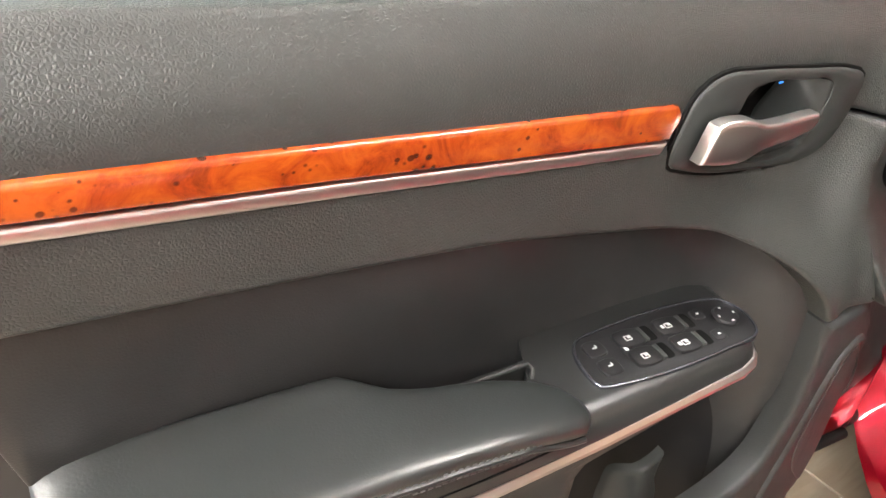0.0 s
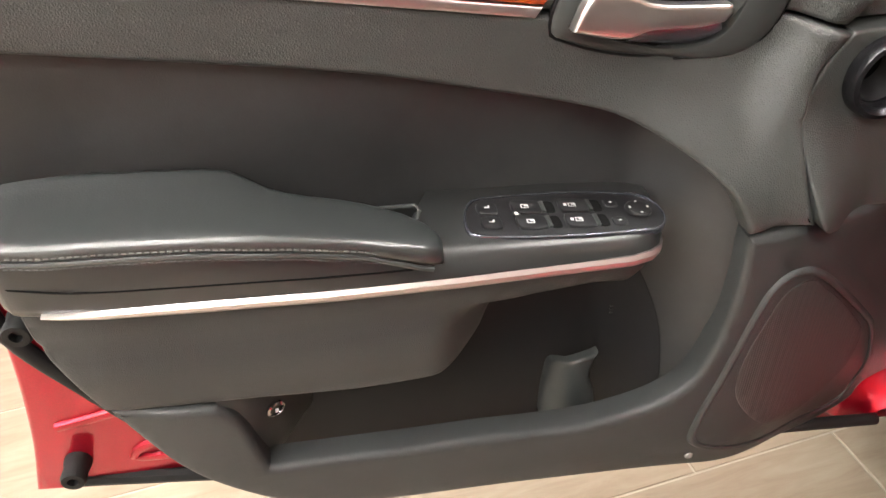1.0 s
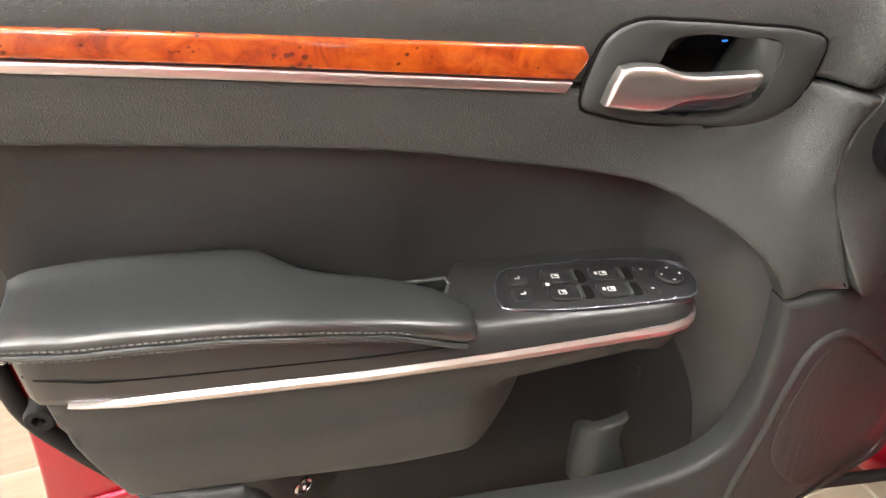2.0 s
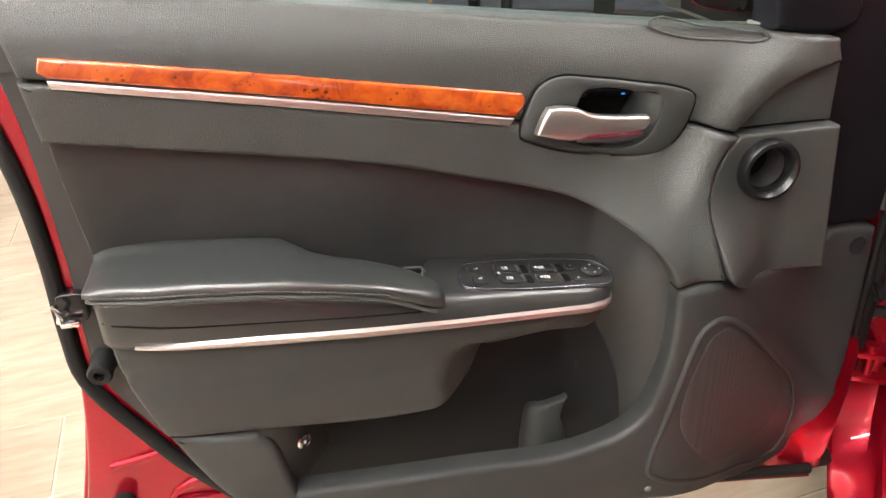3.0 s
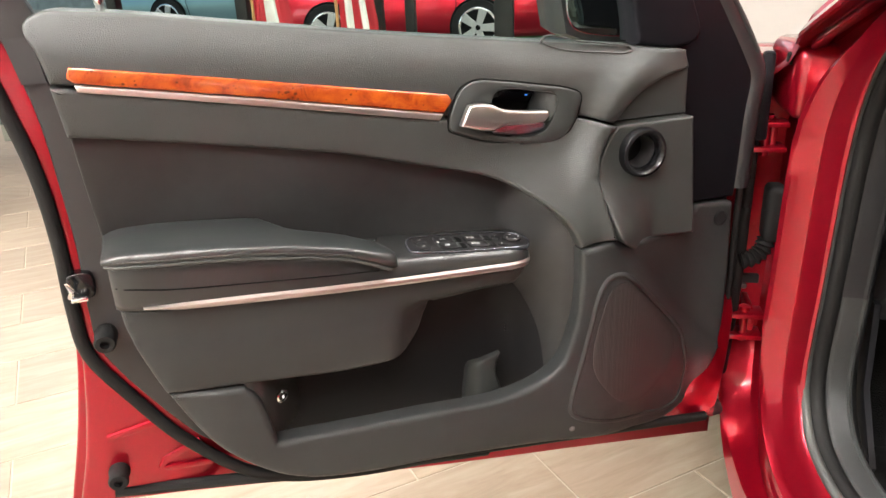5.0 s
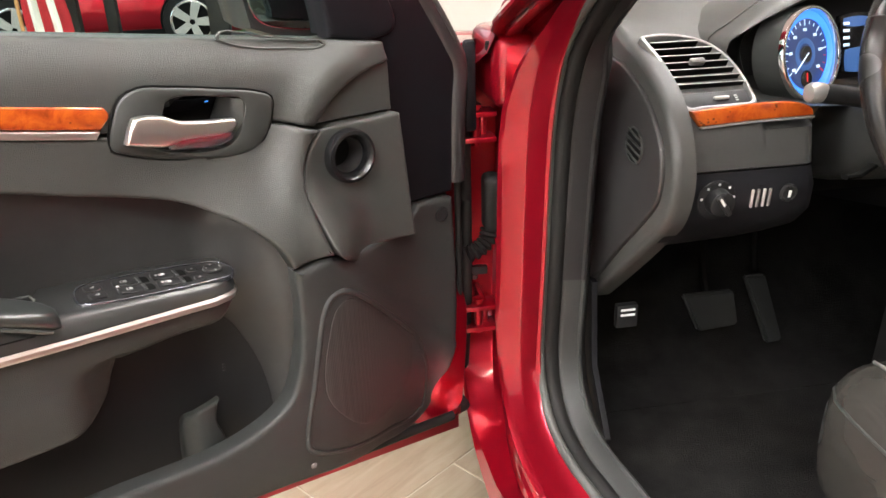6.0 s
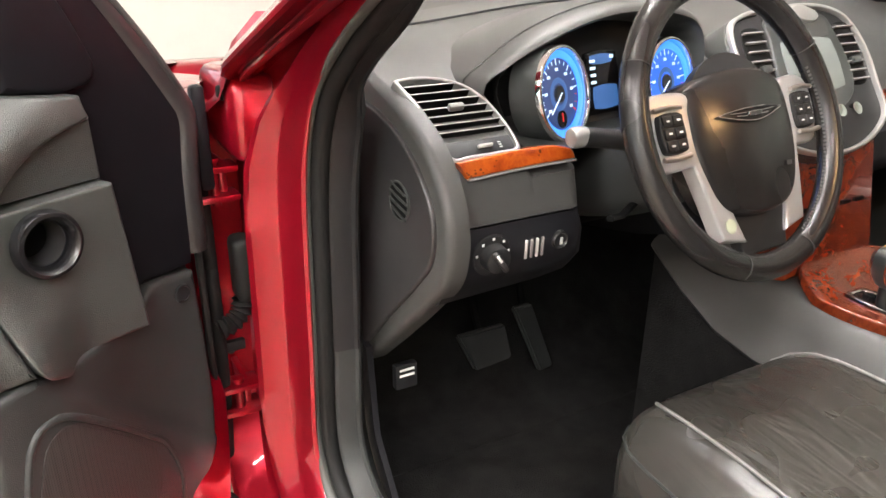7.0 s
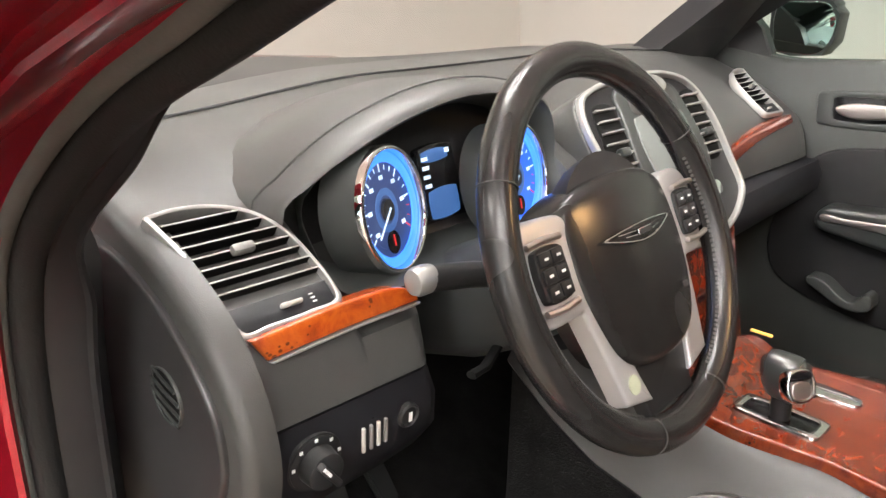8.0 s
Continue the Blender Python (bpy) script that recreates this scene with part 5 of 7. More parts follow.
E2Y = Matrix(((0, -1, 0, 0), (1, 0, 0, 0), (0, 0, 1, 0), (0, 0, 0, 1)))  # x to +y, face to -x
cap = [(-0.168, 1.006, 1), (-0.240, 0.998), (-0.306, 0.975), (-0.353, 0.945), (-0.382, 0.910), (-0.390, 0.873), (-0.380, 0.836), (-0.346, 0.798), (-0.260, 0.716), (-0.158, 0.612, 1), (-0.150, 0.75), (-0.156, 0.90)]
pad("end_frame", [(-0.150, 1.046), (-0.225, 1.034), (-0.306, 1.005), (-0.372, 0.966), (-0.407, 0.918), (-0.418, 0.868), (-0.404, 0.816), (-0.356, 0.765), (-0.27, 0.685), (-0.160, 0.588, 1), (-0.150, 0.75)], -0.140, 0.03, 0.012, M_DASH, dash, "rounded dash end frame", E2Y)
endcap = pad("end_cap", cap, lambda u, z: -0.1335 + 0.006 * ss(-0.2, -0.165, u), 0.02, 0.004, M_SATIN, dash, "smooth dark dash end cover", E2Y)
VC = (-0.304, 0.897)
sv = part("side_vent", ring_mesh(circle_pts(*VC, 0.0285, 0.0265), circle_pts(*VC, 0.0262, 0.0243), -0.1302, 0.004, 0.010, 0.0008, 44), M_BEZEL, endcap, "small round demister vent")
pad("vent_dark", circle_pts(*VC, 0.0264, 0.0245), -0.1316, 0.003, 0.0003, M_DARK, sv)
for k in range(4):
    z0 = -0.0165 + 0.011 * k
    hw = 0.0262 * math.sqrt(max(0.05, 1 - (z0 / 0.0255)**2))
    part("vent_slat", tube_mesh([(VC[0] - hw, -0.1308, VC[1] + z0 - 0.0045), (VC[0], -0.1302, VC[1] + z0), (VC[0] + hw, -0.1308, VC[1] + z0 + 0.0045)], 0.0015, 8), M_BEZEL, sv)


def plane_frame(origin, tilt_deg):
    """x to the left (-x), face towards the driver and up by tilt, z up along the plane."""
    a = radians(tilt_deg)
    n = Vector((0, -math.cos(a), math.sin(a)))
    up_ = Vector((0, math.sin(a), math.cos(a)))
    return Matrix.Translation(origin) @ Matrix((Vector((-1, 0, 0)), n, up_)).transposed().to_4x4()


def mirrored(pts):
    return [(-p[0], *p[1:]) for p in pts]


# left air vent
vm = plane_frame((0.18, -0.360, 0.953), 54)
v_out = [(-0.030, 0.137, 1), (0.0, 0.1405), (0.040, 0.134), (0.069, 0.1175), (0.0875, 0.090), (0.0965, 0.053), (0.0985, 0.018), (0.096, 0.004), (0.065, -0.001), (0.020, -0.002), (-0.005, -0.002), (-0.0105, 0.012), (-0.0125, 0.053), (-0.0175, 0.094), (-0.023, 0.115)]
v_in = [(p.x, p.y) for p in inset(curve_loop(v_out, 0.008), 0.0058)]


def air_vent(parent, m, sign, z_mid):
    fl = mirrored if sign > 0 else (lambda p: p)
    vent = part("air_vent", ring_mesh(fl(v_out), fl(v_in), 0.008, 0.012, 0.02, 0.0025, 144), M_VENTRIM, parent, "silver rimmed air vent with black slats", m)
    pad("vent_dark", fl(v_in), -0.008, 0.004, 0.001, M_DARK, vent)
    sl = np.linspace(0.042, 0.122, 7)
    for k, z in enumerate(sl):
        lo = lerp_table([(0.010, -0.004), (0.053, -0.007), (0.094, -0.012), (0.125, -0.019)], z)
        hi = lerp_table([(0.02, 0.0945), (0.053, 0.092), (0.090, 0.083), (0.1155, 0.066), (0.129, 0.040)], z)
        part("slat", box_mesh((hi - lo, 0.012, 0.0022), (-sign * (lo + hi) / 2, 0.001, z), 0.0006), M_DARK, vent)
        part("slat_edge", box_mesh((hi - lo, 0.0010, 0.0010), (-sign * (lo + hi) / 2, 0.0074, z + 0.0004)), M_PALE, vent)
    part("vent_knob", box_mesh((0.022, 0.010, 0.009), (-sign * 0.036, 0.0095, 0.080), 0.003), M_GREYPLASTIC, vent, "grey sliding knob")
    pad("vent_base", fl([(-0.003, 0.003, 1), (0.092, 0.006, 1), (0.0935, 0.030, 1), (-0.006, 0.029, 1)]), 0.004, 0.006, 0.0015, M_KNEE, vent)
    part("vent_wheel", box_mesh((0.022, 0.006, 0.004), (-sign * 0.050, 0.006, 0.016), 0.002), M_PALE, vent, "ribbed thumb wheel")
    for k in range(3):
        part("mark", box_mesh((0.004, 0.0006, 0.0012), (-sign * 0.072, 0.0046, 0.012 + 0.004 * k)), M_ICON, vent)
    return vent


air_vent(dash, vm, 1, 0.0)
wf = plane_frame((0.18, -0.368, 0.952), 12)
pad("wood_trim", mirrored([(-0.003, 0.004, 1), (0.050, 0.0075), (0.105, 0.0095), (0.150, 0.0065), (0.171, -0.003), (0.1735, -0.0125, 1), (0.090, -0.0135), (0.010, -0.0170, 1)]), 0.006, 0.02, 0.003, M_WOOD, dash, "glossy orange burl wood trim", wf)
pad("wood_lip", mirrored([(0.010, -0.0178, 1), (0.090, -0.0143), (0.1735, -0.0133, 1), (0.173, -0.0158, 1), (0.090, -0.0168), (0.013, -0.0203, 1)]), 0.0068, 0.02, 0.0008, M_VENTRIM, dash, "", wf)
# light switch, dimmer wheels, key knob
lk = plane_frame((0.213, -0.397, 0.840), -4)
kn = part("light_switch", turned_mesh([(0.026, -0.004), (0.026, 0.002), (0.022, 0.003), (0.0185, 0.003), (0.0170, 0.018), (0.014, 0.020), (0.003, 0.020)], 32), M_BLACK, dash, "round black headlamp switch", lk)
part("grip", box_mesh((0.007, 0.012, 0.032), (0, 0.020, 0), 0.002), M_SATIN, kn, "", pose(0, 0, 0, 0, 35, 0))
part("pointer", box_mesh((0.003, 0.001, 0.012), (0, 0.0265, 0.009)), M_ICON, kn, "", pose(0, 0, 0, 0, 35, 0))
for a in range(-4, 5, 2):
    part("mark", box_mesh((0.003, 0.0008, 0.003), (0.0235 * math.sin(a * 0.35), 0.0032, 0.0235 * math.cos(a * 0.35))), M_ICON, kn)
part("chrome_ring", ring_mesh(circle_pts(0, 0, 0.0275), circle_pts(0, 0, 0.0255), 0.001, 0.003, 0.003, 0.0005, 36), M_BLACK, kn)
for k in range(4):
    part("dimmer_bar", box_mesh((0.0035, 0.004, 0.026), (-0.0515 - 0.0085 * k, 0.001, -0.002), 0.001), M_PALE if k % 2 == 0 else M_GREYPLASTIC, kn, "ribbed dimmer wheel")
part("dimmer_frame", pad_mesh(round_rect(-0.0645, -0.002, 0.044, 0.030, 0.004), -0.002, 0.004, 0.001), M_GLOSS, kn)
kk = part("dash_button", turned_mesh([(0.0125, -0.003), (0.0125, 0.003), (0.0105, 0.005), (0.009, 0.003), (0.003, 0.003)], 24), M_BLACK, kn, "small round button", pose(-0.104, 0, 0.002))
part("mark", box_mesh((0.004, 0.0006, 0.010), (0, 0.0052, 0)), M_ICON, kk)
# instrument cluster
cl = plane_frame((0.47, -0.256, 1.01), 12)
pad("cluster_panel", [(-0.180, -0.06), (-0.180, 0.04), (-0.155, 0.070), (-0.11, 0.086), (0, 0.094), (0.08, 0.075), (0.135, 0.048), (0.175, 0.020), (0.175, -0.06)], -0.012, 0.02, 0.004, M_BLACK, dash, "dark instrument panel", cl)


def dial(x, turn, needle, field, middle):
    m = Matrix.Translation((x, -0.306, 1.010)) @ pose(0, 0, 0, 0, 0, turn) @ plane_frame((0, 0, 0), 12)
    d = part("dial", ring_mesh(circle_pts(0, 0, 0.066), circle_pts(0, 0, 0.0597), 0.004, 0.008, 0.014, 0.002, 64), M_CHROME, dash, "chrome ringed dial lit in blue", m)
    part("pod", turned_mesh([(0.067, -0.045), (0.0655, 0.001), (0.0645, 0.0015), (0.0600, 0.0012), (0.0597, -0.013)], 48), M_BEZEL, d)
    part("face", turned_mesh([(0.060, -0.012), (0.060, -0.010), (0.003, -0.0098)], 48), field, d, "glowing blue dial face")
    part("glow_ring", ring_mesh(circle_pts(0, 0, 0.0592), circle_pts(0, 0, 0.0485), -0.0050, 0.002, 0.002, 0.0004, 64), M_BLUEHOT, d)
    part("centre", turned_mesh([(0.040, -0.011), (0.040, -0.0085), (0.003, -0.0084)], 40), middle, d)
    part("hub_cap", turned_mesh([(0.012, -0.0085), (0.011, -0.0055), (0.003, -0.005)], 32), M_SATIN, d)
    part("hub_glow", ring_mesh(circle_pts(0, 0, 0.0225), circle_pts(0, 0, 0.0150), -0.0080, 0.001, 0.001, 0.0002, 40), M_DIALDARK, d)
    for k in range(19):
        a = radians(-125 + k * 250 / 18)
        big = k % 3 == 0
        part("tick", box_mesh((0.0016 if big else 0.001, 0.0006, 0.009 if big else 0.005), (0, 0, 0.0435)), M_NEEDLE if k > 15 else M_DIALWHITE, d, "", Matrix.Translation((0, -0.0078, 0)) @ pose(0, 0, 0, 0, math.degrees(-a), 0))
    for k in range(7):
        a = radians(-125 + k * 250 / 6)
        part("numeral_bar", box_mesh((0.007, 0.0006, 0.004), (0.0335 * -math.sin(a), -0.0078, 0.0335 * math.cos(a))), M_DIALWHITE, d)
    part("needle", box_mesh((0.0016, 0.001, 0.040), (0, -0.004, 0.018)), M_DIALWHITE, d, "", pose(0, 0, 0, 0, needle, 0))
    part("small_dial", turned_mesh([(0.012, -0.0085), (0.012, -0.0072), (0.002, -0.0070)], 24), M_GLOSS, d, "", pose(0, 0, -0.034))
    part("small_needle", box_mesh((0.0012, 0.001, 0.012), (0, -0.0062, -0.032)), M_NEEDLE, d)


dial(0.383, 22, 128, M_NAVY, M_NAVY)
dial(0.580, 14, 128, M_BLUE, M_BLUE)
disp = pad("info_display", round_rect(0, 0.008, 0.062, 0.080, 0.003), 0.0, 0.01, 0.001, M_GLOSS, dash, "dark trip display with blue lit field", Matrix.Translation((0.481, -0.272, 1.008)) @ pose(0, 0, 0, 0, 0, 10) @ plane_frame((0, 0, 0), 12))
pad("lit_field", round_rect(-0.002, -0.016, 0.052, 0.030, 0.001), 0.0008, 0.002, 0.0003, M_SCREENLIT, disp)
pad("lit_field", round_rect(0.003, 0.038, 0.048, 0.010, 0.001), 0.0006, 0.002, 0.0003, M_SCREENLIT, disp)
for k in range(4):
    part("text_bar", box_mesh((0.011, 0.0006, 0.004), (0.022, 0.0006, 0.036 - 0.010 * k)), M_DIALWHITE, disp)
part("text_bar", box_mesh((0.008, 0.0006, 0.005), (-0.020, 0.0006, 0.040)), M_DIALWHITE, disp)
# sloping surround between the dials and the hood
bowl_out = [(0.284, 0.962), (0.280, 1.0), (0.284, 1.038), (0.312, 1.058), (0.36, 1.080), (0.42, 1.099), (0.48, 1.109), (0.53, 1.109), (0.59, 1.102), (0.630, 1.088), (0.648, 1.062), (0.652, 1.0), (0.648, 0.957), (0.55, 0.947), (0.46, 0.944), (0.36, 0.948)]
bowl = [tuple(p) for p in curve_loop(bowl_out, 0.012)]
bowl_secs = []
for s, back in ((1.0, 0.0), (0.985, 0.004), (0.93, 0.022), (0.86, 0.050), (0.84, 0.070)):
    bowl_secs.append([(0.475 + (x - 0.475) * s, -0.296 - 0.055 * ss(1.02, 0.95, z) + back * (1 + 0.9 * ss(1.02, 0.95, z)), 1.012 + (z - 1.012) * s) for x, z in bowl])
part("cluster_surround", loft_mesh(bowl_secs, True, False), M_BEZEL, dash, "smooth dark surround of the dials", sharp=60)
# hood over the instruments
ARCH = [(0.275, 0.950), (0.264, 0.985), (0.262, 1.030), (0.285, 1.046), (0.312, 1.064), (0.36, 1.088), (0.42, 1.108), (0.48, 1.1185), (0.53, 1.119), (0.59, 1.112), (0.635, 1.099), (0.657, 1.075), (0.664, 1.040), (0.662, 0.99), (0.655, 0.95)]
arch = curve_loop(ARCH, 0.012, False)
hs = []
for y, lift, grow in ((0.0, -0.060, 1.16), (-0.08, -0.026, 1.12), (-0.14, -0.008, 1.08), (-0.20, 0.002, 1.04), (-0.26, 0.005, 1.015), (-0.288, 0.003, 1.0), (-0.300, -0.002, 0.985), (-0.302, -0.006, 0.975), (-0.295, -0.010, 0.965), (-0.20, -0.014, 0.95)):
    hs.append([(0.465 + (p.x - 0.465) * grow, y + 0.012 * ((p.x - 0.465) / 0.2)**2, 1.0 + (p.y - 1.0) * (1 + (grow - 1) * 0.4) + lift * ss(1.03, 1.09, p.y)) for p in arch])
part("dial_hood", loft_mesh(hs, False, False), M_DASH, dash, "stitched hood over the dials", sharp=60)
part("hood_stitch", tube_mesh([(q[0], q[1], q[2] + 0.0008) for q in hs[4]], 0.0012, 6), M_STITCH, dash)
# centre stack: silver frame, vents, screen
cm = plane_frame((0.80, -0.315, 1.040), 32)
c_out = [(-0.105, 0.045), (-0.075, 0.062), (0.0, 0.072), (0.12, 0.072), (0.175, 0.050), (0.200, 0.0), (0.203, -0.07), (0.193, -0.135), (-0.090, -0.135), (-0.100, -0.07)]
c_in = [(p.x, p.y) for p in inset(curve_loop(c_out, 0.012), 0.007)]
stack = part("console_stack_frame", ring_mesh(mirrored(c_out), mirrored(c_in), 0.012, 0.010, 0.02, 0.003, 96), M_VENTRIM, dash, "silver framed centre stack with screen and vents", cm)
pad("stack_body", mirrored([(x * 1.01, z * 1.01) for x, z in c_out]), 0.001, 0.05, 0.004, M_DASH, stack)
pad("stack_panel", mirrored(c_in), 0.0035, 0.04, 0.002, M_BLACK, stack)
pad("screen_bezel", mirrored([(-0.025, 0.05), (0.12, 0.052), (0.128, 0.04), (0.130, -0.085), (-0.020, -0.085), (-0.028, 0.02)]), 0.010, 0.02, 0.004, M_BEZEL, stack)
pad("screen", mirrored(round_rect(0.052, -0.030, 0.122, 0.082, 0.004)), 0.012, 0.006, 0.001, M_SCREEN, stack, "blank grey touch screen")
pad("screen_top", mirrored(round_rect(0.055, 0.032, 0.118, 0.030, 0.004)), 0.0115, 0.006, 0.001, M_DASH, stack)
pad("tray_lip", mirrored([(0.035, 0.062), (0.095, 0.058), (0.098, 0.050), (0.040, 0.052)]), 0.016, 0.02, 0.003, M_VENTRIM, stack, "grey lip over the screen")
for c0 in (-0.058, 0.160):
    pad("vent_dark", mirrored(round_rect(c0, -0.015, 0.046, 0.110, 0.01)), 0.0048, 0.01, 0.001, M_DARK, stack)
    for k in range(7):
        part("slat", box_mesh((0.044, 0.010, 0.003), (-c0, 0.006, -0.062 + 0.0155 * k), 0.0008), M_GREYPLASTIC, stack)
    part("vent_knob", box_mesh((0.020, 0.012, 0.012), (-c0, 0.010, -0.030), 0.003), M_BEZEL, stack)
for k in range(4):
    part("stack_knob", turned_mesh([(0.011, 0), (0.0105, 0.010), (0.003, 0.011)], 20), M_CHROME, stack, "round chrome knob", pose(-(0.0 + 0.04 * k), 0.004, -0.112))
# far side: vent and wood
air_vent(dash, plane_frame((1.490, -0.228, 0.975), 54) @ Matrix.Diagonal((0.72, 1.0, 0.95, 1.0)), -1, 0.0)
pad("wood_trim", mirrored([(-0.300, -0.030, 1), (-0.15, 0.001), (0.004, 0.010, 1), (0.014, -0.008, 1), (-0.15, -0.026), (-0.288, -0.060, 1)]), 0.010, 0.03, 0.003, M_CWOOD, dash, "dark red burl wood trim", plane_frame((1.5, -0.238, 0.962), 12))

# ---- steering wheel and column ----
W = (0.505, -0.497, 0.993)
wm = Matrix.Translation(W) @ pose(0, 0, 0, 0, 0, 4.4) @ plane_frame((0, 0, 0), 24.7)
wheel = thing("steering_wheel", wm, "black leather steering wheel with silver spokes", "steering wheel")
rim_ = []
for k in range(97):
    a = 2 * math.pi * k / 96
    rim_.append((0.1785 * math.sin(a), 0.004, 0.1785 * math.cos(a)))
part("rim", tube_mesh(rim_[:-1], 0.0163, 16, True, 1.05, (0, 1, 0)), M_WHEEL, wheel, "stitched black leather rim")
for a in (62, -62, 160, -160):
    c = radians(a)
    ring = [Vector((0.1785 * math.sin(c) + 0.0164 * math.cos(t) * math.sin(c), 0.004 + 0.0172 * math.sin(t), 0.1785 * math.cos(c) + 0.0164 * math.cos(t) * math.cos(c))) for t in np.linspace(0, 2 * math.pi, 24, endpoint=False)]
    part("rim_seam", tube_mesh(ring, 0.0007, 6, True, 1.0, (math.cos(c), 0, -math.sin(c))), M_STITCH, wheel)
sg = bmesh.new()
for s in (1, -1):
    for a in np.linspace(70, 155, 46):
        c = radians(a * s)
        p = Vector((0.1640 * math.sin(c), 0.011, 0.1640 * math.cos(c)))
        t = Vector((math.cos(c), 0, -math.sin(c)))
        vs = [sg.verts.new(p + t * 0.0016 * i + Vector((0.004 * math.sin(c) * j, 0.0045 * j, 0.004 * math.cos(c) * j))) for i, j in ((-1, -1), (1, -1), (1, 1), (-1, 1))]
        sg.faces.new(vs)
tagged(part("rim_stitching", sg, M_STITCH, wheel, "grey cross stitching"), kind="stuff")
hub = [(-0.070, 0.060), (-0.02, 0.0675), (0.02, 0.0675), (0.070, 0.060), (0.094, 0.046), (0.099, 0.010), (0.088, -0.060), (0.070, -0.095), (0.040, -0.110), (-0.040, -0.110), (-0.070, -0.095), (-0.088, -0.060), (-0.099, 0.010), (-0.094, 0.046)]
pad("airbag_cover", hub, lambda u, z: 0.022 - 1.6 * (u * u) - 0.9 * (z + 0.02)**2, 0.045, 0.010, M_WHEEL, wheel, "smooth black airbag cover", grid=0.015, seg=4)
wing = smooth3([(-0.062, 0.0185, 0.011), (-0.030, 0.0235, 0.0140), (0.0, 0.0250, 0.0150), (0.030, 0.0235, 0.0140), (0.062, 0.0185, 0.011)], 0.006)
wing_low = smooth3([(0.062, 0.0185, 0.011), (0.034, 0.0232, 0.0035), (0.012, 0.0248, -0.0005), (0.0, 0.0250, -0.001), (-0.012, 0.0248, -0.0005), (-0.034, 0.0232, 0.0035), (-0.062, 0.0185, 0.011)], 0.006)
emb = part("emblem", tube_mesh(wing[:-1] + wing_low[:-1], 0.0011, 8, True, 1.0, (0, 1, 0)), M_CHROME, wheel, "plain winged chrome outline badge")
part("emblem_bar", box_mesh((0.024, 0.0022, 0.0065), (0, 0.0256, 0.0075), 0.0010), M_CHROME, emb)
part("emblem_field", box_mesh((0.019, 0.0006, 0.0042), (0, 0.0270, 0.0075)), M_SATIN, emb)
for q in (-1, 1):
    for k in range(2):
        part("feather", tube_mesh([(q * 0.014, 0.0248, 0.0095 - 0.004 * k), (q * (0.042 - 0.012 * k), 0.0224, 0.0108 - 0.004 * k)], 0.0007, 6), M_CHROME, emb)
for s in (1, -1):
    sp = [(s * x, z) for x, z in ((0.164, 0.030), (0.150, 0.046), (0.108, 0.050), (0.088, 0.044), (0.085, 0.0), (0.070, -0.050), (0.039, -0.142), (0.080, -0.133), (0.100, -0.040), (0.150, -0.036), (0.163, -0.010))]
    sp = [p + ((1,) if k in (5, 6, 7, 8) else ()) for k, p in enumerate(sp)]
    spoke = pad("spoke", sp, lambda u, z: 0.006 - 0.25 * max(0, abs(u) - 0.09) * 0.5, 0.02, 0.004, M_SPOKE, wheel, "satin silver spoke", grid=0.02)
    bp_ = pad("button_field", round_rect(s * 0.124, 0.003, 0.038, 0.046, 0.005), 0.0075, 0.012, 0.002, M_BLACK, spoke, "black wheel buttons")
    for i in range(2):
        for j in range(3):
            b_ = part("button", box_mesh((0.016, 0.004, 0.0125), (s * (0.1155 + 0.0175 * i), 0.0080, -0.0115 + 0.0143 * j), 0.0012), M_BLACK, bp_)
            part("icon", box_mesh((0.005, 0.0006, 0.0022), (s * (0.1155 + 0.0175 * i), 0.0103, -0.0115 + 0.0143 * j)), M_ICON, b_)
    for z0 in (0.031, -0.025):
        part("field_edge", tube_mesh([(s * 0.105, 0.008, z0), (s * 0.128, 0.0085, z0 + math.copysign(0.002, z0)), (s * 0.15, 0.007, z0)], 0.003, 8), M_SILVER, spoke)
pad("lower_filler", [(0.056, -0.09, 1), (-0.056, -0.09, 1), (-0.042, -0.160, 1), (0.042, -0.160, 1)], 0.0, 0.015, 0.003, M_BLACK, wheel, "black filler between the spokes")
part("dot_sticker", turned_mesh([(0.0090, 0), (0.0090, 0.0008), (0.003, 0.001)], 24), M_STICKER, wheel, "pale round sticker on the spoke", pose(0.064, 0.0066, -0.118))
part("airbag_mark", box_mesh((0.010, 0.0008, 0.006), (-0.055, 0.0185, -0.060)), M_SATIN, wheel)
part("rear_cover", turned_mesh([(0.06, -0.06), (0.085, -0.02), (0.09, 0.0), (0.05, 0.005)], 32), M_BLACK, wheel)
column = thing("steering_column", None, "black steering column cover with indicator stalk", "steering column")
cs = []
for y, z, w, h in ((-0.455, 0.965, 0.055, 0.050), (-0.42, 0.950, 0.072, 0.062), (-0.36, 0.925, 0.080, 0.070), (-0.28, 0.895, 0.080, 0.065), (-0.15, 0.86, 0.07, 0.06)):
    cs.append([(0.500 + w * math.copysign(abs(math.cos(a))**0.6, math.cos(a)), y, z - 0.02 + h * math.copysign(abs(math.sin(a))**0.6, math.sin(a))) for a in [2 * math.pi * k / 24 for k in range(24)]])
part("shroud", loft_mesh(cs), M_LOWER, column, "moulded dark column shroud")
stalk = part("stalk", tube_mesh(smooth3([(0.43, -0.425, 0.960), (0.385, -0.415, 0.970), (0.350, -0.412, 0.976), (0.326, -0.410, 0.979)]), 0.0125, 14), M_BLACK, column, "black indicator stalk")
part("stalk_tip", turned_mesh([(0.0120, -0.010), (0.0135, -0.003), (0.0135, 0.007), (0.0115, 0.012), (0.006, 0.014)], 24, 'x'), M_VENTRIM, stalk, "pale grey stalk end", pose(0.327, -0.410, 0.979, 0, 0, 180))
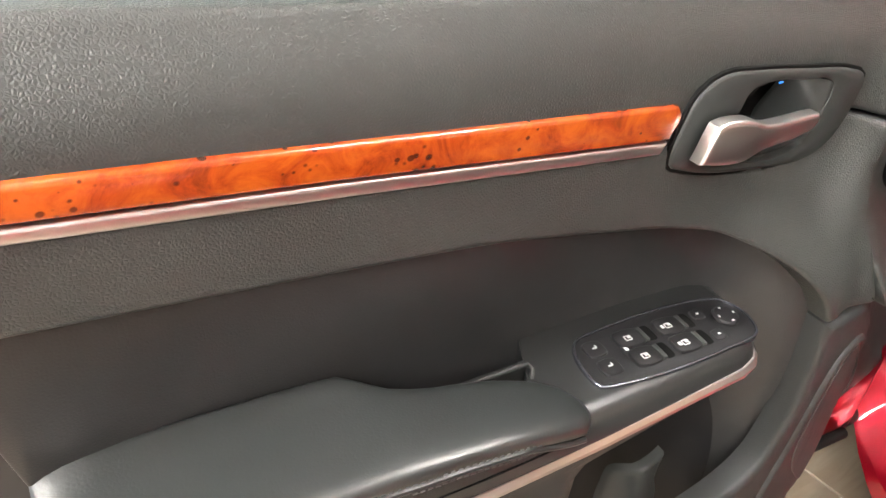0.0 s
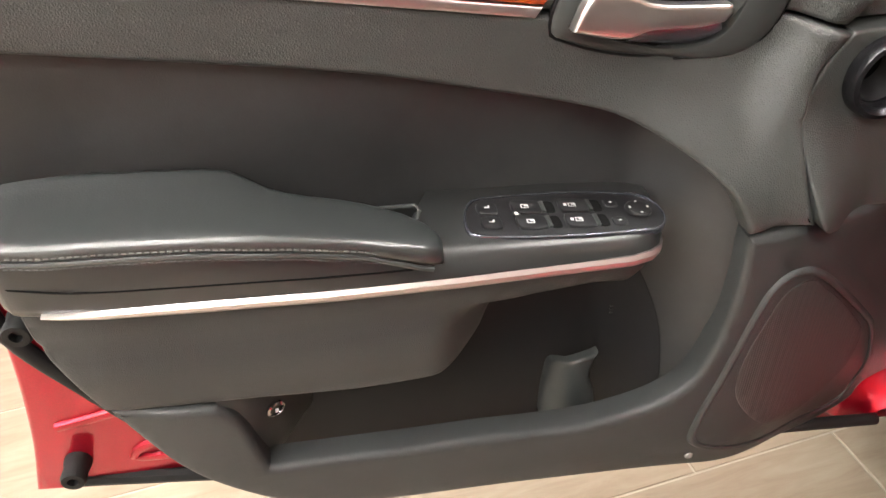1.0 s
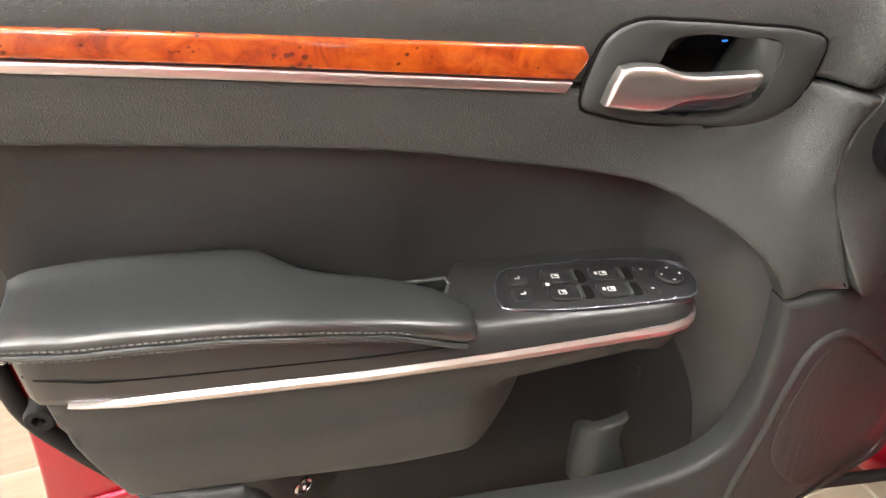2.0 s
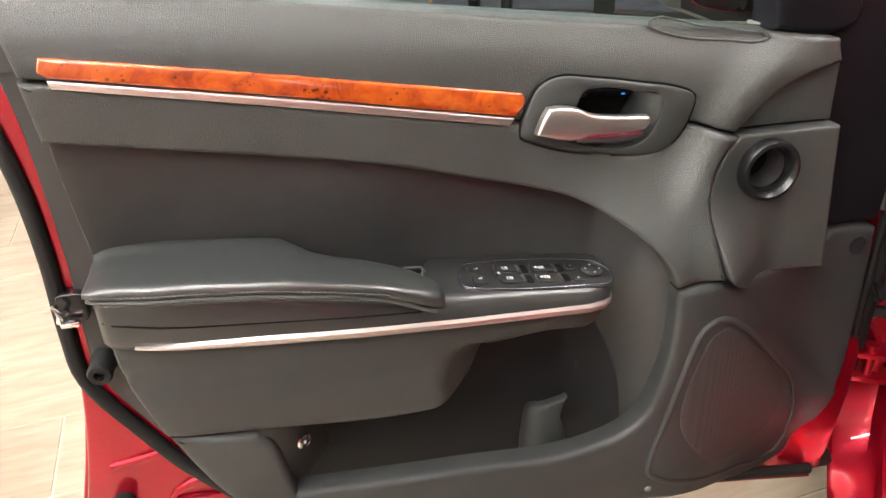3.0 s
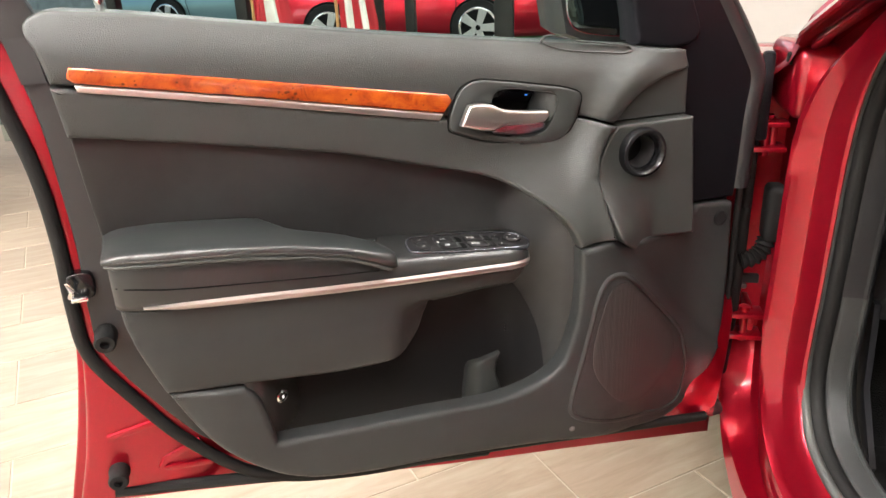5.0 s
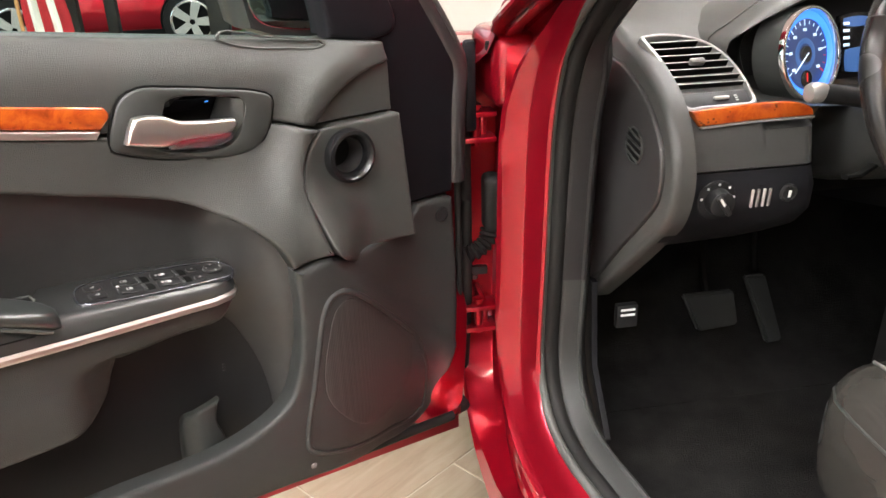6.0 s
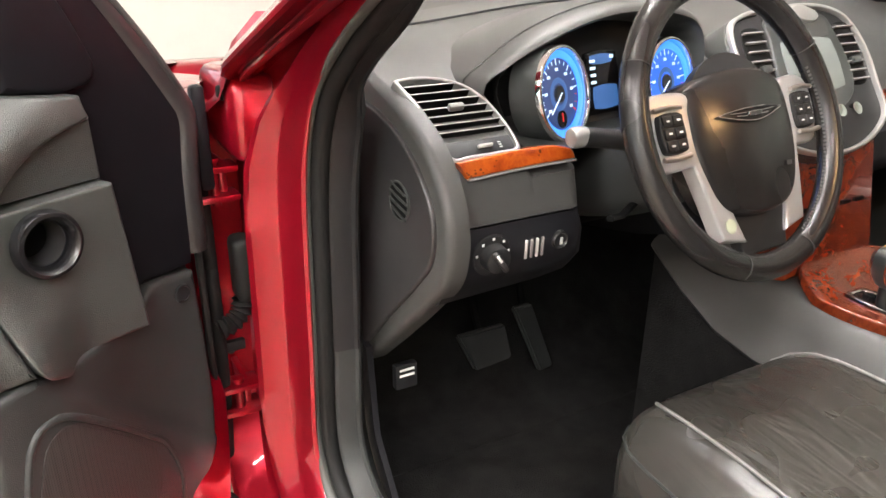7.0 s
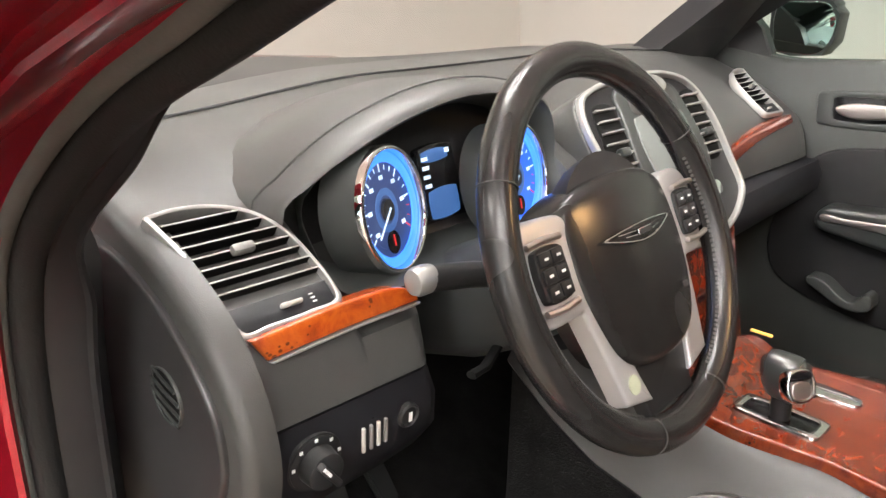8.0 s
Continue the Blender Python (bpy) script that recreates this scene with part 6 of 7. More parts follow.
part("tilt_lever", tube_mesh(smooth3([(0.44, -0.40, 0.872), (0.41, -0.41, 0.862), (0.385, -0.415, 0.864)]), 0.004, 8, flat=1.5), M_DARK, column, "black tilt lever")

# ---- pedals ----
def pedal(name, corners, label):
    th = thing(name, None, label, "pedal")
    c = [Vector(p) for p in corners]
    n = (c[1] - c[0]).cross(c[3] - c[0]).normalized()
    if n.y > 0:
        n = -n
    bm = bmesh.new()
    lo = [bm.verts.new(p) for p in c]
    hi = [bm.verts.new(p + n * 0.018) for p in c]
    bridge(bm, [lo, hi])
    bm.faces.new(hi)
    bm.faces.new(lo)
    bmesh.ops.bevel(bm, geom=bm.edges[:], offset=0.005, segments=2, affect='EDGES')
    part("pad", bm, M_LOWER, th, "ribbed black rubber pad")
    mid_ = sum(c, Vector()) / 4
    part("arm", tube_mesh(smooth3([mid_, mid_ + Vector((0.0, 0.05, 0.10)), mid_ + Vector((0.02, 0.08, 0.28))]), 0.009, 8), M_DARK, th)
    return th


pedal("brake_pedal", [(0.413, 0.045, 0.462), (0.528, 0.045, 0.462), (0.540, 0.030, 0.385), (0.450, 0.030, 0.378)], "wide black rubber brake pedal")
pedal("accelerator_pedal", [(0.558, 0.06, 0.485), (0.606, 0.06, 0.485), (0.655, 0.035, 0.330), (0.618, 0.035, 0.325)], "tall narrow black accelerator pedal")
hl = thing("hood_release", None, "small black parking brake lever with pale marks", "lever")
part("lever", box_mesh((0.040, 0.016, 0.045), (0.200, -0.168, 0.548), 0.004), M_BLACK, hl)
for z0 in (0.562, 0.552):
    part("mark", box_mesh((0.026, 0.001, 0.004), (0.200, -0.1768, z0)), M_ICON, hl)

# ---- centre console and shifter ----
cons = thing("centre_console", None, "grey centre console with dark burl wood top", "console")
side, skirt = [], []
for y, zt in ((-0.22, 0.80), (-0.30, 0.745), (-0.38, 0.705), (-0.46, 0.690), (-0.60, 0.683), (-0.80, 0.680), (-1.25, 0.70)):
    lo = zt - 0.095
    side.append([(0.672, y, lo - 0.012), (0.664, y, lo), (0.672, y, lo + 0.010), (0.690, y, zt - 0.075), (0.718, y, zt - 0.045), (0.742, y, zt - 0.018), (0.765, y, zt - 0.006), (0.99, y, zt - 0.006), (1.01, y, zt - 0.018), (1.03, y, zt - 0.045), (1.06, y, zt - 0.075), (1.07, y, lo)])
    skirt.append([(0.668, y, 0.29), (0.677, y, lo - 0.006), (1.06, y, lo - 0.006), (1.068, y, 0.29)])
part("side", loft_mesh(side), M_DASH, cons, "smooth dark grey console sides", sharp=60)
part("carpet_skirt", loft_mesh(skirt), M_CARPET, cons, "black carpet below the console sides", sharp=60)
topm = Matrix.Translation((0.8, -0.5, 0.690)) @ Matrix(((1, 0, 0, 0), (0, 0, -1, 0), (0, 1, 0, 0), (0, 0, 0, 1)))
ct = [(-0.030, -0.06), (-0.046, 0.0), (-0.036, 0.12), (-0.022, 0.30), (0.19, 0.30), (0.190, 0.0), (0.175, -0.06)]
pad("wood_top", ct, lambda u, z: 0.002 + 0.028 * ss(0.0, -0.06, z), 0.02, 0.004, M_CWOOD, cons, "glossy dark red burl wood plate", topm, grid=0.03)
gate = part("shift_gate", ring_mesh(fillet([(-0.006, 0.000), (0.046, 0.000), (0.046, 0.112), (-0.006, 0.112)], 0.009), fillet([(0.004, 0.011), (0.036, 0.011), (0.036, 0.100), (0.004, 0.100)], 0.005), 0.007, 0.01, 0.012, 0.002, 120), M_CHROME, cons, "chrome shift gate", topm)
pad("gate_slot", [(0.006, 0.012), (0.030, 0.012), (0.036, 0.10), (0.028, 0.110), (0.008, 0.110), (0.0, 0.10)], 0.004, 0.004, 0.0005, M_GLOSS, gate, "")
pad("side_slot", round_rect(0.124, 0.052, 0.026, 0.138, 0.008), 0.007, 0.01, 0.003, M_CHROME, cons, "long chrome slider", topm)
shift = part("shift_stem", tube_mesh([(0.818, -0.556, 0.685), (0.820, -0.554, 0.725)], 0.013, 14), M_BLACK, cons, "black shifter stem")
part("shift_knob", loft_mesh([[(0.822 + 0.80 * a * w, -0.553 + 0.74 * b * d + (z - 0.76) * 0.1, 0.722 + 0.92 * (z - 0.722) - 0.002) for a, b in [(math.copysign(abs(math.cos(t))**0.7, math.cos(t)), math.copysign(abs(math.sin(t))**0.7, math.sin(t))) for t in np.linspace(0, 2 * math.pi, 24, endpoint=False)]] for z, w, d in ((0.722, 0.014, 0.020), (0.728, 0.022, 0.030), (0.742, 0.028, 0.038), (0.762, 0.029, 0.042), (0.776, 0.026, 0.040), (0.785, 0.018, 0.030), (0.788, 0.008, 0.015))]), M_LEATHER, shift, "leather shift knob")
knf = Matrix.Translation((0.806, -0.5765, 0.752)) @ pose(0, 0, 0, 0, 0, -28) @ plane_frame((0, 0, 0), 20)
part("knob_ring", ring_mesh(round_rect(0, 0, 0.042, 0.044, 0.015), round_rect(0, 0, 0.033, 0.034, 0.011), 0.006, 0.016, 0.008, 0.003, 48), M_CHROME, shift, "", knf)
pad("knob_face", round_rect(0, -0.005, 0.030, 0.024, 0.010), 0.005, 0.01, 0.002, M_SILVER, shift, "", knf)
pad("knob_button", round_rect(0, 0.013, 0.032, 0.010, 0.003), 0.006, 0.01, 0.002, M_GLOSS, shift, "", knf)
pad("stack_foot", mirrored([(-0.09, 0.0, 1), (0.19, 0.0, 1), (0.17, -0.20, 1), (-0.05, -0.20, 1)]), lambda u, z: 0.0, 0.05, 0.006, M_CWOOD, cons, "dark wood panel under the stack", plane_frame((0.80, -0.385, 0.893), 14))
for k in range(5):
    part("radio_key", box_mesh((0.030, 0.008, 0.010), (0.80 + 0.035 * k, -0.405, 0.80), 0.002), M_GLOSS, cons)
# glowing strip paints the warm reflection on the tray edge; no lamp here
part("console_glint", box_mesh((0.007, 0.036, 0.004), (1.045, -0.43, 0.694), 0.0018), M_AMBER, cons, "small glowing strip standing in for a warm reflection")

# ---- driver's seat ----
seat = thing("driver_seat", None, "creased black leather driver's seat with grey piping", "car seat")
SEAT_X = 0.517
cush = []
for y, w, h, top in ((-0.506, 0.105, 0.035, 0.600), (-0.508, 0.135, 0.055, 0.618), (-0.516, 0.165, 0.080, 0.636), (-0.532, 0.190, 0.102, 0.650), (-0.555, 0.205, 0.115, 0.658), (-0.60, 0.214, 0.122, 0.664), (-0.68, 0.218, 0.124, 0.664), (-0.80, 0.220, 0.124, 0.656), (-0.95, 0.220, 0.122, 0.644), (-1.08, 0.216, 0.118, 0.634)):
    row = []
    for k in range(48):
        a = 2 * math.pi * k / 48
        c_, s_ = math.cos(a), math.sin(a)
        x = w * math.copysign(abs(c_)**0.55, c_)
        z = top - h + h * math.copysign(abs(s_)**0.62, s_)
        if s_ > 0:
            z += 0.010 * math.exp(-((abs(x) - 0.165) / 0.035)**2) - 0.004 * math.exp(-(x / 0.1)**2)
        row.append((SEAT_X + x, y, z))
    cush.append(row)
part("cushion", loft_mesh(cush), M_SEAT, seat, "creased black leather seat cushion", sharp=70)
for k in (8, 16):
    part("piping", tube_mesh(smooth3([(cush[r][k][0], cush[r][k][1], cush[r][k][2] + 0.0012) for r in (2, 3, 4, 5, 6, 7, 8)]), 0.0024, 8), M_GREYPLASTIC, seat, "grey seam piping")
for k in (3, 21):
    part("side_seam", tube_mesh(smooth3([cush[r][k] for r in (2, 3, 4, 5, 6, 7, 8)]), 0.0020, 8), M_BEZEL, seat, "stitched side seam")
part("seat_base", box_mesh((0.36, 0.55, 0.08), (0.517, -0.83, 0.335), 0.02), M_BLACK, seat)
part("side_valance", loft_mesh([[(0.318, y, 0.33), (0.310, y, 0.43), (0.314, y, 0.520), (0.335, y, 0.520), (0.335, y, 0.33)] for y in (-0.66, -0.7, -0.8, -1.05)]), M_BEZEL, seat, "dark plastic seat valance")
back = []
for z, y, th_, w in ((0.50, -1.02, 0.13, 0.24), (0.65, -1.08, 0.14, 0.25), (0.85, -1.16, 0.13, 0.25), (1.02, -1.22, 0.11, 0.22), (1.10, -1.25, 0.08, 0.18)):
    back.append([(0.515 + w * math.copysign(abs(math.cos(a))**0.6, math.cos(a)), y + th_ * 0.5 * math.copysign(abs(math.sin(a))**0.6, math.sin(a)) - 0.03, z) for a in [2 * math.pi * k / 20 for k in range(20)]])
part("backrest", loft_mesh(back), M_SEAT, seat, "black leather backrest", sharp=70)
# passenger seat edge
pseat = thing("passenger_seat", None, "dark leather passenger seat beside the console", "car seat")
part("cushion", loft_mesh([[(1.225 + w * math.copysign(abs(math.cos(a))**0.55, math.cos(a)), y, 0.44 + h * math.copysign(abs(math.sin(a))**0.55, math.sin(a))) for a in [2 * math.pi * k / 24 for k in range(24)]] for y, w, h in ((-0.47, 0.13, 0.06), (-0.48, 0.16, 0.09), (-0.53, 0.165, 0.11), (-0.8, 0.165, 0.115), (-1.05, 0.165, 0.1))]), M_SEAT, pseat, "", sharp=70)
part("backrest", loft_mesh([[(1.225 + w * math.copysign(abs(math.cos(a))**0.6, math.cos(a)), y + 0.06 * math.copysign(abs(math.sin(a))**0.6, math.sin(a)), z) for a in [2 * math.pi * k / 20 for k in range(20)]] for z, y, w in ((0.5, -1.02, 0.2), (0.75, -1.08, 0.23), (1.0, -1.18, 0.21), (1.1, -1.22, 0.16))]), M_SEAT, pseat, "", sharp=70)

# ---- far door, closed ----
E2X = Matrix(((0, 1, 0, 0), (-1, 0, 0, 0), (0, 0, 1, 0), (0, 0, 0, 1)))
pd = thing("passenger_door", None, "closed far door with grey trim and silver lever", "car door")
PX = -1.635
FM = Matrix(((0, -1, 0, 0), (1, 0, 0, 0), (0, 0, 1, 0), (0, 0, 0, 1)))
pad("door_trim", [(0.10, 0.30, 1), (0.12, 1.060), (-0.2, 1.072), (-0.6, 1.092), (-1.2, 1.115, 1), (-1.2, 0.30, 1)], PX, 0.05, 0.015, M_TRIM, pd, "grey upper door trim", FM)
pad("insert", [(-0.20, 0.60), (-0.215, 0.80), (-0.27, 0.875), (-0.40, 0.905), (-1.1, 0.92, 1), (-1.1, 0.56, 1), (-0.3, 0.54)], PX + 0.006, 0.01, 0.005, M_BLACK, pd, "dark door insert", FM)
pad("armrest", [(-0.30, 0.735), (-0.31, 0.770), (-0.36, 0.778), (-1.1, 0.79, 1), (-1.1, 0.70, 1), (-0.36, 0.715)], PX + 0.06, 0.06, 0.012, M_LEATHER, pd, "black armrest", FM)
pad("armrest_strip", [(-0.31, 0.752), (-0.36, 0.758), (-1.1, 0.768, 1), (-1.1, 0.757, 1), (-0.36, 0.746)], PX + 0.064, 0.02, 0.003, M_SILVER, pd, "satin silver strip", FM)
hb = part("handle_bezel", ring_mesh(fillet([(-0.245, 1.010), (-0.49, 1.018), (-0.495, 0.946), (-0.25, 0.938)], 0.010), fillet([(-0.278, 1.000), (-0.405, 1.004), (-0.402, 0.956), (-0.284, 0.952)], 0.006), PX + 0.004, 0.01, 0.03, 0.003, 96), M_BEZEL, pd, "grey bezel round the lever", FM)
pad("handle_cup", fillet([(-0.272, 1.006), (-0.411, 1.010), (-0.408, 0.950), (-0.278, 0.946)], 0.006), PX + 0.0008, 0.01, 0.0003, M_GLOSS, hb)
pad("lever", [(-0.288, 0.978), (-0.30, 0.986), (-0.42, 0.992), (-0.48, 0.998), (-0.485, 0.975), (-0.42, 0.968), (-0.30, 0.966)], PX + 0.016, 0.012, 0.004, M_SILVER, hb, "satin silver lever")
pad("pocket_lip", [(-0.30, 0.605), (-0.33, 0.61), (-0.40, 0.575), (-0.43, 0.60), (-0.44, 0.57), (-0.40, 0.555), (-0.33, 0.58)], PX + 0.05, 0.05, 0.004, M_BEZEL, pd, "", FM)
part("outer_panel", box_mesh((0.16, 1.25, 0.72), (1.775, -0.62, 0.66), 0.05, 3), M_RED, pd)
fg = part("door_glass", box_mesh((0.004, 1.2, 0.42), (1.655, -0.52, 1.28)), M_GLASS, pd, "tinted far window pane")
fg.visible_shadow = False
fmir = part("mirror_housing", loft_mesh([[(1.80 + k, -0.144 + 0.9 * s * a, 1.122 + s * b) for a, b in ((0.085, 0.03), (0.075, 0.055), (0.0, 0.066), (-0.065, 0.064), (-0.085, 0.045), (-0.08, -0.02), (-0.055, -0.05), (0.02, -0.055), (0.075, -0.045), (0.085, 0.0))] for k, s in ((-0.045, 0.98), (-0.03, 1.0), (0.02, 0.97), (0.07, 0.7))]), M_SATIN, pd, "black far mirror housing")
pad("mirror_glass", [(-0.144 + 0.79 * a, 1.122 + 0.86 * b) for a, b in ((0.085, 0.03), (0.075, 0.055), (0.0, 0.066), (-0.065, 0.064), (-0.085, 0.045), (-0.08, -0.02), (-0.055, -0.05), (0.02, -0.055), (0.075, -0.045), (0.085, 0.0))], -1.7545, 0.004, 0.002, M_MIRROR, fmir, "mirror glass", FM)
part("mirror_corner", loft_mesh([[(x, -0.02, 1.06), (x, -0.13, 1.065), (x, -0.10, 1.13), (x, -0.04, 1.18)] for x in (1.64, 1.68)]), M_SATIN, pd)
# wipers and cowl
cowl = part("cowl", loft_mesh([[(x, 0.16 + 0.16 * (1 - ((x - 0.87) / 0.8)**2), 1.02), (x, 0.10 + 0.16 * (1 - ((x - 0.87) / 0.8)**2), 1.055), (x, 0.19 + 0.16 * (1 - ((x - 0.87) / 0.8)**2), 1.055)] for x in np.linspace(0.1, 1.64, 20)]), M_BLACK, body, "black plastic cowl")
part("wiper", tube_mesh(smooth3([(0.22, 0.16, 1.050), (0.50, 0.24, 1.062), (0.85, 0.29, 1.066)]), 0.008, 8), M_BLACK, body, "black wiper blade")

# ---- outside and the rest of the showroom ----
slab("ground", (60, 40, 0.1), (-6, 26.0, -0.11), M_ASPHALT, "grey asphalt outside the shop window")
slab("grass", (10, 8, 0.1), (2.4, 14.2, -0.06), M_HEDGE, "strip of green grass outside")
fence = thing("fence", None, "dark metal fence across the grass", "fence")
for k in range(30):
    part("post", box_mesh((0.04, 0.04, 1.1), (-2.6 + 0.22 * k, 11.0, 0.55)), M_POST, fence)
part("rail", box_mesh((6.6, 0.04, 0.05), (0.6, 11.0, 1.05)), M_POST, fence)
slab("backdrop", (40, 0.2, 9), (-6, 22, 4.4), M_FARWALL, "pale building far across the road")


def star_wheel(parent, x, y, z, r):
    w = part("wheel", turned_mesh([(r * 0.72, -0.02), (r * 0.97, -0.02), (r, 0.02), (r, 0.16), (r * 0.95, 0.2)], 36), M_RUBBER, parent, "black tyre", pose(x, y, z))
    part("rim", ring_mesh(circle_pts(0, 0, r * 0.74), circle_pts(0, 0, r * 0.64), 0.032, 0.03, 0.06, 0.006, 40), M_CHROME, w, "", pose(0, 0, 0, 0, 0, 180))
    part("dish", turned_mesh([(r * 0.70, -0.0215), (r * 0.68, -0.0225), (0.01, -0.0225)], 30), M_DARK, w)
    for k in range(5):
        a = 72 * k + 18
        part("spoke", loft_mesh([[(-0.035, 0.0, 0.03), (0.035, 0.0, 0.03), (0.035, 0.04, 0.03), (-0.035, 0.04, 0.03)], [(-0.05, -0.01, r * 0.67), (0.05, -0.01, r * 0.67), (0.05, 0.04, r * 0.67), (-0.05, 0.04, r * 0.67)]]), M_PALE, w, "", pose(0, -0.048, 0, 0, a, 0))
    return w


def sports_car(paint_m, m, label, length=4.4):
    car = thing("parked_car", m, label, "car", "cars beyond the window")
    secs = []
    half = length / 2
    for f, zt, zb, w in ((-1.0, 0.62, 0.32, 0.60), (-0.96, 0.74, 0.22, 0.80), (-0.75, 0.84, 0.19, 0.90), (-0.45, 0.90, 0.19, 0.92), (-0.2, 0.93, 0.19, 0.92), (0.15, 0.95, 0.19, 0.92), (0.5, 0.98, 0.19, 0.93), (0.8, 0.98, 0.20, 0.92), (0.96, 0.92, 0.26, 0.84), (1.0, 0.80, 0.36, 0.70)):
        x = f * half
        secs.append([(x, -w * 0.86, zb), (x, -w * 0.98, zb + 0.12), (x, -w, zb + 0.3), (x, -w * 0.97, zt - 0.10), (x, -w * 0.86, zt), (x, 0, zt + 0.05), (x, w * 0.86, zt), (x, w * 0.97, zt - 0.10), (x, w, zb + 0.3), (x, w * 0.86, zb)])
    part("body", loft_mesh(secs), paint_m, car, "", None, 50)
    cab = []
    for x, zt, w in ((-0.75, 0.93, 0.70), (-0.25, 1.22, 0.60), (0.25, 1.30, 0.56), (0.75, 1.22, 0.56), (1.35, 0.98, 0.60)):
        cab.append([(x, -w - 0.12, 0.92), (x, -w, zt - 0.05), (x, -w * 0.7, zt), (x, w * 0.7, zt), (x, w, zt - 0.05), (x, w + 0.12, 0.92)])
    part("cabin", loft_mesh(cab), M_GLOSS, car, "dark glazed cabin")
    part("door_line", tube_mesh([(-0.55, -0.925, 0.32), (-0.60, -0.935, 0.6), (-0.55, -0.90, 0.86)], 0.006, 6), M_DARK, car)
    part("door_line", tube_mesh([(0.55, -0.93, 0.32), (0.62, -0.94, 0.6), (0.60, -0.90, 0.90)], 0.006, 6), M_DARK, car)
    part("sill", box_mesh((2.0, 0.03, 0.07), (0, -0.90, 0.23), 0.01), M_DARK, car)
    for x in (-half * 0.44, half * 0.40):
        part("wheel_arch", turned_mesh([(0.35, 0.0), (0.35, 0.02), (0.02, 0.021)], 36), M_DARK, car, "", pose(x, -0.925, 0.33, 180, 0, 0))
        star_wheel(car, x, -0.955, 0.33, 0.325)
    return car


sports_car(M_REDCAR, pose(-2.55, 8.75, 0, 0, 0, 2), "bright red sports car parked outside")
sports_car(M_TEAL, pose(-6.3, 11.6, 0, 0, 0, -4), "pale blue sports car parked outside")

# flags hanging by the window
M_FLAGRED = grained("red flag cloth", (0.45, 0.02, 0.03), 0.8, 500, 0.3)
M_FLAGWHITE = grained("white flag cloth", (0.75, 0.73, 0.68), 0.8, 500, 0.3)
M_FRINGE = grained("gold fringe", (0.62, 0.36, 0.03), 0.7, 200, 0.8)


def flag(m, turn, stripes):
    f = thing("flag", m, "striped red and white flag with gold fringe", "flag", "flags by the window")
    part("pole", turned_mesh([(0.014, 0.0), (0.014, 2.3), (0.02, 2.32), (0.005, 2.4)], 14, 'z'), M_OAK, f)
    part("base", turned_mesh([(0.14, 0.0), (0.14, 0.03), (0.05, 0.06), (0.02, 0.10)], 24, 'z'), M_FRINGE, f)
    for k in range(stripes):
        rows = []
        for z, sp in ((2.25, 0.02), (1.7, 0.25), (1.1, 0.42), (0.55, 0.55), (0.42, 0.56)):
            rows.append([(0.02 + 0.6 * sp * (k + t) / stripes, 0.03 * math.sin(14 * (k + t) / stripes + z), z + 0.12 * (k + t) / stripes) for t in (0, 0.33, 0.66, 1.0)])
        part("stripe", loft_mesh(rows, False, False), M_FLAGRED if k % 2 == 0 else M_FLAGWHITE, f)
    rows = [[(0.02 + 0.6 * sp * t, 0.03 * math.sin(14 * t + z) - 0.004, z + 0.12 * t) for t in np.linspace(0, 1, 14)] for z, sp in ((0.42, 0.56), (0.36, 0.57))]
    part("fringe", loft_mesh(rows, False, False), M_FRINGE, f)


flag(pose(-3.22, 5.0, 0, 0, 0, 0), 8, 3)
flag(pose(-2.46, 5.0, 0, 0, 0, 0), 0, 5)


def chair(m, label):
    c = thing("chair", m, label, "chair", "chairs by the wall")
    part("seat", loft_mesh([[(s * 0.23 * a, s * 0.23 * b, z) for a, b in [(math.copysign(abs(math.cos(t))**0.5, math.cos(t)), math.copysign(abs(math.sin(t))**0.5, math.sin(t))) for t in np.linspace(0, 2 * math.pi, 24, endpoint=False)]] for s, z in ((0.92, 0.42), (1.0, 0.44), (1.0, 0.48), (0.9, 0.50))]), M_FABRIC, c, "dark grey padded seat")
    part("backrest", loft_mesh([[(0.23 * math.sin(t), 0.21 * math.cos(t) + dy, z) for t in np.linspace(-1.3, 1.3, 14)] + [(0.20 * math.sin(t), 0.18 * math.cos(t) + dy, z) for t in np.linspace(1.3, -1.3, 14)] for z, dy in ((0.48, 0.0), (0.65, 0.02), (0.82, 0.05))]), M_FABRIC, c, "dark grey curved backrest")
    for sx in (-1, 1):
        for sy in (-1, 1):
            part("leg", tube_mesh([(sx * 0.17, sy * 0.17, 0.43), (sx * 0.235, sy * 0.235, 0.0)], [0.019, 0.013], 12), M_OAK, c, "tapered beech leg")
    return c


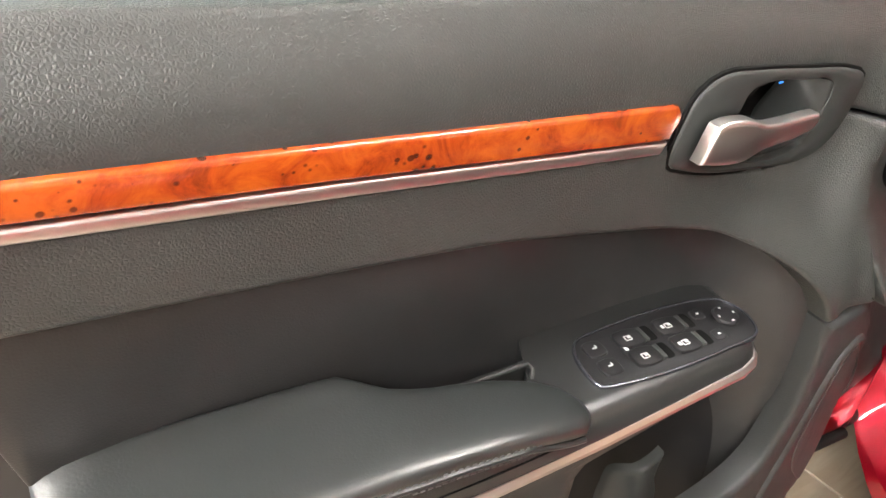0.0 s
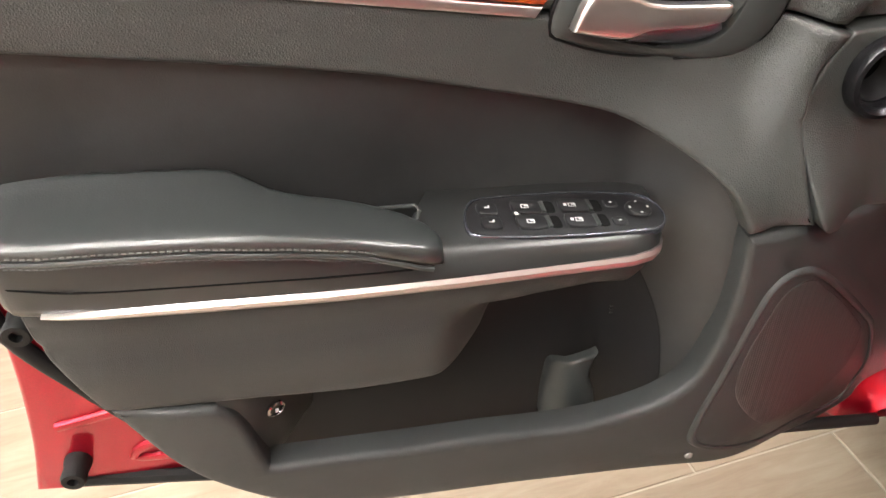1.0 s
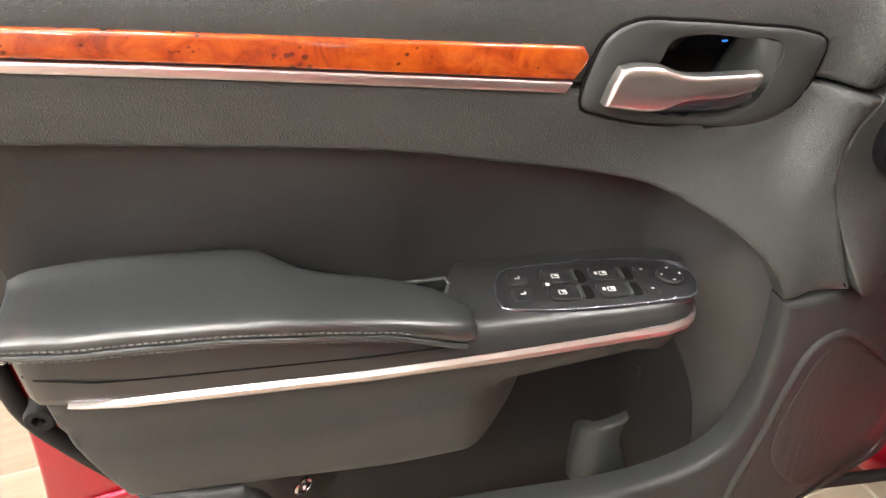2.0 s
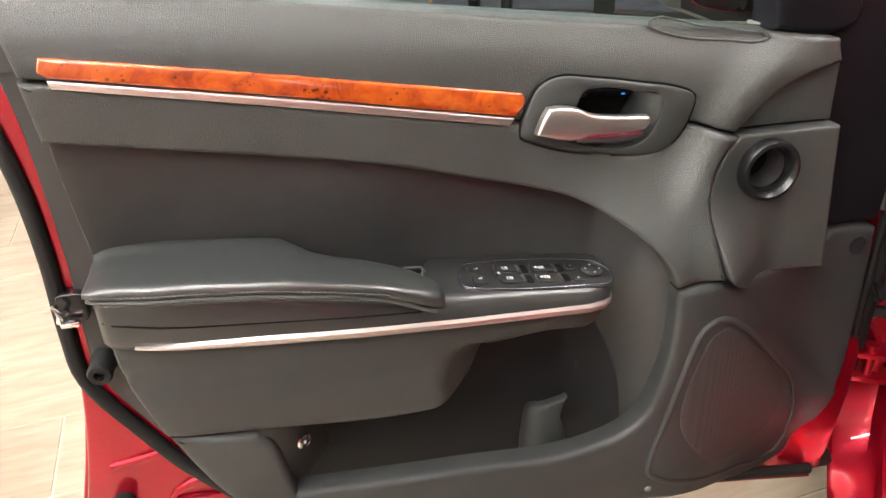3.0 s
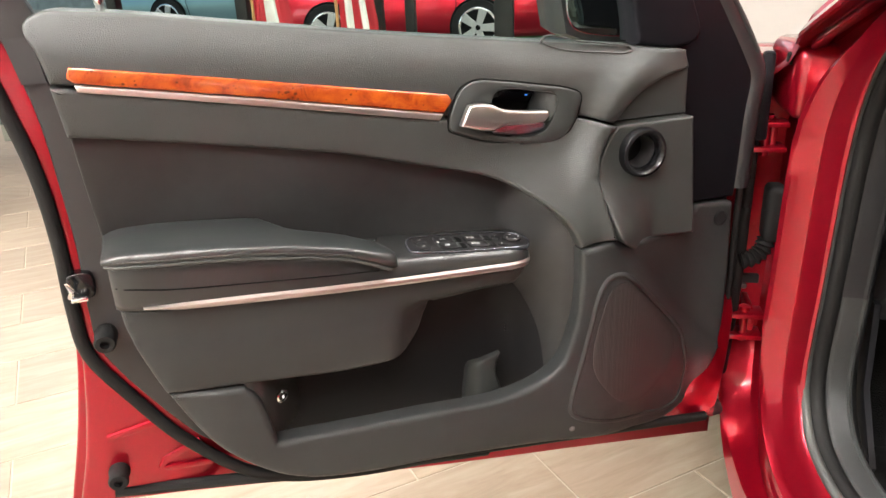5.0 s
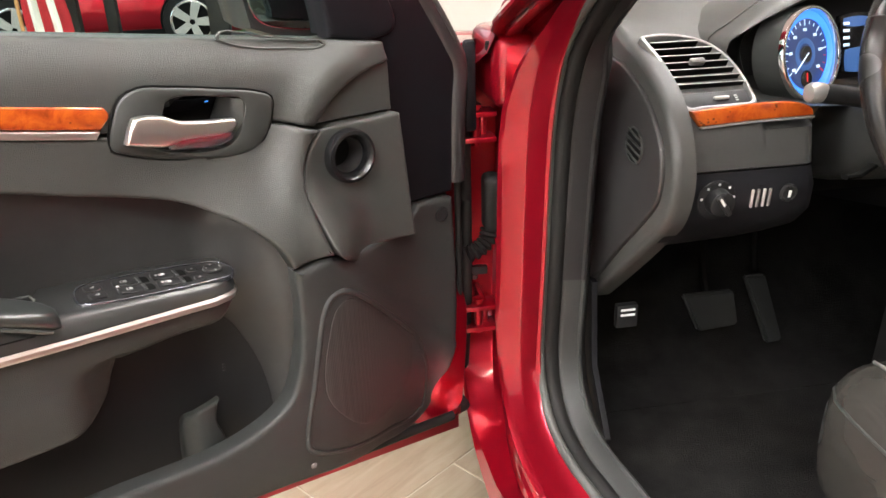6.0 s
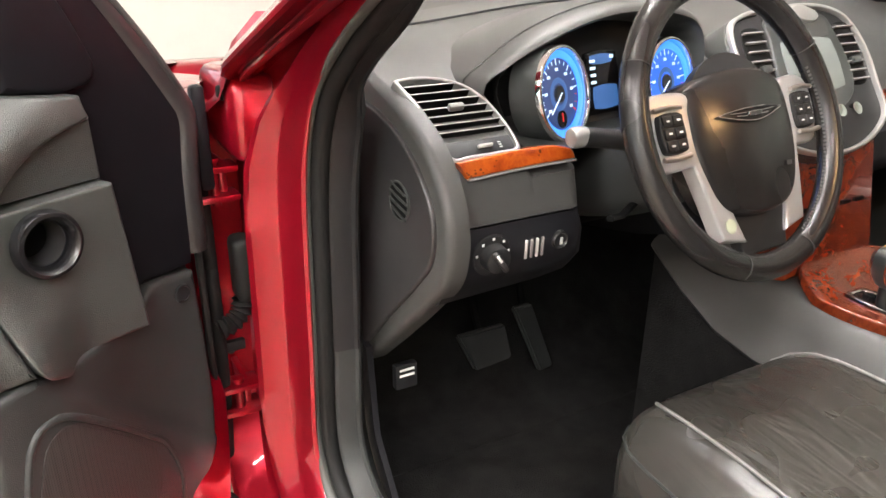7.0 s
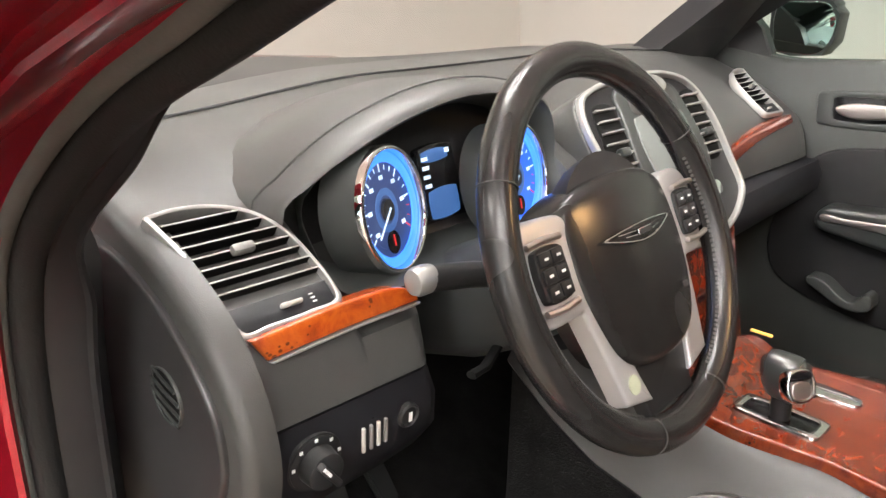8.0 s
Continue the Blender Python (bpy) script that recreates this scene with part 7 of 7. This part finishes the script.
ch = chair(pose(-3.62, 2.25, 0, 0, 0, 30), "dark grey chair with tapered beech legs")
copy_thing(ch, pose(-4.3, 2.05, 0, 0, 0, 10))
copy_thing(ch, pose(-4.5, 3.0, 0, 0, 0, -20))
copy_thing(ch, pose(-3.1, 3.3, 0, 0, 0, 200))
bottle = thing("water_bottle", pose(-3.62, 2.0, 0) @ Matrix.Scale(1.2, 4), "clear plastic water bottle on the floor", "bottle")
part("bottle_body", turned_mesh([(0.030, 0.0), (0.034, 0.01), (0.034, 0.13), (0.030, 0.16), (0.012, 0.19), (0.012, 0.20)], 20, 'z'), M_PET, bottle)
part("label_band", turned_mesh([(0.0348, 0.05), (0.0348, 0.11)], 20, 'z'), M_GLOSS, bottle)
part("cap", turned_mesh([(0.014, 0.198), (0.014, 0.215), (0.004, 0.217)], 16, 'z'), M_ICON, bottle)

# ---- floor tiles ----
TILE_L, TILE_W, GAP = 0.60, 0.30, 0.004
bm = bmesh.new()
bmesh.ops.create_cube(bm, size=1)
for v in bm.verts:
    v.co = Vector((v.co.x * (TILE_L - GAP), v.co.y * (TILE_W - GAP), v.co.z * 0.012 - 0.006))
bmesh.ops.bevel(bm, geom=[e for e in bm.edges if all(v.co.z > -0.001 for v in e.verts)], offset=0.0015, segments=1, affect='EDGES')
tile_mesh = bpy.data.meshes.new("tile")
bm.to_mesh(tile_mesh)
bm.free()
tile_mesh.materials.append(M_TILE)
floor = bpy.data.objects["floor"]
ANG = radians(37)
ca, sa = math.cos(ANG), math.sin(ANG)
far_tiles = []
O = Vector((-1.9, -0.091))
for j in range(-36, 37):
    for i in range(-22, 23):
        u, v = (i + 0.5 * (j % 2) + 0.2) * TILE_L, (j + 0.5) * TILE_W
        x, y = O.x + u * ca - v * sa, O.y + u * sa + v * ca
        if not (-7.9 < x < 5.4 and -5.4 < y < 5.9):
            continue
        if -3.4 < x < 0.6 and -0.9 < y < 2.3 and (x < -0.4 or y > -0.6):
            ob = new("tile", tile_mesh)
            ob.parent = floor
            ob.location, ob.rotation_euler = (x, y, 0.0), (0, 0, ANG)
        else:
            far_tiles.append((x, y))
verts, faces = [], []
src_v = [v.co.copy() for v in tile_mesh.vertices]
src_f = [tuple(p.vertices) for p in tile_mesh.polygons]
for x, y in far_tiles:
    base_i = len(verts)
    verts += [(x + c.x * ca - c.y * sa, y + c.x * sa + c.y * ca, c.z) for c in src_v]
    faces += [tuple(base_i + k for k in f) for f in src_f]
me = bpy.data.meshes.new("tile_field")
me.from_pydata(verts, [], faces)
me.materials.append(M_TILE)
field = new("tile_field", me)
field.parent = floor
tagged(field, kind="stuff")
